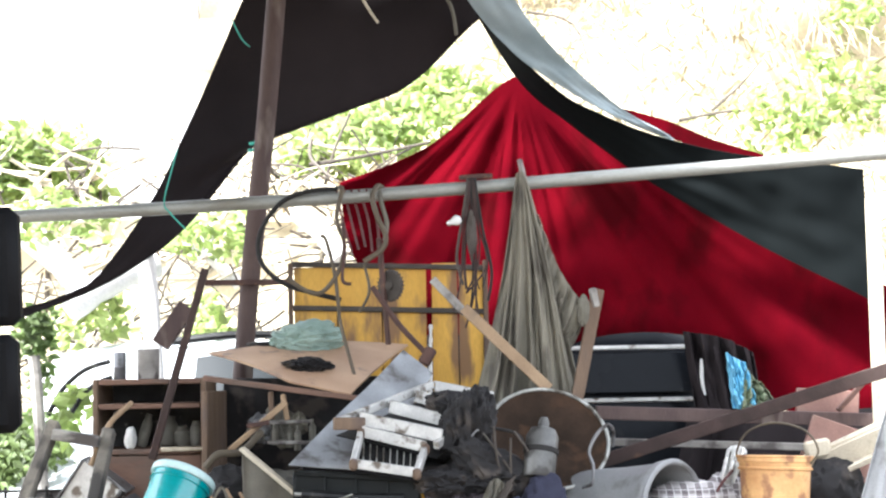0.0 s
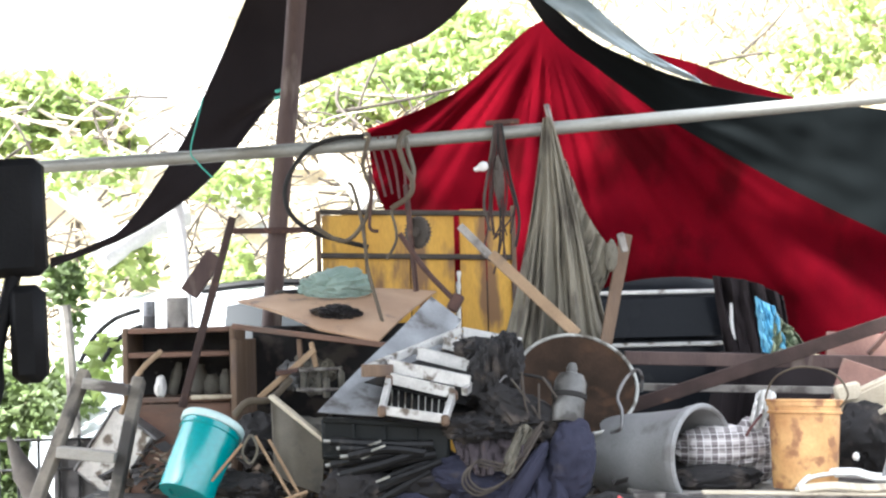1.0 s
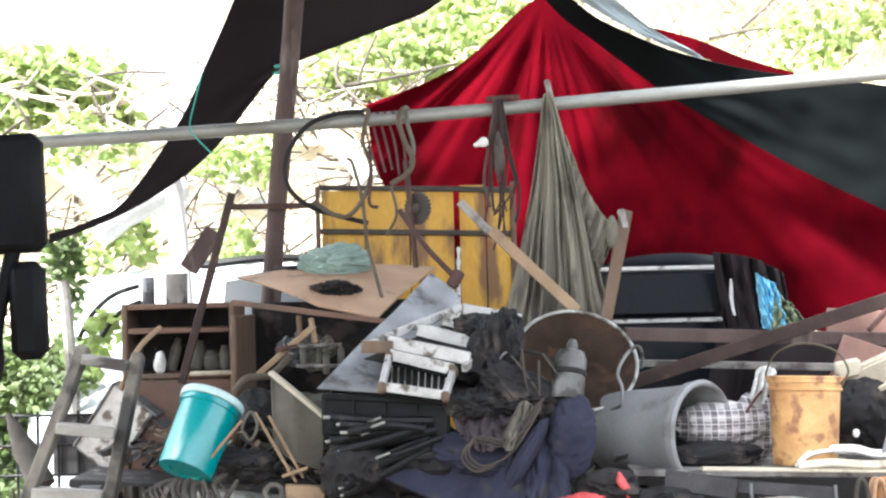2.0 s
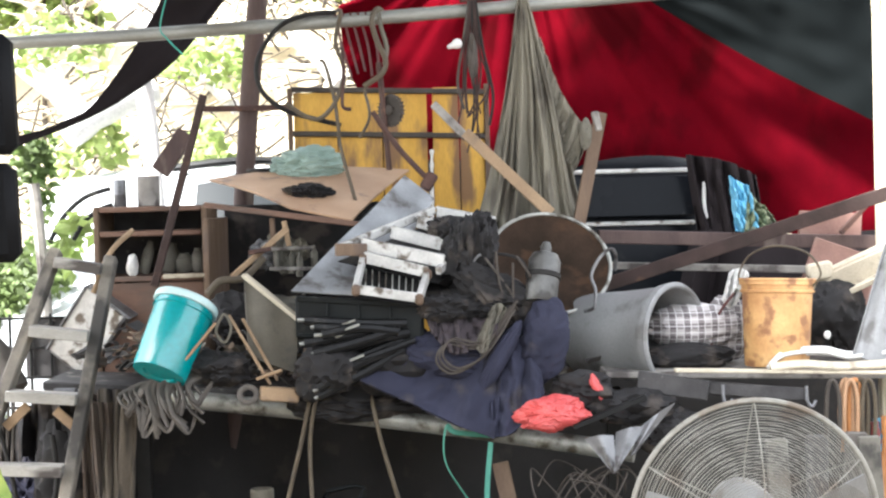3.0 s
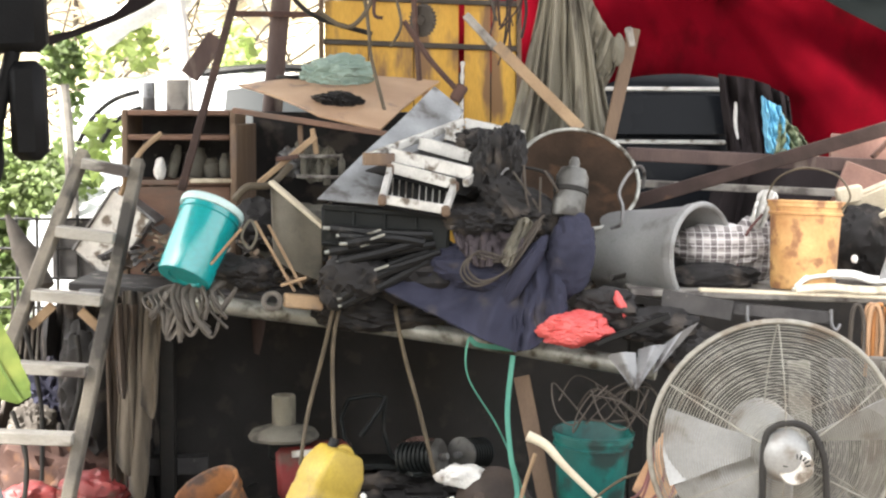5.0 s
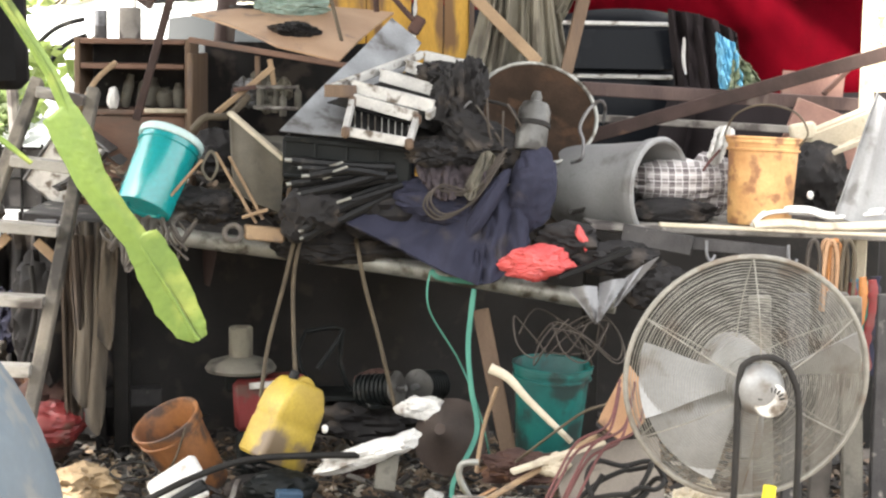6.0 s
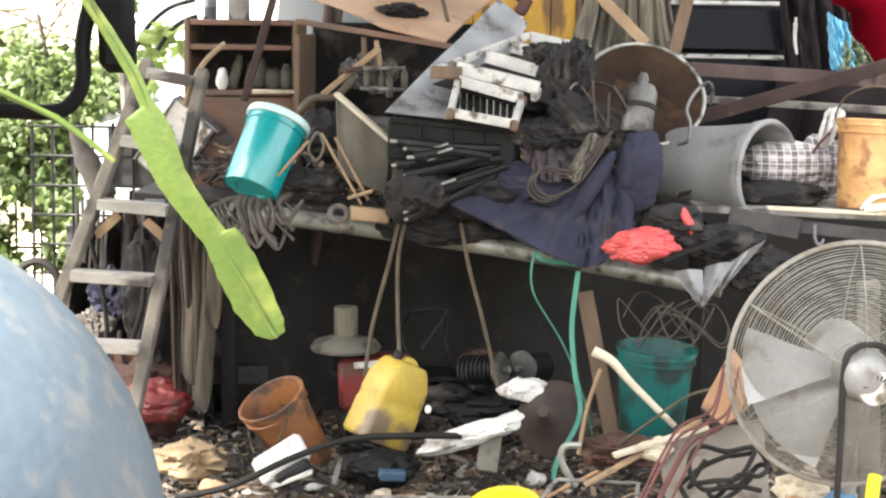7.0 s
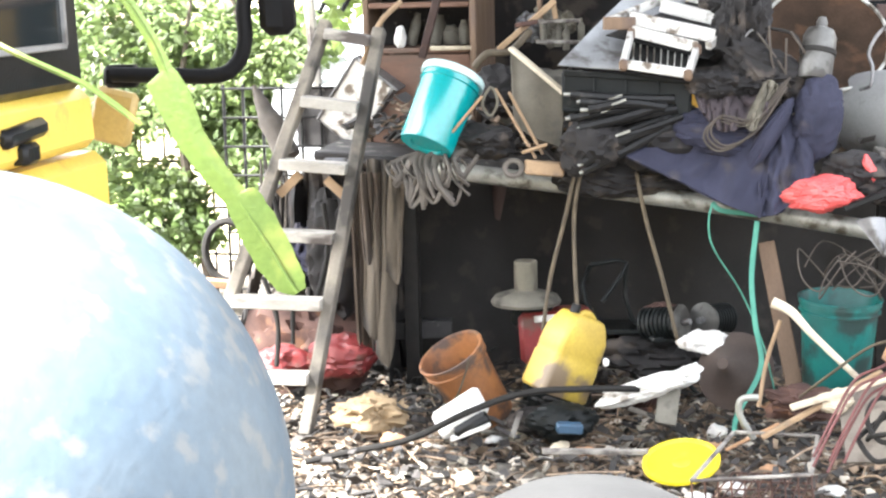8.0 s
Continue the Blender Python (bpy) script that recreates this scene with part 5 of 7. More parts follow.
plank("stick", (0.749, 6.720, 2.009), (0.637, 6.700, 1.503), 0.05, 0.03, WOOD, "dark split wooden stake beside the canvas", "stake", (0, 1, 0))
solo("splinter", box((0.733, 6.710, 1.975), (0.03, 0.025, 0.08), (0, -12, 0), 0.006), GREYWOOD, "splintered pale top of the stake", "stake")
plank("batten", (0.206, 6.660, 1.942), (0.536, 6.620, 1.614), 0.045, 0.018, PALEWOOD, "pale wooden batten slanting in front of the canvas", "batten", (0, 1, 0))
plank("batten", (0.085, 6.680, 2.058), (0.215, 6.660, 1.920), 0.032, 0.02, GREYWOOD, "grey notched batten end nailed to another", "batten", (0, 1, 0))

# ---- beams at the far side ----
plank("beam", (0.752, 6.950, 1.512), (2.044, 6.950, 1.455), 0.06, 0.055, POSTM, "long reddish brown wooden beam across the shelter", "beam", (0, 0, 1))
plank("rail", (0.788, 7.100, 1.387), (1.861, 6.730, 1.352), 0.03, 0.03, GREYWOOD, "pale grey rail behind the beam", "rail")
plank("angle_iron", (0.624, 6.750, 1.284), (1.918, 6.500, 1.688), 0.055, 0.012, DARKRUST, "long brown angle iron sloping over the heap", "iron", (0, 1, 0))
plank("frame_bar", (1.741, 6.900, 1.503), (1.867, 6.900, 1.634), 0.03, 0.02, RUST, "dark slanting bar of a broken frame", "bar")
solo("board", box((1.72, 6.993, 1.525), (0.26, 0.02, 0.13), (0, 4, 0)), PINKBOARD, "faded pink board behind the beams", "board")
solo("board", box((1.764, 6.900, 1.338), (0.34, 0.02, 0.2), (0, 20, 0)), PINKBOARD, "broken pinkish board among the clutter", "board")


def gutter():
    t = thing("gutter", (1.664, 6.500, 1.312), "cream plastic gutter length lying at a slant", "gutter")
    a, b = Vector((1.523, 6.600, 1.263)), Vector((1.853, 6.400, 1.434))
    part("channel", beam(a, b, 0.09, 0.02, (0, 1, 0)), CREAM, t)
    part("side", beam(a + Vector((0, -0.04, -0.045)), b + Vector((0, -0.04, -0.045)), 0.02, 0.08, (0, 1, 0)), CREAM, t)
    part("side", beam(a + Vector((0, 0.05, 0.045)), b + Vector((0, 0.05, 0.045)), 0.03, 0.08, (0, 1, 0)), CREAM, t)


gutter()
solo("block", box((1.570, 6.550, 1.365), (0.1, 0.05, 0.07), (0, -10, 0), 0.01), CREAM, "broken cream plastic block", "block")
solo("plastic_bag", loft([(1.288, 6.900, 1.750), (1.316, 6.900, 1.730), (1.367, 6.900, 1.706)], [(1.308, 6.880, 1.522), (1.348, 6.860, 1.517), (1.405, 6.880, 1.521)], 30, 24, 0.004, 0, 0.05, 4, 0.05, 5), BLUEBAG, "light blue plastic bag stuffed behind the beams", "bag")
solo("plastic_bag", loft([(1.372, 6.930, 1.693), (1.408, 6.930, 1.641), (1.447, 6.930, 1.613)], [(1.334, 6.870, 1.513), (1.395, 6.860, 1.512), (1.489, 6.880, 1.516)], 36, 24, 0.004, 0, 0.05, 5, 0.06, 6), M("dull_green_plastic", (0.17, 0.20, 0.11), (0.07, 0.085, 0.05), 0.5, scale=12, fine=120, bump=0.3, dirt=(0.25, 0.27, 0.22), amount=0.25), "dull green crumpled plastic bag behind the beams", "bag")

scrunch("rag", (1.211, 6.300, 1.384), (1.170, 6.280, 1.262), 0.035, 0.03, WHITEPL, "white rag tucked beside the bucket", "rag", 9)
solo("dark_sheet", loft([(1.286, 8.000, 1.869), (1.460, 7.950, 1.835), (1.608, 7.950, 1.762)], [(1.350, 8.000, 1.429), (1.516, 7.950, 1.429), (1.650, 7.950, 1.428)], 40, 16, 0.004, 0, 0.12, 9, 0.03, 4), BLACK_TARP, "black plastic sheet hanging beside the van", "sheet")
# Added backing that hides the lit bank and darkens the gap.
solo("dark_sheet", loft([(1.270, 7.750, 1.514), (1.703, 7.700, 1.486), (2.445, 7.750, 1.506)], [(0.9, 7.7, 0.01), (1.6, 7.65, 0.01), (2.6, 7.7, 0.01)], 40, 12, 0.004, 0, 0.12, 7, 0.03, 9), BLACK_TARP, "black backing sheet added to darken the gap behind the beams", "sheet")
rod("torn_strip", [(1.373, 8.000, 1.737), (1.368, 8.000, 1.644), (1.379, 8.000, 1.563)], 0.01, WHITEPL, "bright torn strip beside the van", "strip")

# right end: grey sheet, white frame
A = [(1.749, 6.200, 1.534), (1.796, 6.200, 1.492), (1.994, 6.300, 1.467)]
B = [(1.551, 6.000, 1.094), (1.663, 6.000, 1.053), (1.896, 6.100, 1.031)]
solo("sheet_panel", loft(A, B, 20, 20, 0.004, 0, 0.04, 4), GREYPL, "dull grey bent sheet leaning on the bench", "sheet")
solo("frame_post", box(Vector((1.851, 6.700, 1.862)) + Vector((0.01, 0, -0.6)), (0.05, 0.05, 2.2), bevel=0.006), CREAM, "pale upright post of the shelter", "post")

# ---- on the desk and shelf ----
lump("folded_cloth", (-0.441, 7.000, 1.836), (0.14, 0.09, 0.078), GREENBAG, "grey-green folded plastic bag on the desk", "bag", 3.3, 0.25, 0.6, 1.3, sub=5)
lump("glove", (-0.418, 6.720, 1.719), (0.095, 0.06, 0.032), DARKCLOTH, "crumpled black glove on the hardboard", "glove", 2.2, 0.6, 0.95, 2.4, sub=5)
lump("folded_cloth", (-0.610, 7.050, 1.815), (0.08, 0.05, 0.02), DARKCLOTH, "flat dark cloth under the bag", "cloth", 2.9, 0.5, 0.5)
for c, r, h, mt, lb in (((-1.199, 6.900, 1.680), 0.026, 0.115, SHEET, "small grey metal can on the shelf unit"), ((-1.083, 6.900, 1.682), 0.045, 0.125, GREYWOOD, "pale dusty can on the shelf unit")):
    solo("can", lathe([(r * 0.9, 0), (r, 0.004), (r, h * 0.45), (r * 1.03, h * 0.46), (r, h * 0.47), (r, h - 0.004), (r * 0.93, h), (r * 0.9, h - 0.008), (0, h - 0.008)], Matrix.Translation(c), 24), mt, lb, "can")
plank("angle_bar", (-0.810, 6.620, 2.112), (-1.017, 6.580, 1.370), 0.03, 0.022, DARKRUST, "rusty bar leaning against the shelf unit", "bar", (0, 1, 0))
plank("wood_block", (-0.928, 6.950, 1.982), (-1.042, 6.950, 1.822), 0.075, 0.05, POSTM, "split brown wood block leaning on the shelf", "wood", (0, 1, 0))
lump("boot", (-1.130, 6.750, 1.447), (0.025, 0.03, 0.045), WHITEPL, "small white boot-shaped thing in the shelf", "ornament", 5, 0.3, 0.1)
for x, r, g in ((338, 0.045, 1.25), (374, 0.04, 0.8), (396, 0.024, 1.0), (300, 0.022, 1.35)):
    c = Vector((-0.996, 6.900, 1.404)) + Vector(((x - 350) / 433, 0.01 * (x % 3), 0.005))
    solo("jar", lathe([(r * 0.8, 0), (r, 0.01), (r, 0.07 * g), (r * 0.6, 0.09 * g), (r * 0.6, 0.1 * g), (0, 0.1 * g)], Matrix.Translation(c) @ turn(0, 40 * (g - 1), 0), 18), DUSTPAN, "dusty jar in the open shelf", "jar", "shelf jars")
solo("brass_bracket", box((-0.919, 6.720, 1.403), (0.17, 0.02, 0.018), bevel=0.004), CREAM, "yellowish strip on the shelf edge", "strip")
rod("stick", [(-1.215, 6.38, 1.36), (-1.155, 6.43, 1.51), (-1.091, 6.550, 1.591)], 0.011, PALEWOOD, "pale bent stick behind the step ladder", "stick", 7, wob=0.2)
for z in (650, 682):
    plank("slat", (-0.569, 6.600, 1.504) if z == 650 else (-0.570, 6.600, 1.427), (-0.397, 6.600, 1.506) if z == 650 else (-0.399, 6.600, 1.423), 0.02, 0.014, GREYWOOD, "pale slat of a small crate under the desk", "slat")
for i in range(4):
    c = Vector((-0.550, 6.700, 1.463)) + Vector((0.045 * i + 0.012 * (i % 2), 0.03 * (i % 2), -0.012 * (i % 3)))
    solo("bottle", lathe([(0.012, -0.05), (0.014, -0.045), (0.014, 0.02), (0.005, 0.035), (0.005, 0.05), (0, 0.05)], Matrix.Translation(c), 12), DUSTPAN, "small dusty bottle in the crate", "bottle", "crate bottles")
plank("strut", (-0.639, 6.500, 1.494), (-0.552, 6.500, 1.507), 0.018, 0.018, RUST, "short dark crosspiece by the strut", "strut")
for px, mt, g in ((0, SHEET, 1.0), (1, DUSTPAN, 1.3), (2, CANVAS, 0.8)):
    lump("junk", Vector((-0.588, 6.750, 1.473)) + Vector((0.07 * px - 0.02, 0.02 * px, 0.01 * px)), (0.05 * g, 0.05, 0.055 * g), mt, "dusty grey odds and ends heaped in the desk", "junk", 61 + px, 0.5, 0.8, 2.6)
lump("junk", (-0.5, 6.85, 1.12), (0.3, 0.2, 0.2), DUSTPAN, "dusty grey-brown rags heaped in the desk", "rags", 31, 0.4, 0.5)
rod("chain", [(0.078, 7.484, 1.905), (0.074, 7.478, 1.75), (0.072, 7.470, 1.59)], 0.009, WHITEPL, "bright chain hanging between the boards", "chain", 6, 8, wob=0.6)

# ---- the heap on the bench ----
A = [(-0.435, 5.950, 1.369), (-0.287, 6.250, 1.526), (-0.169, 6.500, 1.640), (-0.037, 6.750, 1.781)]
B = [(-0.193, 5.980, 1.346), (-0.079, 6.300, 1.439), (0.015, 6.550, 1.584), (0.082, 6.750, 1.684)]
solo("metal_sheet", loft(A, B, 24, 14, 0.004, 0, 0.02, 3, 0.006, 3), M("galvanised_sheet", (0.34, 0.35, 0.355), (0.20, 0.205, 0.21), 0.36, 0.35, scale=7, fine=150, bump=0.15, dirt=(0.10, 0.09, 0.085), amount=0.3), "dull grey sheet metal bent over a crate", "sheet")


def crate(a, b, depth, h, mat, label):
    a, b = Vector(a), Vector(b)
    t = thing("crate", (a + b) / 2 - Vector((0, 0, h)), label, "crate")
    part("front", beam(a - Vector((0, 0, h / 2)), b - Vector((0, 0, h / 2)), h, 0.012, (0, -1, 0)), mat, t)
    for p in (a, b):
        part("side", box(p + Vector((0, depth / 2, -h / 2)), (0.012, depth, h)), mat, t)
    part("base", box((a + b) / 2 + Vector((0, depth / 2, -h + 0.01)), ((b - a).length, depth, 0.012), (0, 4, 0)), mat, t)
    part("rim", beam(a + Vector((0, -0.008, 0)), b + Vector((0, -0.008, 0)), 0.02, 0.02), mat, t)
    for k in (0.25, 0.5, 0.75):
        part("rib", beam(a.lerp(b, k) + Vector((0, -0.012, 0)), a.lerp(b, k) + Vector((0, -0.012, -h)), 0.01, 0.01), mat, t)


CRATE = M("dark_crate_plastic", (0.010, 0.012, 0.012), (0.007, 0.008, 0.008), 0.5, dirt=(0.035, 0.034, 0.031), amount=0.2)
CRATE.node_tree.nodes["Principled BSDF"].inputs["Specular IOR Level"].default_value = 0.15
crate((-0.423, 6.050, 1.338), (0.023, 6.000, 1.307), 0.35, 0.14, CRATE, "dark plastic crate under the sheet metal")


def aluminium_ladder():
    t = thing("folding_steps", (-0.075, 6.100, 1.343), "worn aluminium folding steps lying flat on the heap", "step ladder")
    l0, l1 = Vector((-0.272, 6.060, 1.511)), Vector((0.077, 6.500, 1.640))
    r0, r1 = Vector((0.084, 6.020, 1.425)), Vector((0.301, 6.480, 1.583))
    part("rail", beam(l0, l1, 0.022, 0.03), ALU, t)
    part("rail", beam(r0, r1, 0.022, 0.03), ALU, t)
    part("rail_end", beam(l0 + (l0 - l1) * 0.02, l0 + Vector((0.10, 0.03, -0.005)), 0.03, 0.045), WOOD, t, "brown worn rail end")
    for a, b in (((-0.188, 6.100, 1.530), (0.107, 6.060, 1.463)), ((-0.084, 6.240, 1.570), (0.139, 6.200, 1.511)), ((0.012, 6.370, 1.606), (0.197, 6.330, 1.551)), ((0.086, 6.500, 1.638), (0.309, 6.470, 1.591))):
        a, b = Vector(a), Vector(b)
        part("tread", beam(a + Vector((0, 0.02, 0.012)), b + Vector((0, 0.02, 0.012)), 0.05, 0.012), ALU, t, "pale scuffed tread")
        part("tread_lip", beam(a + Vector((0, -0.006, -0.006)), b + Vector((0, -0.006, -0.006)), 0.012, 0.048), ALU, t)
    c = [Vector(p) for p in ((-0.205, 5.920, 1.373), (0.016, 5.900, 1.337), (0.047, 6.040, 1.417), (-0.182, 6.070, 1.476))]
    for a, b in ((0, 1), (1, 2), (2, 3), (3, 0)):
        part("frame_bar", beam(c[a], c[b], 0.02, 0.034), ALU, t)
    # Added black plates give the gaps between treads and slats their shade.
    part("web", sheet(lambda u, v: l0.lerp(r0, u).lerp(l1.lerp(r1, u), v) - Vector((0, 0, 0.045)), 4, 4, 0.004), BLACKPL, t, "dark plate added as shade beneath the treads")
    part("slat_shade_plate", sheet(lambda u, v: c[0].lerp(c[1], u).lerp(c[3].lerp(c[2], u), v) - Vector((0, -0.01, 0.03)), 4, 4, 0.004), BLACKPL, t, "dark plate added as shade beneath the slats")
    part("step_face", beam(c[3] + Vector((0, -0.012, 0.004)), c[2] + Vector((0, -0.012, 0.004)), 0.012, 0.042), ALU, t)
    for k in range(9):
        a, b = c[0].lerp(c[1], 0.08 + 0.105 * k), c[3].lerp(c[2], 0.08 + 0.105 * k)
        part("slat", beam(a + Vector((0.015, 0, -0.014)), b + Vector((-0.01, 0, -0.024)), 0.005, 0.008), GALV, t, "dull narrow slat")
    for p in c:
        part("foot", box(p + Vector((0, -0.01, -0.004)), (0.03, 0.03, 0.04), bevel=0.008), WOOD, t, "brown plastic foot")


aluminium_ladder()
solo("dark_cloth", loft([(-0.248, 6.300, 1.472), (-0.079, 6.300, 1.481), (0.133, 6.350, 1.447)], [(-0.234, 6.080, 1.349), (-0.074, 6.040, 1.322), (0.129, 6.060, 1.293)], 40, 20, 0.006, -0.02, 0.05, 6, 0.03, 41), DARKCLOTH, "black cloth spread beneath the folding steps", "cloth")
jk = thing("black_jacket", (0.191, 6.000, 1.322), "oily black work jacket slumped over the heap", "jacket")
part("body", heap((0.198, 6.120, 1.479), (0.10, 0.11, 0.15), 12.3, 0.3, 1.7, 5, 0.55, (12, 14, 0)), DARKCLOTH, jk)
part("sleeve", heap((0.293, 6.030, 1.338), (0.075, 0.06, 0.15), 14.1, 0.3, 1.9, 4, 0.6, (0, -62, 0)), DARKCLOTH, jk)
part("hood", heap((0.165, 6.220, 1.556), (0.11, 0.08, 0.055), 15.7, 0.3, 2.0, 4, 0.6, (0, 18, 0)), DARKCLOTH, jk)
lump("oily_cloth", (0.253, 6.080, 1.286), (0.19, 0.10, 0.075), DARKCLOTH, "oily black cloth bunched below the pan", "cloth", 16.2, 0.4, 0.8, 2.4, sub=5)
lump("oily_rag", (0.100, 6.000, 1.295), (0.10, 0.07, 0.05), DARKCLOTH, "black oily rag tangled below the pan", "rag", 17.9, 0.4, 0.8, 2.4)
for i in range(4):
    rod("dark_wire", [Vector((0.249, 6.000, 1.447)) + Vector((0.13 * rnd.random(), -0.02 * rnd.random(), 0.05 * rnd.random())), Vector((0.329, 5.980, 1.346)) + Vector((rnd.uniform(-0.1, 0.1), 0, rnd.uniform(-0.05, 0.08))), Vector((0.390, 6.000, 1.305)) + Vector((rnd.uniform(-0.15, 0.06), 0, rnd.uniform(-0.06, 0.03)))], 0.004, DARKHOSE, "dark wire tangled in the oily cloth", "wire", 6, group="tangled wires")


def dish():
    c = Vector((0.512, 6.450, 1.426))
    m = Matrix.Translation(c) @ turn(52, 0, 6)
    t = thing("wok_lid", c, "brown rusty round pan with a pale rim", "pan")
    R = 0.235
    part("bowl", lathe([(0, -0.05), (0.1, -0.045), (0.18, -0.025), (R, 0.0), (R, 0.006), (0.18, -0.018), (0.1, -0.037), (0, -0.042)], m, 48), M("burnt_pan", (0.045, 0.028, 0.019), (0.020, 0.014, 0.010), 0.97, 0.0, scale=7, fine=120, bump=0.4, dirt=(0.05, 0.029, 0.018), amount=0.3), t)
    part("rim", tube([m @ Vector((R * math.cos(a), R * math.sin(a), 0.004)) for a in (2 * math.pi * i / 24 for i in range(24))], 0.0075, 8, 3, True), GALV, t, "pale metal rim")


dish()
bpy.data.materials["burnt_pan"].node_tree.nodes["Principled BSDF"].inputs["Specular IOR Level"].default_value = 0.08


PUMPMETAL = M("oily_grey_metal", (0.115, 0.112, 0.105), (0.06, 0.058, 0.054), 0.45, 0.3, scale=12, fine=120, bump=0.2, dirt=(0.03, 0.027, 0.024), amount=0.4, dscale=14)


def pump():
    a, b = Vector((0.444, 5.990, 1.305)), Vector((0.469, 6.040, 1.474))
    m = Matrix.Translation(a) @ (b - a).to_track_quat("Z", "Y").to_matrix().to_4x4()
    L = (b - a).length
    t = thing("pump_motor", a, "grey metal pump cylinder with a black band", "pump")
    part("body", lathe([(0.055, 0), (0.058, 0.01), (0.058, L * 0.85), (0.045, L), (0.03, L * 1.03), (0, L * 1.03)], m, 28), PUMPMETAL, t)
    part("band", lathe([(0.06, L * 0.5), (0.063, L * 0.51), (0.063, L * 0.6), (0.06, L * 0.61)], m, 28), RUBBER, t, "black rubber band")
    part("cap", lathe([(0.018, L), (0.02, L * 1.15), (0.012, L * 1.25), (0, L * 1.25)], m, 14), PUMPMETAL, t)


pump()
rod("pipe_handle", [(0.615, 6.150, 1.259), (0.647, 6.120, 1.276), (0.653, 6.120, 1.337), (0.639, 6.120, 1.389), (0.668, 6.120, 1.450), (0.709, 6.120, 1.485), (0.729, 6.120, 1.460), (0.734, 6.200, 1.406)], 0.0065, SHEET, "bent grey pipe handle sticking up", "pipe")
rod("cable_loop", [(0.219, 6.020, 1.355), (0.200, 6.020, 1.426), (0.230, 6.020, 1.476), (0.255, 6.040, 1.466)], 0.0045, SHEET, "pale bent tube in the heap", "tube")
rod("cable", [(0.272, 6.050, 1.485), (0.380, 6.000, 1.456), (0.400, 6.000, 1.355), (0.329, 6.000, 1.265), (0.248, 5.980, 1.206)], 0.006, RUBBER, "black cable curling over the bag", "cable")

# navy overalls
oc = thing("overalls", (0.118, 5.900, 0.865), "faded navy work overalls thrown over the heap", "clothes")
A = [(-0.003, 6.060, 1.202), (0.122, 6.050, 1.210), (0.247, 6.030, 1.194), (0.322, 6.000, 1.152)]
B = [(-0.242, 5.970, 1.065), (-0.048, 5.900, 0.981), (0.118, 5.870, 0.901), (0.263, 5.860, 0.845)]
part("leg", loft(A, B, 90, 60, 0.010, 0.0, 0.06, 4.5, 0.022, 11), NAVY, oc)
A = [(0.255, 5.950, 1.037), (0.330, 5.970, 1.144), (0.412, 5.990, 1.212)]
B = [(0.259, 5.855, 0.846), (0.343, 5.850, 0.874), (0.443, 5.870, 0.995)]
part("leg", loft(A, B, 60, 40, 0.010, 0.0, 0.05, 4.5, 0.02, 19), NAVY, oc)
part("sleeve", heap((0.455, 5.960, 1.174), (0.085, 0.06, 0.155), 14, 0.14, 1.2, 5, 0.28, (0, 8, 0)), NAVY, oc)
part("sleeve", heap((0.289, 5.930, 1.118), (0.035, 0.04, 0.15), 15, 0.14, 1.2, 4, 0.28, (0, 32, 0)), NAVY, oc)
part("body", heap((0.121, 6.000, 1.113), (0.17, 0.06, 0.07), 21, 0.2, 1.4, 5, 0.35, (0, 16, 0)), NAVY, oc)
solo("brown_shirt", loft([(0.002, 6.080, 1.278), (0.129, 6.080, 1.312), (0.311, 6.050, 1.292)], [(0.057, 5.930, 1.211), (0.146, 5.900, 1.137), (0.296, 5.920, 1.210)], 60, 30, 0.01, -0.03, 0.10, 7, 0.05, 16), M("mauve_cloth", (0.060, 0.045, 0.050), (0.035, 0.027, 0.030), 0.95, scale=7, fine=300, bump=0.4), "dark mauve shirt crumpled on the overalls", "shirt")
scrunch("rag", (0.297, 5.950, 1.298), (0.235, 5.900, 1.152), 0.025, 0.03, CANVAS, "grey-beige rag tangled in the cable", "rag", 17)
for k in range(3):
    d = Vector((0.012 * k, -0.006 * k, 0.01 * k))
    rod("wire_coil", [Vector(p) + d for p in ((0.326, 5.930, 1.269), (0.225, 5.900, 1.123), (0.125, 5.900, 1.070), (0.070, 5.900, 1.114), (0.106, 5.900, 1.173), (0.225, 5.900, 1.162), (0.337, 5.950, 1.298))], 0.004, DARKHOSE, "loop of brown cable on the overalls", "cable", 6, 8, group="cable loops")

# bundle of folded black poles
rnd = random.Random(21)
for i in range(14):
    a = Vector((-0.378, 5.980, 1.241)) + Vector((rnd.uniform(-0.03, 0.07), -0.02 * (i % 3), -0.021 * i + 0.02 + rnd.uniform(-0.01, 0.01)))
    b = Vector((-0.003, 6.000, 1.243)) + Vector((rnd.uniform(-0.08, 0.0), -0.01 * (i % 3), -0.007 * i + rnd.uniform(-0.015, 0.015)))
    t = thing("folded_pole", a, "black folded pole with a pale worn end", "pole", "folded poles")
    mid = a.lerp(b, 0.5) + Vector((0, -0.01, rnd.uniform(-0.012, 0.02)))
    part("shaft", tube([a, mid, b], rnd.uniform(0.011, 0.019), 8, 4), BLACKPL, t)
    part("tip", tube([a - (b - a).normalized() * rnd.uniform(0.012, 0.03), a + (b - a).normalized() * 0.012], 0.007, 8, 2), GALV, t, "pale worn tip")
    if i % 2 == 0:
        part("clip", tube([mid + Vector((-0.05, -0.018, -0.004)), mid + Vector((0.0, -0.02, 0.014))], 0.005, 6, 2), GALV, t, "small pale clip")
rnd = random.Random(22)
lump("black_bag", (-0.317, 6.000, 1.087), (0.12, 0.09, 0.09), DARKCLOTH, "black cloth sagging beneath the poles", "cloth", 18, 0.3, 0.5)
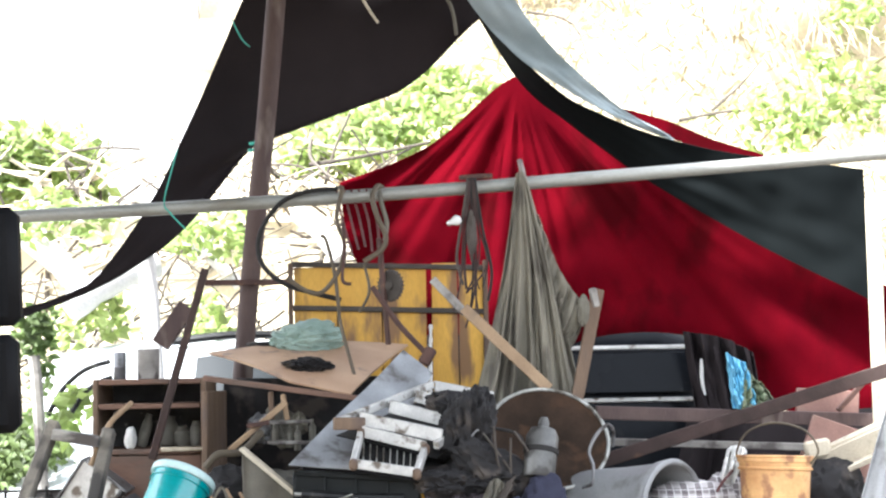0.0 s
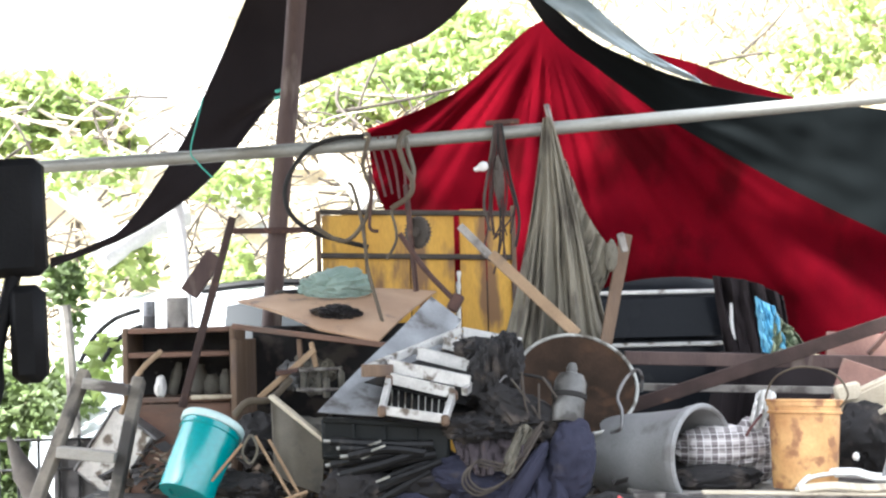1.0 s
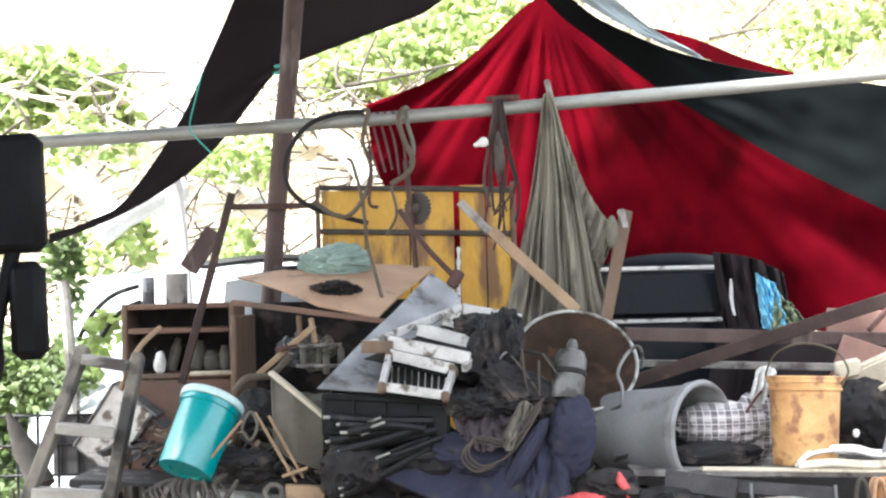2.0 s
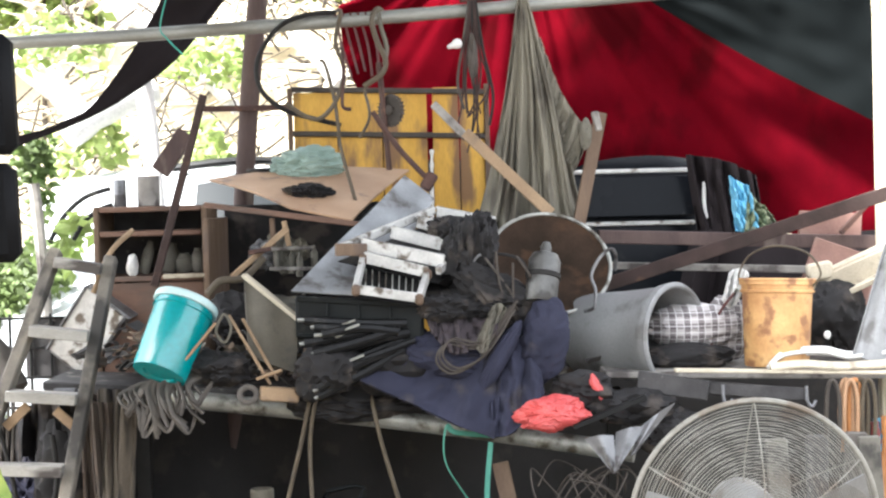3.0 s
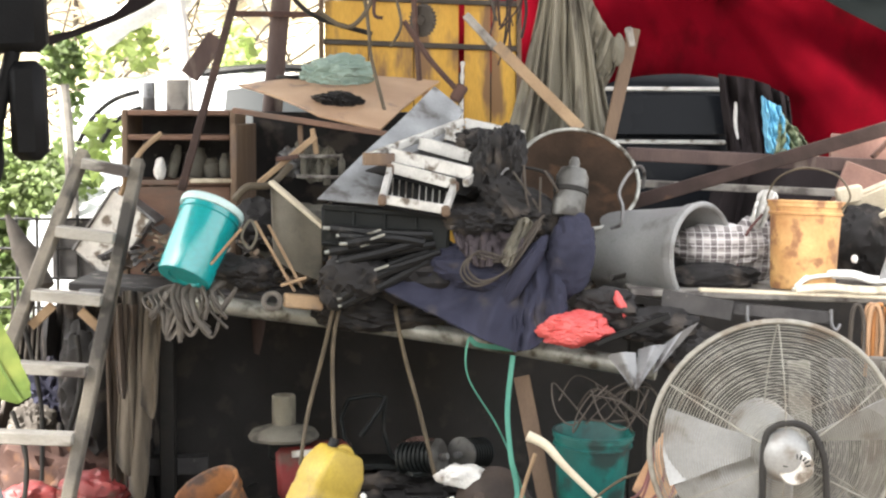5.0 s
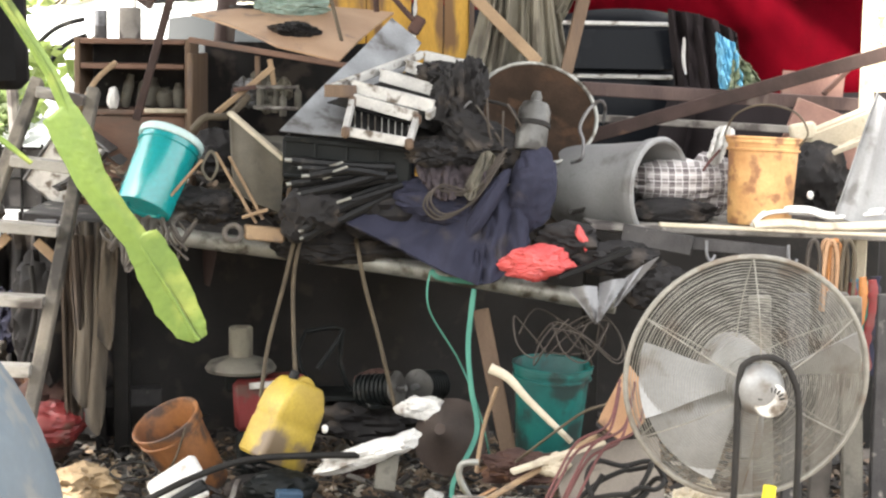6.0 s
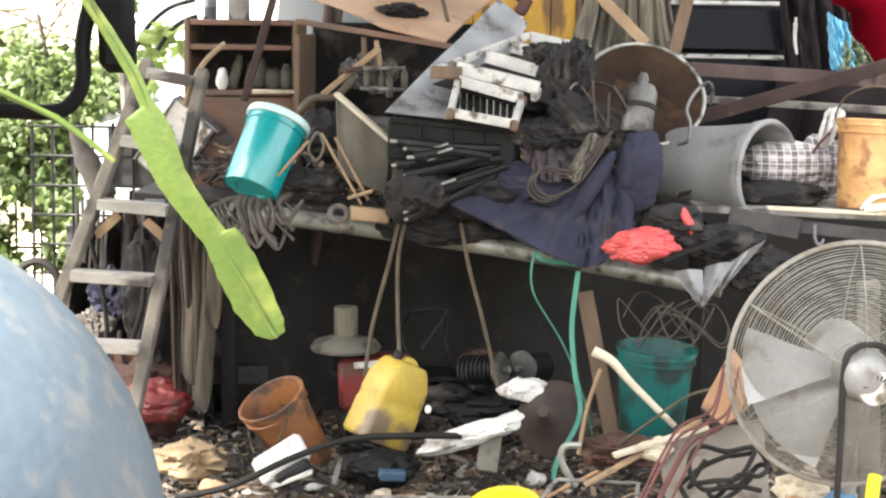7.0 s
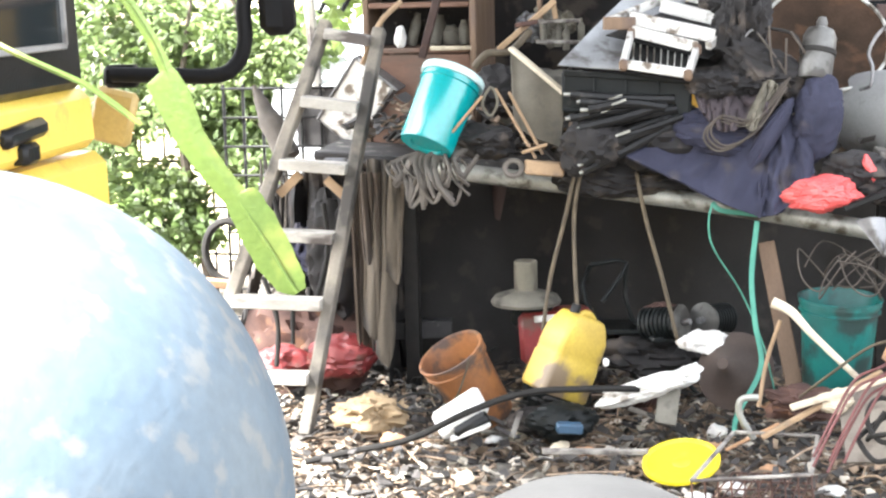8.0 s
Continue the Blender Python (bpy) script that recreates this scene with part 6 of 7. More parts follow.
lump("black_bag", (-0.078, 6.120, 1.095), (0.2, 0.14, 0.13), DARKCLOTH, "heap of oily black cloth on the bench", "cloth", 20, 0.3, 0.5)
lump("black_bag", (-0.204, 6.150, 0.948), (0.25, 0.12, 0.07), DARKCLOTH, "flat dark rags along the pipe", "rags", 23, 0.3, 0.5)

# flap, sticks, rope strips at the bench's left end
A = [(-0.637, 6.300, 1.415), (-0.540, 6.250, 1.350), (-0.432, 6.200, 1.253)]
B = [(-0.611, 6.150, 1.138), (-0.531, 6.120, 1.098), (-0.433, 6.100, 1.062)]
solo("board_flap", loft(A, B, 14, 12, 0.012, 0, 0.02, 3), M("dusty_fibreboard", (0.115, 0.10, 0.072), (0.065, 0.056, 0.042), 0.75, scale=5, fine=140, bump=0.3, dirt=(0.05, 0.045, 0.035), amount=0.3), "grey-brown board standing at a slant in the heap", "board")
plank("batten", (-0.635, 6.280, 1.418), (-0.427, 6.180, 1.254), 0.03, 0.016, CREAM, "pale worn batten along the board", "batten")
lump("dark_rag", (-0.685, 6.400, 1.247), (0.11, 0.1, 0.1), DARKCLOTH, "dark rags packed behind the bucket", "rags", 24, 0.3, 0.5)
rod("hose", [(-0.773, 6.300, 1.349), (-0.724, 6.300, 1.397), (-0.645, 6.350, 1.403), (-0.585, 6.500, 1.469)], 0.014, HOSE, "brown hose arching behind the bucket", "hose")
for a, b in (((-0.664, 6.020, 1.287), (-0.515, 5.950, 1.043)), ((-0.616, 6.030, 1.273), (-0.492, 5.970, 1.055)), ((-0.813, 5.950, 1.136), (-0.705, 5.980, 1.263))):
    plank("thin_stick", a, b, 0.012, 0.01, PALEWOOD, "thin pale wooden stick in the heap", "stick")
plank("thin_stick", (-0.563, 5.940, 1.065), (-0.473, 5.940, 1.094), 0.02, 0.012, PALEWOOD, "short pale cross stick", "stick")
rod("wire_ring", [(-0.677, 6.000, 1.292), (-0.708, 6.000, 1.232), (-0.679, 6.000, 1.191), (-0.654, 6.000, 1.241)], 0.005, CANVAS, "pale wire ring among the sticks", "wire", closed=True)
lump("dark_rag", (-0.696, 6.050, 1.096), (0.11, 0.08, 0.06), DARKCLOTH, "dark cloth strips beside the bucket", "rags", 25, 0.5, 0.6)
rnd = random.Random(8)
ROPEG = M("grey_cloth_strips", (0.12, 0.105, 0.09), (0.065, 0.057, 0.05), 0.9, scale=12, fine=250, bump=0.4)
for i in range(26):
    k = i / 25
    a = Vector((-0.698, 6.060, 1.072)) + Vector((rnd.uniform(-0.05, 0.03), rnd.uniform(-0.02, 0.05), rnd.uniform(-0.01, 0.03)))
    b = Vector((-0.795, 6.020, 1.044)).lerp(Vector((-1.029, 6.080, 1.013)), k) + Vector((0, rnd.uniform(-0.02, 0.02), rnd.uniform(0.0, 0.035)))
    d = 0.045 + 0.15 * math.sin(math.pi * min(1, 0.1 + 0.85 * k)) * rnd.uniform(0.35, 1.1)
    c = b + Vector((0.02 - 0.03 * k + rnd.uniform(-0.015, 0.015), -0.065, -d * 0.55))
    e = b + Vector((0.045 - 0.05 * k + rnd.uniform(-0.045, 0.045), -0.068, -d))
    g = e + Vector((0.03 + rnd.uniform(0, 0.03), 0.01, 0.05 + rnd.uniform(0, 0.04)))
    rod("cloth_strip", [a, b, c, e, g] if i % 3 == 0 else [a, b, c, e], rnd.uniform(0.009, 0.014), ROPEG, "grey-brown twisted cloth strip draped over the pipe", "strip", 8, 7, flat=0.5, wob=0.35, group="cloth strips")
SACK = M("brown_sackcloth", (0.105, 0.085, 0.062), (0.055, 0.045, 0.034), 0.95, scale=6, fine=250, bump=0.5, stretch=(1, 1, 0.25), dirt=(0.025, 0.021, 0.018), amount=0.35)
for k, (x0, x1, z) in enumerate(((0.0, 0.075, 0.62), (0.05, 0.115, 0.72), (0.10, 0.155, 0.40))):
    o = Vector((-1.190, 6.240, 0.995)) + Vector((0, -0.015 * k, 0))
    solo("sackcloth", loft([o + Vector((x0, 0.05, 0.01)), o + Vector(((x0 + x1) / 2, 0.03, 0.015)), o + Vector((x1, 0.05, 0))], [o + Vector((x0 - 0.02, -0.02, -z)), o + Vector(((x0 + x1) / 2, -0.03, -z - 0.05)), o + Vector((x1 - 0.015, -0.01, -z + 0.03))], 26, 40, 0.006, 0, 0.07, 2.2, 0.012, 50 + 3.7 * k), SACK, "brown sackcloth hanging from the bench end", "cloth")
# Added light blocker: keeps the space under the bench dark from the left.
solo("dark_cloth", loft([(-1.2, 6.5, 0.95), (-1.22, 6.8, 0.95), (-1.2, 7.2, 0.95)], [(-1.16, 6.5, 0.02), (-1.2, 6.8, 0.02), (-1.16, 7.2, 0.02)], 30, 10, 0.006, 0, 0.02, 6, 0.01, 55), DARKCLOTH, "black sheet added to block light at the bench end", "cloth")
solo("dark_cloth", loft([(-1.780, 7.150, 0.772), (-1.636, 7.100, 0.861), (-1.456, 7.050, 0.901), (-1.245, 7.000, 0.917)], [(-1.95, 7.05, 0.1), (-1.65, 7.0, 0.06), (-1.4, 6.95, 0.05), (-1.1, 6.9, 0.05)], 60, 26, 0.006, 0, 0.16, 9, 0.06, 57), DARKCLOTH, "dark clothes hung in folds behind the step ladder", "clothes")
lump("dark_rag", (-1.594, 6.900, 0.543), (0.10, 0.08, 0.12), NAVY, "dark blue rags heaped behind the step ladder", "rags", 58, 0.4, 0.8, 2.6)
lump("dark_rag", (-1.678, 6.850, 0.388), (0.09, 0.08, 0.10), ROPEG, "grey-brown rags heaped behind the step ladder", "rags", 59, 0.4, 0.8, 2.6)
solo("tape_roll", tube([Vector((-0.597, 5.970, 1.007)) + Vector((0.03 * math.cos(a), 0.012 * math.sin(a), 0.026 * math.sin(a))) for a in (i * 0.785 for i in range(8))], 0.01, 8, 4, True), ROPEG, "small roll of grey tape", "roll")
solo("wood_block", box((-0.490, 6.000, 1.003), (0.14, 0.06, 0.05), (0, 6, 10), 0.006), PALEWOOD, "light brown wood offcut on the bench edge", "wood")
lump("small_rag", (-0.377, 5.980, 1.029), (0.05, 0.04, 0.05), DARKCLOTH, "black rag on the pipe", "rag", 26, 0.4, 0.4)

# pan behind the step ladder
def pan():
    c = Vector((-1.301, 6.750, 1.179))
    t = thing("metal_tray", c, "scuffed pale grey metal tray standing askew", "tray")
    m = Matrix.Translation(c) @ turn(12, 38, -10)
    def pb(name, cc, ss, mt=SHEET):
        bm = box((0, 0, 0), ss, bevel=0.004)
        bmesh.ops.transform(bm, matrix=m @ Matrix.Translation(cc), verts=bm.verts[:])
        part(name, bm, mt, t)
    pb("face", (-0.02, -0.02, 0), (0.20, 0.01, 0.32), ALU)
    pb("side", (0.085, 0.05, 0), (0.012, 0.14, 0.33))
    pb("side", (-0.115, 0.0, 0), (0.012, 0.07, 0.33))
    pb("end", (0, 0.03, 0.165), (0.21, 0.1, 0.012))
    pb("end", (0, 0.03, -0.165), (0.21, 0.1, 0.012))


pan()
rod("closed_umbrella", [(-1.704, 6.600, 1.273), (-1.655, 6.600, 1.161), (-1.558, 6.550, 0.987)], 0.008, ROPEG, "grey folded net bag behind the ladder", "net", 14, 5, r2=0.06, wob=0.4)
solo("metal_tube", lathe([(0.02, 0), (0.022, 0.01), (0.022, 0.08), (0.016, 0.085), (0.016, 0.11), (0, 0.11)], Matrix.Translation((-1.332, 6.200, 1.001)) @ turn(0, 90, 0), 16), SHEET, "small grey metal tube end by the ladder", "tube")
for i in range(6):
    a = Vector((-1.620, 6.350, 0.991)) + Vector((0.02 * i, 0, 0.01))
    rod("cord", [a, a + Vector((0.005, -0.02, -0.08)), a + Vector((-0.01, -0.02, -0.2 - 0.02 * i))], 0.006, ROPEG, "grey cord hanging at the bench end", "cord", 6, group="hanging cords")

# ---- the right part of the bench ----
lump("plaid_bag", (1.026, 6.300, 1.184), (0.17, 0.11, 0.088), plaid_material(), "brown and white plaid cloth bag half inside the drum", "bag", 27, 0.22, 0.25, 1.5)
lump("plaid_bag", (1.184, 6.380, 1.170), (0.10, 0.1, 0.12), bpy.data.materials["plaid_cloth"], "plaid cloth bundle behind the bucket", "bag", 28, 0.22, 0.25, 1.5)
rod("cord", [(1.179, 6.240, 1.307), (1.116, 6.240, 1.223), (1.085, 6.240, 1.097)], 0.005, REDCABLE, "dark cord tied round the plaid bag", "cord")
lump("dark_bag", (0.995, 6.200, 1.080), (0.17, 0.08, 0.05), DARKCLOTH, "dark cloth under the plaid bag", "cloth", 29, 0.3, 0.3)
lump("dark_bag", (1.621, 6.500, 1.180), (0.12, 0.1, 0.14), DARKCLOTH, "dark bag behind the bucket", "bag", 30, 0.3, 0.4)
lump("rag", (1.487, 6.100, 1.154), (0.012, 0.012, 0.014), WHITEPL, "small scrap of white paper", "paper", 30, 0.3, 0.4)
solo("edge_board", beam((0.903, 5.920, 1.060), (1.801, 5.920, 1.028), 0.05, 0.012), CREAM, "pale edge board of the bench top", "board")
for a, b, h in (((0.777, 5.950, 1.024), (1.019, 5.900, 0.987), 0.07), ((1.024, 5.930, 0.994), (1.358, 5.900, 0.965), 0.045)):
    solo("apron", beam(a, b, h, 0.02, (0, -1, 0)), DARKWOOD, "grey wooden apron under the bench top", "apron")
for x in (1275, 1422):
    a = Vector((1.066, 5.880, 1.009)) if x == 1275 else Vector((1.357, 5.880, 0.997))
    rod("hook", [a, a + Vector((0, -0.01, -0.05)), a + Vector((0.015, -0.015, -0.07)), a + Vector((0.03, -0.01, -0.05))], 0.006, SHEET, "small metal hook under the bench top", "hook")
for k in range(4):
    d = Vector((0.012 * k, 0.02 * k, 0.012 * math.sin(k * 2.1)))
    rod("rope", [Vector(p) + d for p in ((1.234, 5.930, 1.059), (1.304, 5.980, 1.098), (1.440, 6.000, 1.105), (1.541, 6.000, 1.084), (1.729, 6.020, 1.101))], 0.0075, WHITEPL, "loose hank of white cord on the bench", "cord", 8, 8, flat=0.8, group="white cords")
for k in range(3):
    rod("rope", [Vector(p) + Vector((0, 0.01 * k, 0.006 * k)) for p in ((1.238, 5.900, 1.056), (1.357, 5.900, 1.065), (1.496, 5.900, 1.054), (1.729, 5.950, 1.057))], 0.008, CREAM, "loose hank of white cord on the bench", "cord", 8, 8, group="white cords")
for k, (mt, x0) in enumerate(((ORANGE, 1510), (CARD, 1500), (HOSE, 1520), (DARKHOSE, 1470), (CARD, 1495), (HOSE, 1530))):
    p = Vector((1.517, 5.900, 1.000)) + Vector(((x0 - 1500) / 480, -0.02 * (k % 2), 0))
    rod("hanging_cable", [p + Vector((-0.025, 0.01, -0.24)), p + Vector((-0.03, 0, -0.1)), p + Vector((-0.02, 0, 0.0)), p + Vector((0.004, 0, 0.004)), p + Vector((0.018, 0, -0.08)), p + Vector((0.008, 0.0, -0.27))], 0.008, mt, "coiled orange and pale cable hung under the bench", "cable", 8, 8, group="hanging cables")
for k, mt in enumerate((REDBOX, BLUEBAG, ORANGE, GREENTIE, REDBOX, NAVY)):
    p = Vector((1.603, 5.920, 0.860)) + Vector((0.018 * k, 0.02 * (k % 2), 0.01 * (k % 3)))
    rod("coloured_cloth", [p, p + Vector((0.006, 0, -0.1)), p + Vector((-0.012, 0, -0.22)), p + Vector((-0.005, 0, -0.3 - 0.03 * (k % 3)))], 0.016, mt, "bright coloured cloth strip hung under the bench", "cloth", 8, 8, flat=0.4, wob=0.5, group="coloured cloths")

# ---- red bag, black plastic, straps at the pipe ----
lump("red_bag", (0.462, 5.850, 0.928), (0.115, 0.07, 0.056), REDBAG, "crumpled bright red plastic bag on the pipe", "bag", 33.4, 0.55, 0.36, 2.1, (0, -6, 0), 5)
lump("red_scrap", (0.626, 5.880, 1.012), (0.016, 0.016, 0.045), REDBAG, "small twist of red plastic", "scrap", 35, 0.5, 0.4, 2.0, (0, -22, 0))
lump("dark_bag", (0.586, 5.950, 0.995), (0.11, 0.08, 0.065), DARKCLOTH, "black plastic scrunched above the red bag", "bag", 34, 0.45, 0.5)
lump("dark_bag", (0.747, 5.950, 0.933), (0.16, 0.1, 0.06), DARKCLOTH, "dark oily plastic over the bench edge", "plastic", 36, 0.4, 0.6)
lump("dark_bag", (0.877, 5.950, 0.842), (0.12, 0.09, 0.09), DARKCLOTH, "dark plastic hanging from the bench edge", "plastic", 37, 0.4, 0.6)
plank("dark_lath", (0.534, 5.800, 0.884), (0.788, 5.800, 0.984), 0.03, 0.02, BLACKPL, "black lath lying on the red bag", "lath")
for a, b, c in (((0.573, 5.800, 0.844), (0.669, 5.780, 0.856), (0.660, 5.740, 0.731)), ((0.680, 5.800, 0.863), (0.778, 5.800, 0.882), (0.662, 5.720, 0.742)), ((0.768, 5.800, 0.882), (0.893, 5.850, 0.954), (0.725, 5.760, 0.790))):
    solo("plastic_scrap", loft([a, Vector(a).lerp(Vector(b), 0.5) + Vector((0, -0.02, 0.01)), b], [c, Vector(c) + Vector((0.006, 0, 0)), Vector(c) + Vector((0.012, 0, 0.004))], 10, 10, 0.003, 0, 0.006, 3), SHEET, "grey stiff plastic scrap hanging over the pipe", "plastic")
for pts in ([(-0.335, 6.120, 0.996), (-0.357, 6.030, 0.997), (-0.386, 6.030, 0.844), (-0.384, 6.000, 0.644), (-0.372, 5.950, 0.479)], [(-0.346, 6.120, 1.004), (-0.381, 6.030, 0.983), (-0.419, 6.030, 0.823), (-0.474, 6.000, 0.601), (-0.497, 5.950, 0.424)], [(-0.167, 6.120, 0.985), (-0.158, 6.000, 0.951), (-0.130, 6.000, 0.814), (-0.075, 6.000, 0.611), (-0.015, 6.000, 0.365)]):
    rod("hanging_hose", pts, 0.0075, HOSE, "brown hose slung over the bench pipe", "hose", group="hanging hoses")
for pts in ([(0.259, 6.000, 0.835), (0.133, 5.930, 0.860), (0.098, 5.930, 0.879), (0.096, 5.930, 0.748), (0.202, 5.920, 0.570), (0.277, 5.900, 0.392), (0.323, 5.880, 0.203)], [(0.254, 5.930, 0.823), (0.236, 5.920, 0.631), (0.248, 5.900, 0.473), (0.269, 5.880, 0.314), (0.189, 5.800, 0.168), (0.175, 5.700, 0.128)]):
    rod("webbing_strap", pts, 0.009, MINT, "mint green webbing strap hanging from the pipe", "strap", 8, 8, flat=0.22, group="webbing straps")
plank("prop", (0.294, 6.150, 0.713), (0.396, 5.950, 0.199), 0.06, 0.03, WOOD, "brown wooden prop under the bench", "prop", (0, 1, 0))

# sacking hung under the left end
for k, (x0, x1, yb) in enumerate(((150, 190, 690), (196, 236, 600), (170, 240, 520))):
    a0, a1 = Vector((-1.231, 6.300, 0.959)), Vector((-1.075, 6.300, 0.960))
    u0, u1 = (x0 - 165) / 75, (x1 - 165) / 75
    p, q = a0.lerp(a1, u0) + Vector((0, -0.02 * k, 0)), a0.lerp(a1, u1) + Vector((0, -0.02 * k, 0))
    dz = Vector((0, -0.02, -(yb - 360) / 480))
    solo("sacking", loft([p, p.lerp(q, 0.5), q], [p + dz + Vector((0.02, 0, 0)), p.lerp(q, 0.6) + dz + Vector((0, 0, -0.04)), q + dz], 24, 16, 0.006, 0, 0.06, 9), BROWNCLOTH, "brown sacking hung under the bench end", "sacking", "sacking pieces")
for a, b in (((-1.565, 6.300, 0.877), (-1.481, 6.200, 0.307)), ((-1.378, 6.350, 0.832), (-1.404, 6.300, 0.466)), ((-1.614, 6.300, 0.549), (-1.549, 6.200, 0.217))):
    rod("thick_cable", [a, Vector(a).lerp(Vector(b), 0.5) + Vector((0.03, 0, 0)), b], 0.01, RUBBER, "black cord bundle hanging behind the ladder", "cord", wob=0.3)
lump("dark_bag", (-1.35, 6.5, 0.62), (0.13, 0.1, 0.26), DARKCLOTH, "black bags piled behind the ladder", "bag", 41, 0.3, 0.5)
lump("junk", (-1.5, 6.5, 0.2), (0.25, 0.15, 0.2), RUST, "rusty scrap piled behind the ladder", "scrap", 42, 0.5, 0.7)

# ---- under the bench ----
def lamp_hat():
    c = Vector((-0.597, 6.350, 0.454))
    t = thing("motor_cover", c, "pale round cover with a white stub on a dark block", "cover")
    part("brim", lathe([(0.0, 0.045), (0.04, 0.045), (0.12, 0.022), (0.135, 0.0), (0.13, -0.012), (0.12, -0.004), (0.0, 0.02)], Matrix.Translation(c), 36), DUSTPAN, t)
    part("stub", lathe([(0.045, 0.03), (0.045, 0.15), (0.04, 0.155), (0.036, 0.14), (0, 0.14)], Matrix.Translation(c), 24), CANVAS, t, "white cylinder stub")
    part("block", box(c + Vector((0.02, 0.05, -0.06)), (0.16, 0.14, 0.08), bevel=0.015), CRATE, t)


lamp_hat()
t = thing("toolbox", (-0.482, 6.380, 0.028), "red plastic toolbox with a pale strip", "toolbox")
part("box", box((-0.482, 6.380, 0.318), (0.28, 0.16, 0.2), (0, -3, 0), 0.02), REDBOX, t)
part("foot", box((-0.482, 6.380, 0.118), (0.26, 0.15, 0.18), (0, 0, 0), 0.02), CRATE, t, "black lower half")
part("strip", box((-0.462, 6.290, 0.403), (0.2, 0.012, 0.025), (0, -6, 0), 0.003), WHITEPL, t, "pale strip")


def frame_machine():
    t = thing("trolley_frame", (-0.05, 6.5, 0), "black metal trolley frame under the bench", "trolley")
    for p in ([(-0.355, 6.400, 0.583), (-0.215, 6.400, 0.593), (-0.307, 6.350, 0.451)], [(-0.357, 6.500, 0.568), (-0.373, 6.400, 0.440), (-0.122, 6.400, 0.058)], [(-0.215, 6.400, 0.593), (-0.198, 6.400, 0.379), (0.078, 6.400, 0.058)]):
        part("tube", tube(p, 0.009, 8, 3), CRATE, t)
    part("plate", box((-0.241, 6.400, 0.344), (0.2, 0.2, 0.02)), CRATE, t)


frame_machine()
lump("engine_part", (-0.080, 6.350, 0.391), (0.09, 0.07, 0.06), RUST, "rusty engine part under the bench", "engine part", 43, 0.3, 0.4)
lump("engine_part", (-0.107, 6.400, 0.248), (0.2, 0.15, 0.09), DARKCLOTH, "dark greasy parts heaped under the bench", "engine part", 44, 0.5, 0.7)


def jerrycan():
    c = Vector((-0.400, 5.900, 0.355))
    m = Matrix.Translation(c) @ turn(-10, 22, 0) @ turn(0, 0, 40) @ Matrix.Diagonal((0.76, 0.74, 0.95, 1))
    t = thing("jerrycan", c - Vector((0, 0, 0.17)), "dirty yellow plastic jerrycan lying on the rubbish", "jerrycan")

    def loc(bm):
        bmesh.ops.transform(bm, matrix=m, verts=bm.verts[:])
        return bm
    bm = bmesh.new()
    rows = []
    for z, kx, ky in ((-0.165, 0.93, 0.93), (-0.155, 1.0, 1.0), (-0.03, 0.97, 0.98), (-0.024, 0.94, 0.95), (0.0, 0.935, 0.94), (0.006, 0.96, 0.96), (0.075, 0.92, 0.92), (0.125, 0.72, 0.80), (0.145, 0.62, 0.70), (0.15, 0.5, 0.6)):
        ring = []
        for j in range(32):
            a = 2 * math.pi * (j % 8 + 0.5) / 32 + math.pi / 2 * (j // 8)
            sx, sy = ((1, 1), (-1, 1), (-1, -1), (1, -1))[j // 8]
            ring.append(bm.verts.new((kx * (sx * 0.115 + 0.028 * math.cos(a)), ky * (sy * 0.072 + 0.028 * math.sin(a)), z)))
        rows.append(ring)
    for a, b in zip(rows, rows[1:]):
        for j in range(32):
            bm.faces.new((a[j], a[(j + 1) % 32], b[(j + 1) % 32], b[j]))
    bm.faces.new(rows[0][::-1])
    bm.faces.new(rows[-1])
    part("body", loc(bm), YELLOWCAN, t)
    part("handle", loc(tube([(-0.02, 0, 0.135), (-0.01, 0, 0.155), (0.035, 0, 0.158), (0.07, 0, 0.14), (0.08, 0, 0.11)], 0.014, 8, 6)), YELLOWCAN, t)
    part("cap", loc(lathe([(0.022, 0.14), (0.024, 0.175), (0.02, 0.18), (0, 0.18)], pose(-0.065, 0, 0), 16)), BLACKPL, t, "dark screw cap")


jerrycan()
lump("white_tag", (-0.265, 5.800, 0.344), (0.012, 0.01, 0.016), WHITEPL, "white tag on the jerrycan's cord", "tag", 45, 0.1, 0.1, sub=2)
lump("white_sack", (-0.123, 5.750, 0.267), (0.165, 0.06, 0.042), WHITEPL, "rolled white plastic sack on the rubbish", "sack", 46, 0.65, 0.52, 2.1, (0, -16, 0))
lump("white_sack", (0.004, 5.800, 0.303), (0.06, 0.05, 0.03), WHITEPL, "torn end of a white plastic sack", "sack", 47.5, 0.6, 0.4, 2.0, (0, -30, 0))
lump("white_bag", (0.079, 6.000, 0.376), (0.085, 0.05, 0.045), WHITEPL, "crumpled white plastic bag under the bench", "bag", 47, 0.6, 0.55, 2.4)
solo("funnel", lathe([(0.02, 0.16), (0.03, 0.12), (0.13, 0.0), (0.14, -0.005), (0.125, 0.0), (0.02, 0.11), (0, 0.11)], Matrix.Translation((0.182, 5.950, 0.285)) @ turn(62, -38, 0), 32), M("brown_felt", (0.06, 0.042, 0.034), (0.035, 0.026, 0.022), 0.85), "dark wide funnel lying on its side", "funnel")
t = thing("plastic_case", (-0.749, 5.600, 0.144), "white plastic case lying open on the rubbish", "case")
part("shell", box((-0.760, 5.650, 0.194), (0.19, 0.12, 0.05), (35, -32, 10), 0.015), WHITEPL, t)
part("recess", box((-0.709, 5.580, 0.166), (0.13, 0.05, 0.05), (25, -30, 10), 0.01), BLACKPL, t, "dark open recess")
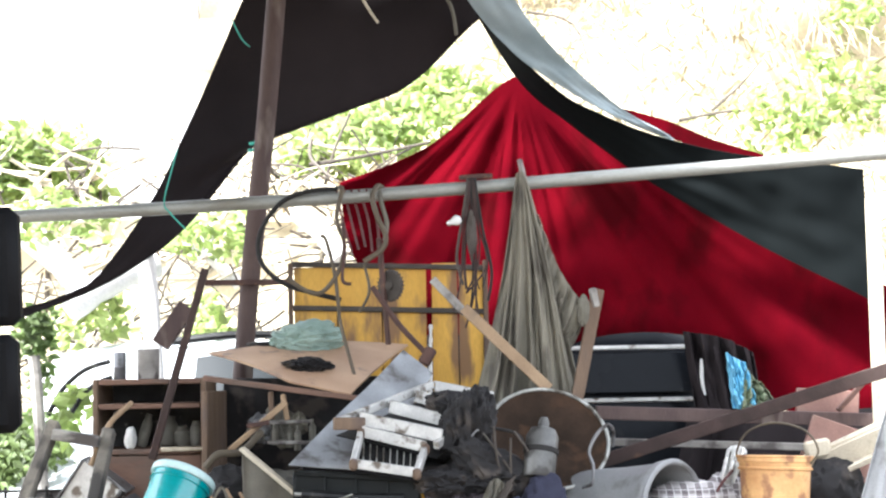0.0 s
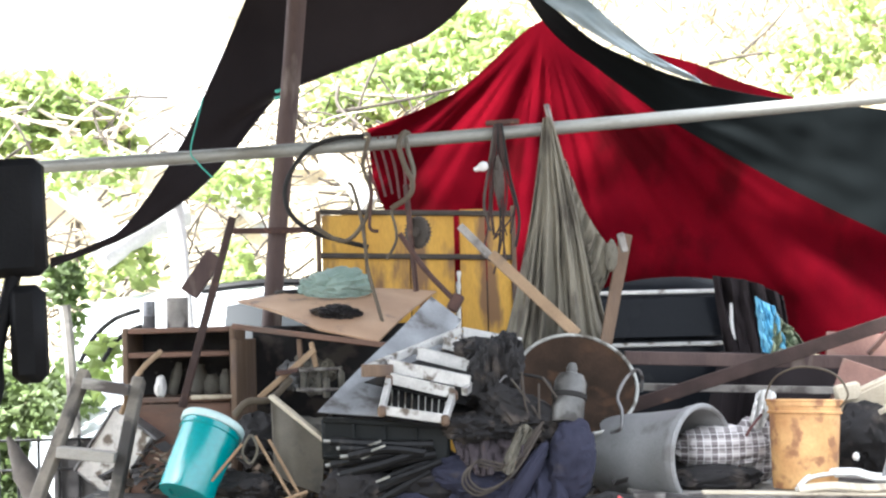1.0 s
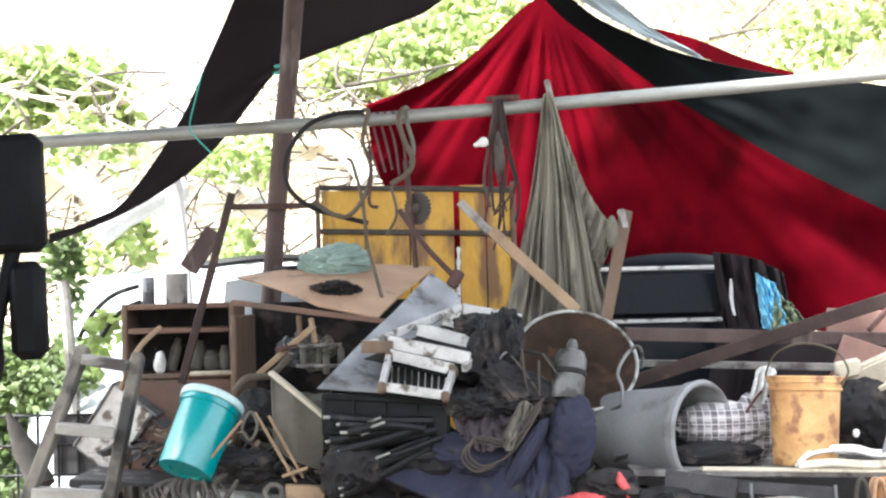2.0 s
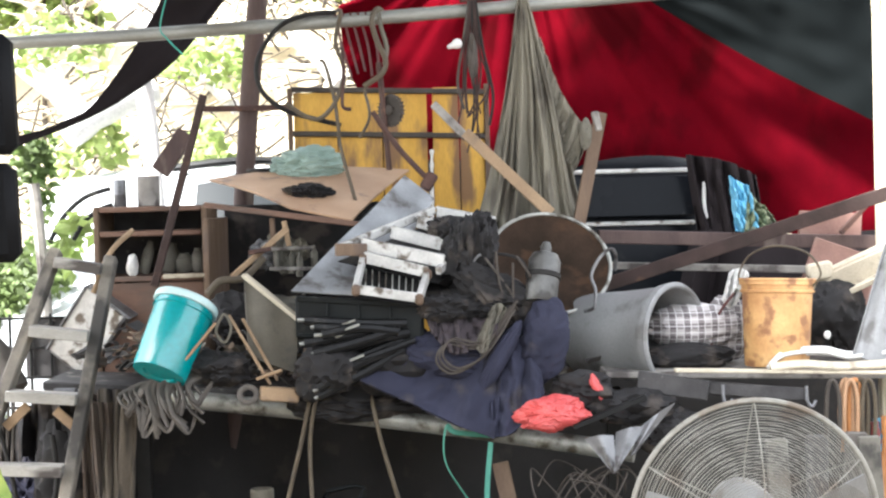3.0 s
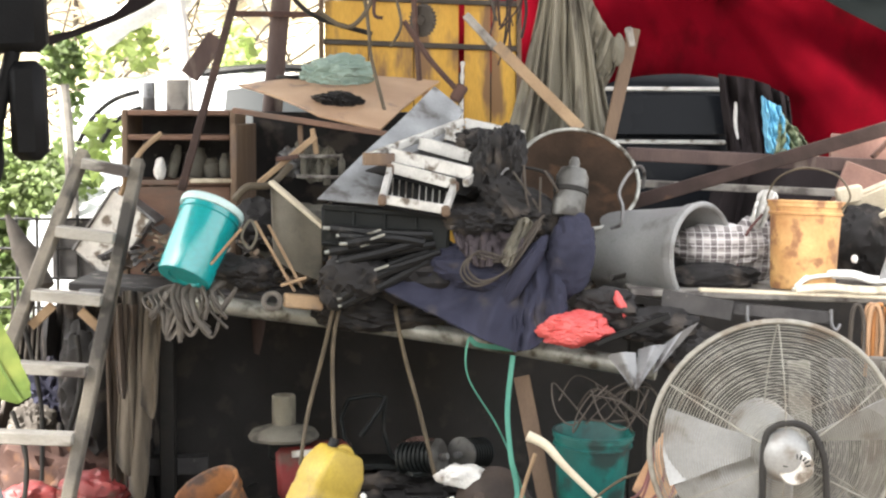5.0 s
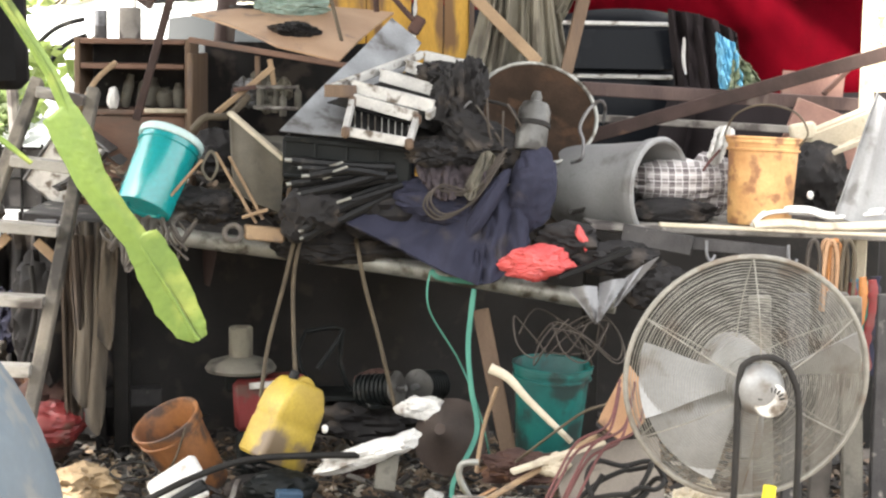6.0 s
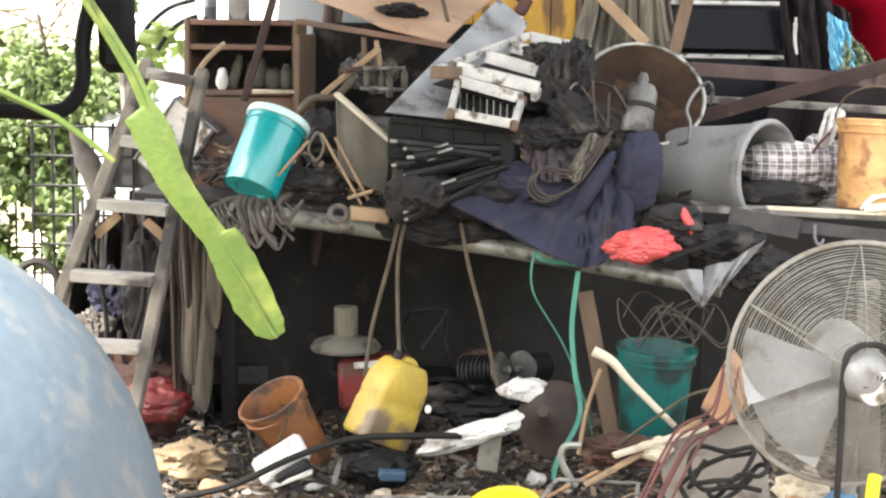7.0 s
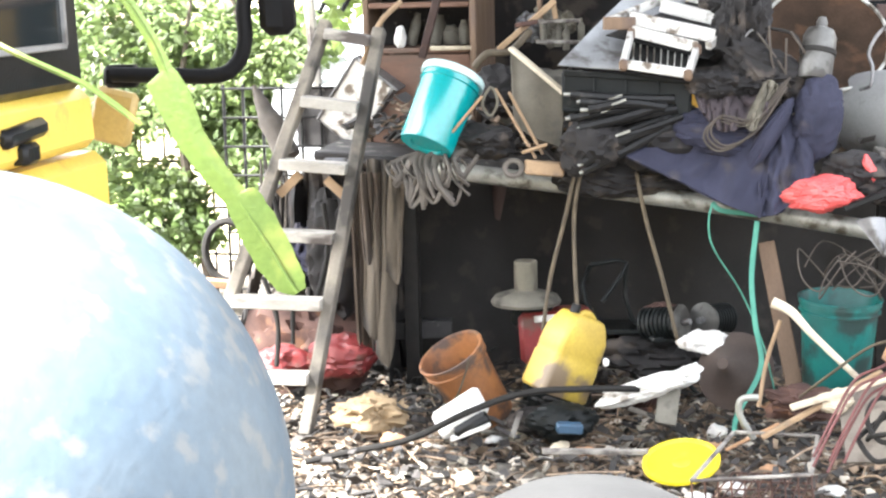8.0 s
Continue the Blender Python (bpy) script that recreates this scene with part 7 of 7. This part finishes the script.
part("rim", beam((-0.782, 5.560, 0.125), (-0.645, 5.560, 0.180), 0.03, 0.015), WHITEPL, t)
rod("black_cable", [(-1.266, 5.450, 0.067), (-1.102, 5.500, 0.095), (-0.912, 5.520, 0.136), (-0.706, 5.550, 0.230), (-0.521, 5.600, 0.283), (-0.297, 5.650, 0.287), (-0.147, 5.700, 0.277)], 0.012, RUBBER, "thick black cable snaking over the rubbish", "cable", 8, 8)
lump("machine_part", (-0.412, 5.700, 0.157), (0.12, 0.08, 0.07), CRATE, "black greasy machine part on the ground", "machine part", 48, 0.25, 0.3)
solo("blue_box", box((-0.379, 5.600, 0.162), (0.09, 0.05, 0.035), (0, 4, 10), 0.006), M("dull_blue_plastic", (0.03, 0.07, 0.12), (0.02, 0.05, 0.09), 0.5), "small dull blue plastic box", "box")
lump("red_bag", (-1.306, 6.300, 0.235), (0.14, 0.1, 0.08), REDBOX, "dull red plastic bag behind the ladder", "bag", 49, 0.3, 0.4)
lump("red_bag", (-1.551, 6.300, 0.205), (0.12, 0.08, 0.07), REDBOX, "faded red sheet on the rubbish", "bag", 50, 0.3, 0.4)
lump("crumpled_paper", (-1.101, 5.800, 0.150), (0.12, 0.08, 0.06), M("brown_paper", (0.30, 0.22, 0.13), (0.20, 0.14, 0.08), 0.85), "pale crumpled paper and card", "paper", 51, 0.75, 0.8, 2.6)
rod("wire_basket", [Vector((-0.927, 5.800, 0.191)) + Vector((0.08 * math.cos(a), 0.05 * math.sin(a), 0.02 * math.sin(a))) for a in (i * 0.785 for i in range(8))], 0.005, RUBBER, "black wire hoop on the rubbish", "hoop", closed=True)
solo("round_lid_disc", lathe([(0.0, 0.0), (0.11, 0.0), (0.125, 0.004), (0.125, 0.016), (0.115, 0.018), (0.11, 0.01), (0.03, 0.008), (0.025, 0.012), (0, 0.012)], Matrix.Translation((-0.001, 5.350, 0.118)) @ turn(18, -6, 0), 40), YELLOWLID, "bright yellow round plastic lid", "lid")
plank("pale_stick", (-0.455, 5.400, 0.137), (-0.109, 5.400, 0.141), 0.022, 0.018, GREYWOOD, "pale stick lying on the rubbish", "stick")
plank("wood_offcut", (-0.043, 5.750, 0.269), (-0.059, 5.700, 0.152), 0.075, 0.03, DUSTPAN, "grey-brown wood offcut standing in the rubbish", "wood", (0, 1, 0))

# green bucket's wire tangle, bent white tube
rnd = random.Random(5)
for i in range(7):
    c = Vector((0.519, 5.900, 0.610)) + Vector((rnd.uniform(-0.06, 0.12), rnd.uniform(-0.08, 0.08), rnd.uniform(0, 0.05)))
    r0 = rnd.uniform(0.08, 0.16)
    ph = rnd.uniform(0, 6)
    rod("wire_tangle", [c + Vector((r0 * math.cos(a + ph), 0.6 * r0 * math.sin(a + ph), 0.07 * math.sin(2 * a + i) + 0.02)) for a in (k * 0.8 for k in range(7))], 0.003, DARKHOSE, "loop of old brown wire on the bucket", "wire", 6, 6, group="wire loops")
rod("white_tube", [(0.299, 5.700, 0.582), (0.360, 5.680, 0.553), (0.427, 5.650, 0.483), (0.571, 5.600, 0.350)], 0.019, CREAM, "bent cream plastic tube thrown on the ground", "tube", 12, 6, r2=0.01)
rod("thin_wire", [(0.324, 5.700, 0.520), (0.281, 5.700, 0.381), (0.253, 5.650, 0.233)], 0.007, PALEWOOD, "thin pale cane leaning on the prop", "cane")
rod("brown_cable", [(0.385, 5.620, 0.276), (0.581, 5.500, 0.467), (0.683, 5.500, 0.508), (0.737, 5.500, 0.566)], 0.005, HOSE, "thin brown cable behind the fan", "cable")
rod("crook", [(0.229, 5.400, 0.192), (0.183, 5.400, 0.273), (0.190, 5.400, 0.323), (0.243, 5.400, 0.330)], 0.011, GALV, "bent pale pipe end in the rubbish", "pipe")
lump("rusty_mesh", (0.417, 5.700, 0.238), (0.13, 0.08, 0.05), RUST, "crumpled rusty wire mesh", "mesh", 52, 0.5, 0.9, 3)
lump("foam", (0.471, 5.240, 0.36), (0.05, 0.04, 0.035), CREAM, "lump of torn cream foam", "foam", 53, 0.5, 0.5)

# shallow wire crate in front
def wire_crate():
    t = thing("wire_tray", (0.259, 5.100, 0.165), "shallow pale metal tray with wire sides", "tray")
    c = [Vector(p) for p in ((0.030, 4.900, 0.203), (0.375, 4.900, 0.230), (0.422, 5.300, 0.234), (0.163, 5.300, 0.242))]
    for a, b in ((0, 1), (1, 2), (2, 3), (3, 0)):
        part("edge", beam(c[a], c[b], 0.014, 0.010), GREYWOOD, t)
    for k in range(10):
        a = c[0].lerp(c[1], k / 9)
        part("wire", tube([a, a + Vector((0.01, 0, -0.14))], 0.003, 5, 2), RUST, t)
    for k in range(11):
        a, b = c[0].lerp(c[1], k / 10) - Vector((0, 0, 0.13)), c[3].lerp(c[2], k / 10) - Vector((0, 0, 0.13))
        part("base_wire", tube([a, b], 0.003, 5, 2), RUST, t)
    for k in range(7):
        a, b = c[0].lerp(c[3], k / 6) - Vector((0, 0, 0.134)), c[1].lerp(c[2], k / 6) - Vector((0, 0, 0.134))
        part("base_wire", tube([a, b], 0.003, 5, 2), RUST, t)


wire_crate()
A = [(0.476, 5.300, 0.376), (0.638, 5.300, 0.417), (0.810, 5.300, 0.439)]
B = [(0.494, 5.100, 0.208), (0.635, 5.100, 0.211), (0.811, 5.100, 0.215)]
solo("grey_board", loft(A, B, 10, 10, 0.01, 0, 0.01, 3), BEIGEBOARD, "flat grey board propped behind the fan", "board")
plank("batten", (0.332, 5.200, 0.350), (0.630, 5.250, 0.437), 0.03, 0.016, CREAM, "pale batten lying on the board", "batten")
plank("batten", (0.245, 5.200, 0.253), (0.610, 5.250, 0.457), 0.025, 0.014, PALEWOOD, "light wooden strip across the trays", "batten")
for k in range(4):
    rod("black_cable", [Vector((0.655, 4.950, 0.364)) + Vector((0.04 * math.sin(k * 5) + 0.12 * math.cos(a + k) * (1 - 0.1 * k), 0.08 * math.sin(a + k), 0.05 * math.sin(a + k * 1.7) + 0.02 * math.sin(3 * a + k) + 0.02 * math.cos(k * 3))) for a in (i * 0.785 for i in range(8))], 0.008, RUBBER, "coil of black cable by the fan", "cable", 7, 6, group="black coils")
for k in range(5):
    d = Vector((0.022 * k - 0.02 * (k % 2), 0.02 * (k % 3), 0.03 * math.sin(k * 2.3)))
    rod("red_cable", [Vector(p) + d for p in ((0.376, 4.850, 0.269), (0.444, 4.900, 0.397), (0.506, 4.950, 0.481), (0.605, 5.000, 0.525), (0.667, 5.200, 0.620))], 0.0045, REDCABLE, "dark red cable trailing to the fan", "cable", 6, 8, group="red cables")
solo("cardboard_flap", loft([(0.601, 5.200, 0.510), (0.658, 5.250, 0.610), (0.708, 5.300, 0.675)], [(0.675, 5.200, 0.449), (0.753, 5.250, 0.504), (0.776, 5.300, 0.586)], 8, 8, 0.006, 0, 0.02, 3), CARD, "torn orange-brown cardboard behind the fan", "cardboard")
for k in range(7):
    x = 0.88 + 0.1 * k + 0.02 * (k % 3)
    solo("board_post", box((x + 0.3, 5.45 + 0.05 * (k % 3), 0.44), (0.07, 0.03, 0.88), (0, 3 * (k % 3) - 3, 0), 0.005), (DUSTPAN, DARKWOOD, ROPEG)[k % 3], "old upright board stacked behind the fan", "board", "stacked boards")
lump("blue_rag", (0.907, 4.600, 0.367), (0.05, 0.04, 0.06), M("blue_cloth", (0.10, 0.22, 0.36), (0.07, 0.16, 0.27), 0.9), "blue rag at the fan's foot", "rag", 54, 0.3, 0.4)
rod("hand_tool", [(0.948, 4.400, 0.521), (0.942, 4.400, 0.452), (0.941, 4.400, 0.374)], 0.018, YELLOWLID, "yellow tool handle at the fan's foot", "handle")
lump("foam", (0.815, 4.700, 0.388), (0.07, 0.05, 0.06), CREAM, "torn cream packing foam by the fan", "foam", 55, 0.5, 0.7, 3)
solo("card_box", box((0.832, 4.650, 0.336), (0.12, 0.1, 0.09), (5, 10, 20), 0.005), CARD, "small spotted card box by the fan", "box")
rod("bicycle_tyre", [Vector((-1.930, 6.900, 0.547)) + Vector((0.10 * math.cos(a), 0.02, 0.13 * math.sin(a))) for a in (i * 0.785 for i in range(8))], 0.018, RUBBER, "small black tyre lying behind the truck", "tyre", closed=True)
solo("card_scrap", box((-1.822, 6.400, 0.504), (0.12, 0.06, 0.03), (0, 10, 20), 0.004), CARD, "scrap of brown card on the ground", "scrap")


# ---- junk packed under the bench ----
plank("low_beam", (-1.278, 6.700, 0.255), (-0.945, 6.750, 0.259), 0.08, 0.07, DARKWOOD, "dark timber lying along the back of the bench", "beam")


def small_motor(c, r, l, aim, mat, label):
    """A finned motor body with a shaft, a flange and a foot."""
    t = thing("engine_part", Vector(c) - Vector((0, 0, r)), label, "engine part")
    m = Matrix.Translation(c) @ Vector(aim).to_track_quat("Z", "Y").to_matrix().to_4x4()
    prof = [(r * 0.5, -l / 2)]
    for k in range(8):
        z = -l / 2 + l * k / 8
        prof += [(r, z), (r, z + l * 0.07), (r * 0.88, z + l * 0.075), (r * 0.88, z + l * 0.12)]
    part("casing", lathe(prof + [(r * 0.8, l / 2)], m, 28), mat, t)
    part("flange", lathe([(r * 0.4, l / 2), (r * 1.12, l / 2), (r * 1.12, l * 0.56), (r * 0.5, l * 0.58), (0, l * 0.58)], m, 28), PUMPMETAL, t)
    part("shaft", lathe([(r * 0.2, l * 0.55), (r * 0.2, l * 0.8), (0, l * 0.8)], m, 12), SHEET, t)
    part("foot", box(Vector(c) - Vector((0, 0, r * 0.95)), (l * 0.7, r * 1.5, r * 0.4), (0, 0, 20), 0.006), mat, t)


small_motor((-0.078, 6.250, 0.392), 0.06, 0.15, (0.9, -0.5, 0.15), CRATE, "dark greasy motor lying under the bench")
small_motor((0.117, 6.400, 0.377), 0.06, 0.13, (-0.6, -0.8, 0.1), CRATE, "black oily motor lying under the bench")
small_motor((-0.157, 5.950, 0.190), 0.05, 0.12, (-0.8, -0.6, 0.3), RUST, "rusty motor lying in the rubbish")
lump("oily_sack", (-0.479, 5.800, 0.131), (0.13, 0.08, 0.05), DARKCLOTH, "black oily sack on the ground", "sack", 80.2, 0.3, 0.35, 1.8)
rnd = random.Random(31)
for i in range(16):
    p = Vector((rnd.uniform(-0.9, 0.6), rnd.uniform(5.55, 6.1), rnd.uniform(0.07, 0.13)))
    q = p + Vector((rnd.uniform(-0.22, 0.22), rnd.uniform(-0.05, 0.12), rnd.uniform(-0.02, 0.08)))
    plank("broken_lath", p, q, rnd.uniform(0.012, 0.035), 0.01, rnd.choice((DUSTPAN, GREYWOOD, DARKWOOD, CARD)), "broken lath lying in the rubbish", "lath")
for i in range(14):
    p = Vector((rnd.uniform(-1.0, 0.5), rnd.uniform(5.0, 5.9), rnd.uniform(0.06, 0.10)))
    lump("paper_scrap", p, (rnd.uniform(0.025, 0.06), rnd.uniform(0.02, 0.045), rnd.uniform(0.012, 0.03)), rnd.choice((WHITEPL, CREAM, WHITEPL, CARD)), "crumpled pale paper scrap on the ground", "paper", 90 + i * 1.7, 0.6, 0.45, 2.0, (0, 0, rnd.uniform(0, 180)), 3)

# ---- rubbish on the ground ----
def litter(n, seed, x0, x1, y0, y1, mat, lo, hi, name, label, lift=0.03, base=0.0):
    rnd = random.Random(seed)
    bm = bmesh.new()
    for _ in range(n):
        x, y = rnd.uniform(x0, x1), rnd.uniform(y0, y1)
        z = 0.035 * noise.fractal(Vector((x * 2, y * 2, 0)), 1, 2, 4) + rnd.random() ** 2 * lift + 0.006
        z += 0.06 * max(0, noise.noise(Vector((x * 1.7, y * 1.7, 9)))) + base * (1 - 0.06 * x)
        l, w = rnd.uniform(lo, hi), rnd.uniform(lo, hi) * 0.55
        m = Matrix.Translation((x, y, z)) @ turn(rnd.uniform(-35, 35), rnd.uniform(-35, 35), rnd.uniform(0, 360))
        k = rnd.uniform(-0.25, 0.25) * l
        t = rnd.uniform(0.002, 0.008)
        q = [(-l / 2, -w / 2 * rnd.uniform(0.4, 1), 0), (l * rnd.uniform(-0.1, 0.2), -w / 2, k), (l / 2, -w / 2 * rnd.uniform(0.3, 1), 0), (l / 2 * rnd.uniform(0.7, 1.2), w / 2 * rnd.uniform(0.4, 1), 0), (l * rnd.uniform(-0.2, 0.1), w / 2, k), (-l / 2 * rnd.uniform(0.7, 1.2), w / 2, 0)]
        up = [bm.verts.new(m @ Vector(p)) for p in q]
        dn = [bm.verts.new(m @ (Vector(p) - Vector((0, 0, t)))) for p in q]
        bm.faces.new((up[0], up[1], up[4], up[5]))
        bm.faces.new((up[1], up[2], up[3], up[4]))
        bm.faces.new((dn[5], dn[4], dn[1], dn[0]))
        bm.faces.new((dn[4], dn[3], dn[2], dn[1]))
        for i in range(6):
            j = (i + 1) % 6
            bm.faces.new((up[j], up[i], dn[i], dn[j]))
    ob = new(name, mesh(name, bm, mat, False))
    return tagged(ob, label, "rubbish", kind="stuff")


LIT1 = M("brown_litter", (0.26, 0.19, 0.13), (0.15, 0.11, 0.08), 0.85, island=0.7, fine=160)
LIT2 = M("pale_litter", (0.46, 0.42, 0.36), (0.30, 0.27, 0.22), 0.75, island=0.5, fine=160)
LIT3 = M("dark_litter", (0.05, 0.046, 0.043), (0.035, 0.03, 0.028), 0.7, island=0.6, fine=160)
litter(6500, 61, -1.9, 1.9, 4.7, 7.0, LIT1, 0.012, 0.06, "litter", "brown leaf and wood litter on the ground", 0.06)
litter(1500, 62, -1.7, 1.4, 4.7, 6.5, LIT2, 0.01, 0.06, "scraps", "pale paper and plastic scraps on the ground", 0.07)
litter(2600, 63, -1.9, 1.9, 4.9, 7.1, LIT3, 0.02, 0.085, "dark_scraps", "dark oily scraps on the ground", 0.09)
rnd = random.Random(9)
bm = bmesh.new()
for i in range(170):
    p = Vector((rnd.uniform(-1.6, 1.5), rnd.uniform(4.9, 6.6), rnd.uniform(0.02, 0.09)))
    a = rnd.uniform(0, 6.28)
    l = rnd.uniform(0.08, 0.32)
    tube([p, p + Vector((math.cos(a) * l / 2, math.sin(a) * l / 2, rnd.uniform(0, 0.04))), p + Vector((math.cos(a) * l, math.sin(a) * l, 0))], rnd.uniform(0.0018, 0.005), 5, 3, bm=bm)
tagged(new("twigs", mesh("twigs", bm, LIT1)), "scattered twigs and wire ends on the ground", "twigs", kind="stuff")
litter(420, 64, -1.25, 0.7, 6.2, 6.9, LIT3, 0.02, 0.10, "bench_scraps", "dark oily scraps lying on the bench", 0.16, 0.985)
litter(160, 65, -1.2, 0.6, 6.2, 6.7, LIT1, 0.02, 0.07, "bench_chips", "brown chips and scraps lying on the bench", 0.14, 0.985)
litter(60, 66, -1.2, 0.7, 6.2, 6.6, LIT2, 0.012, 0.05, "bench_paper", "pale scraps lying on the bench", 0.14, 0.985)
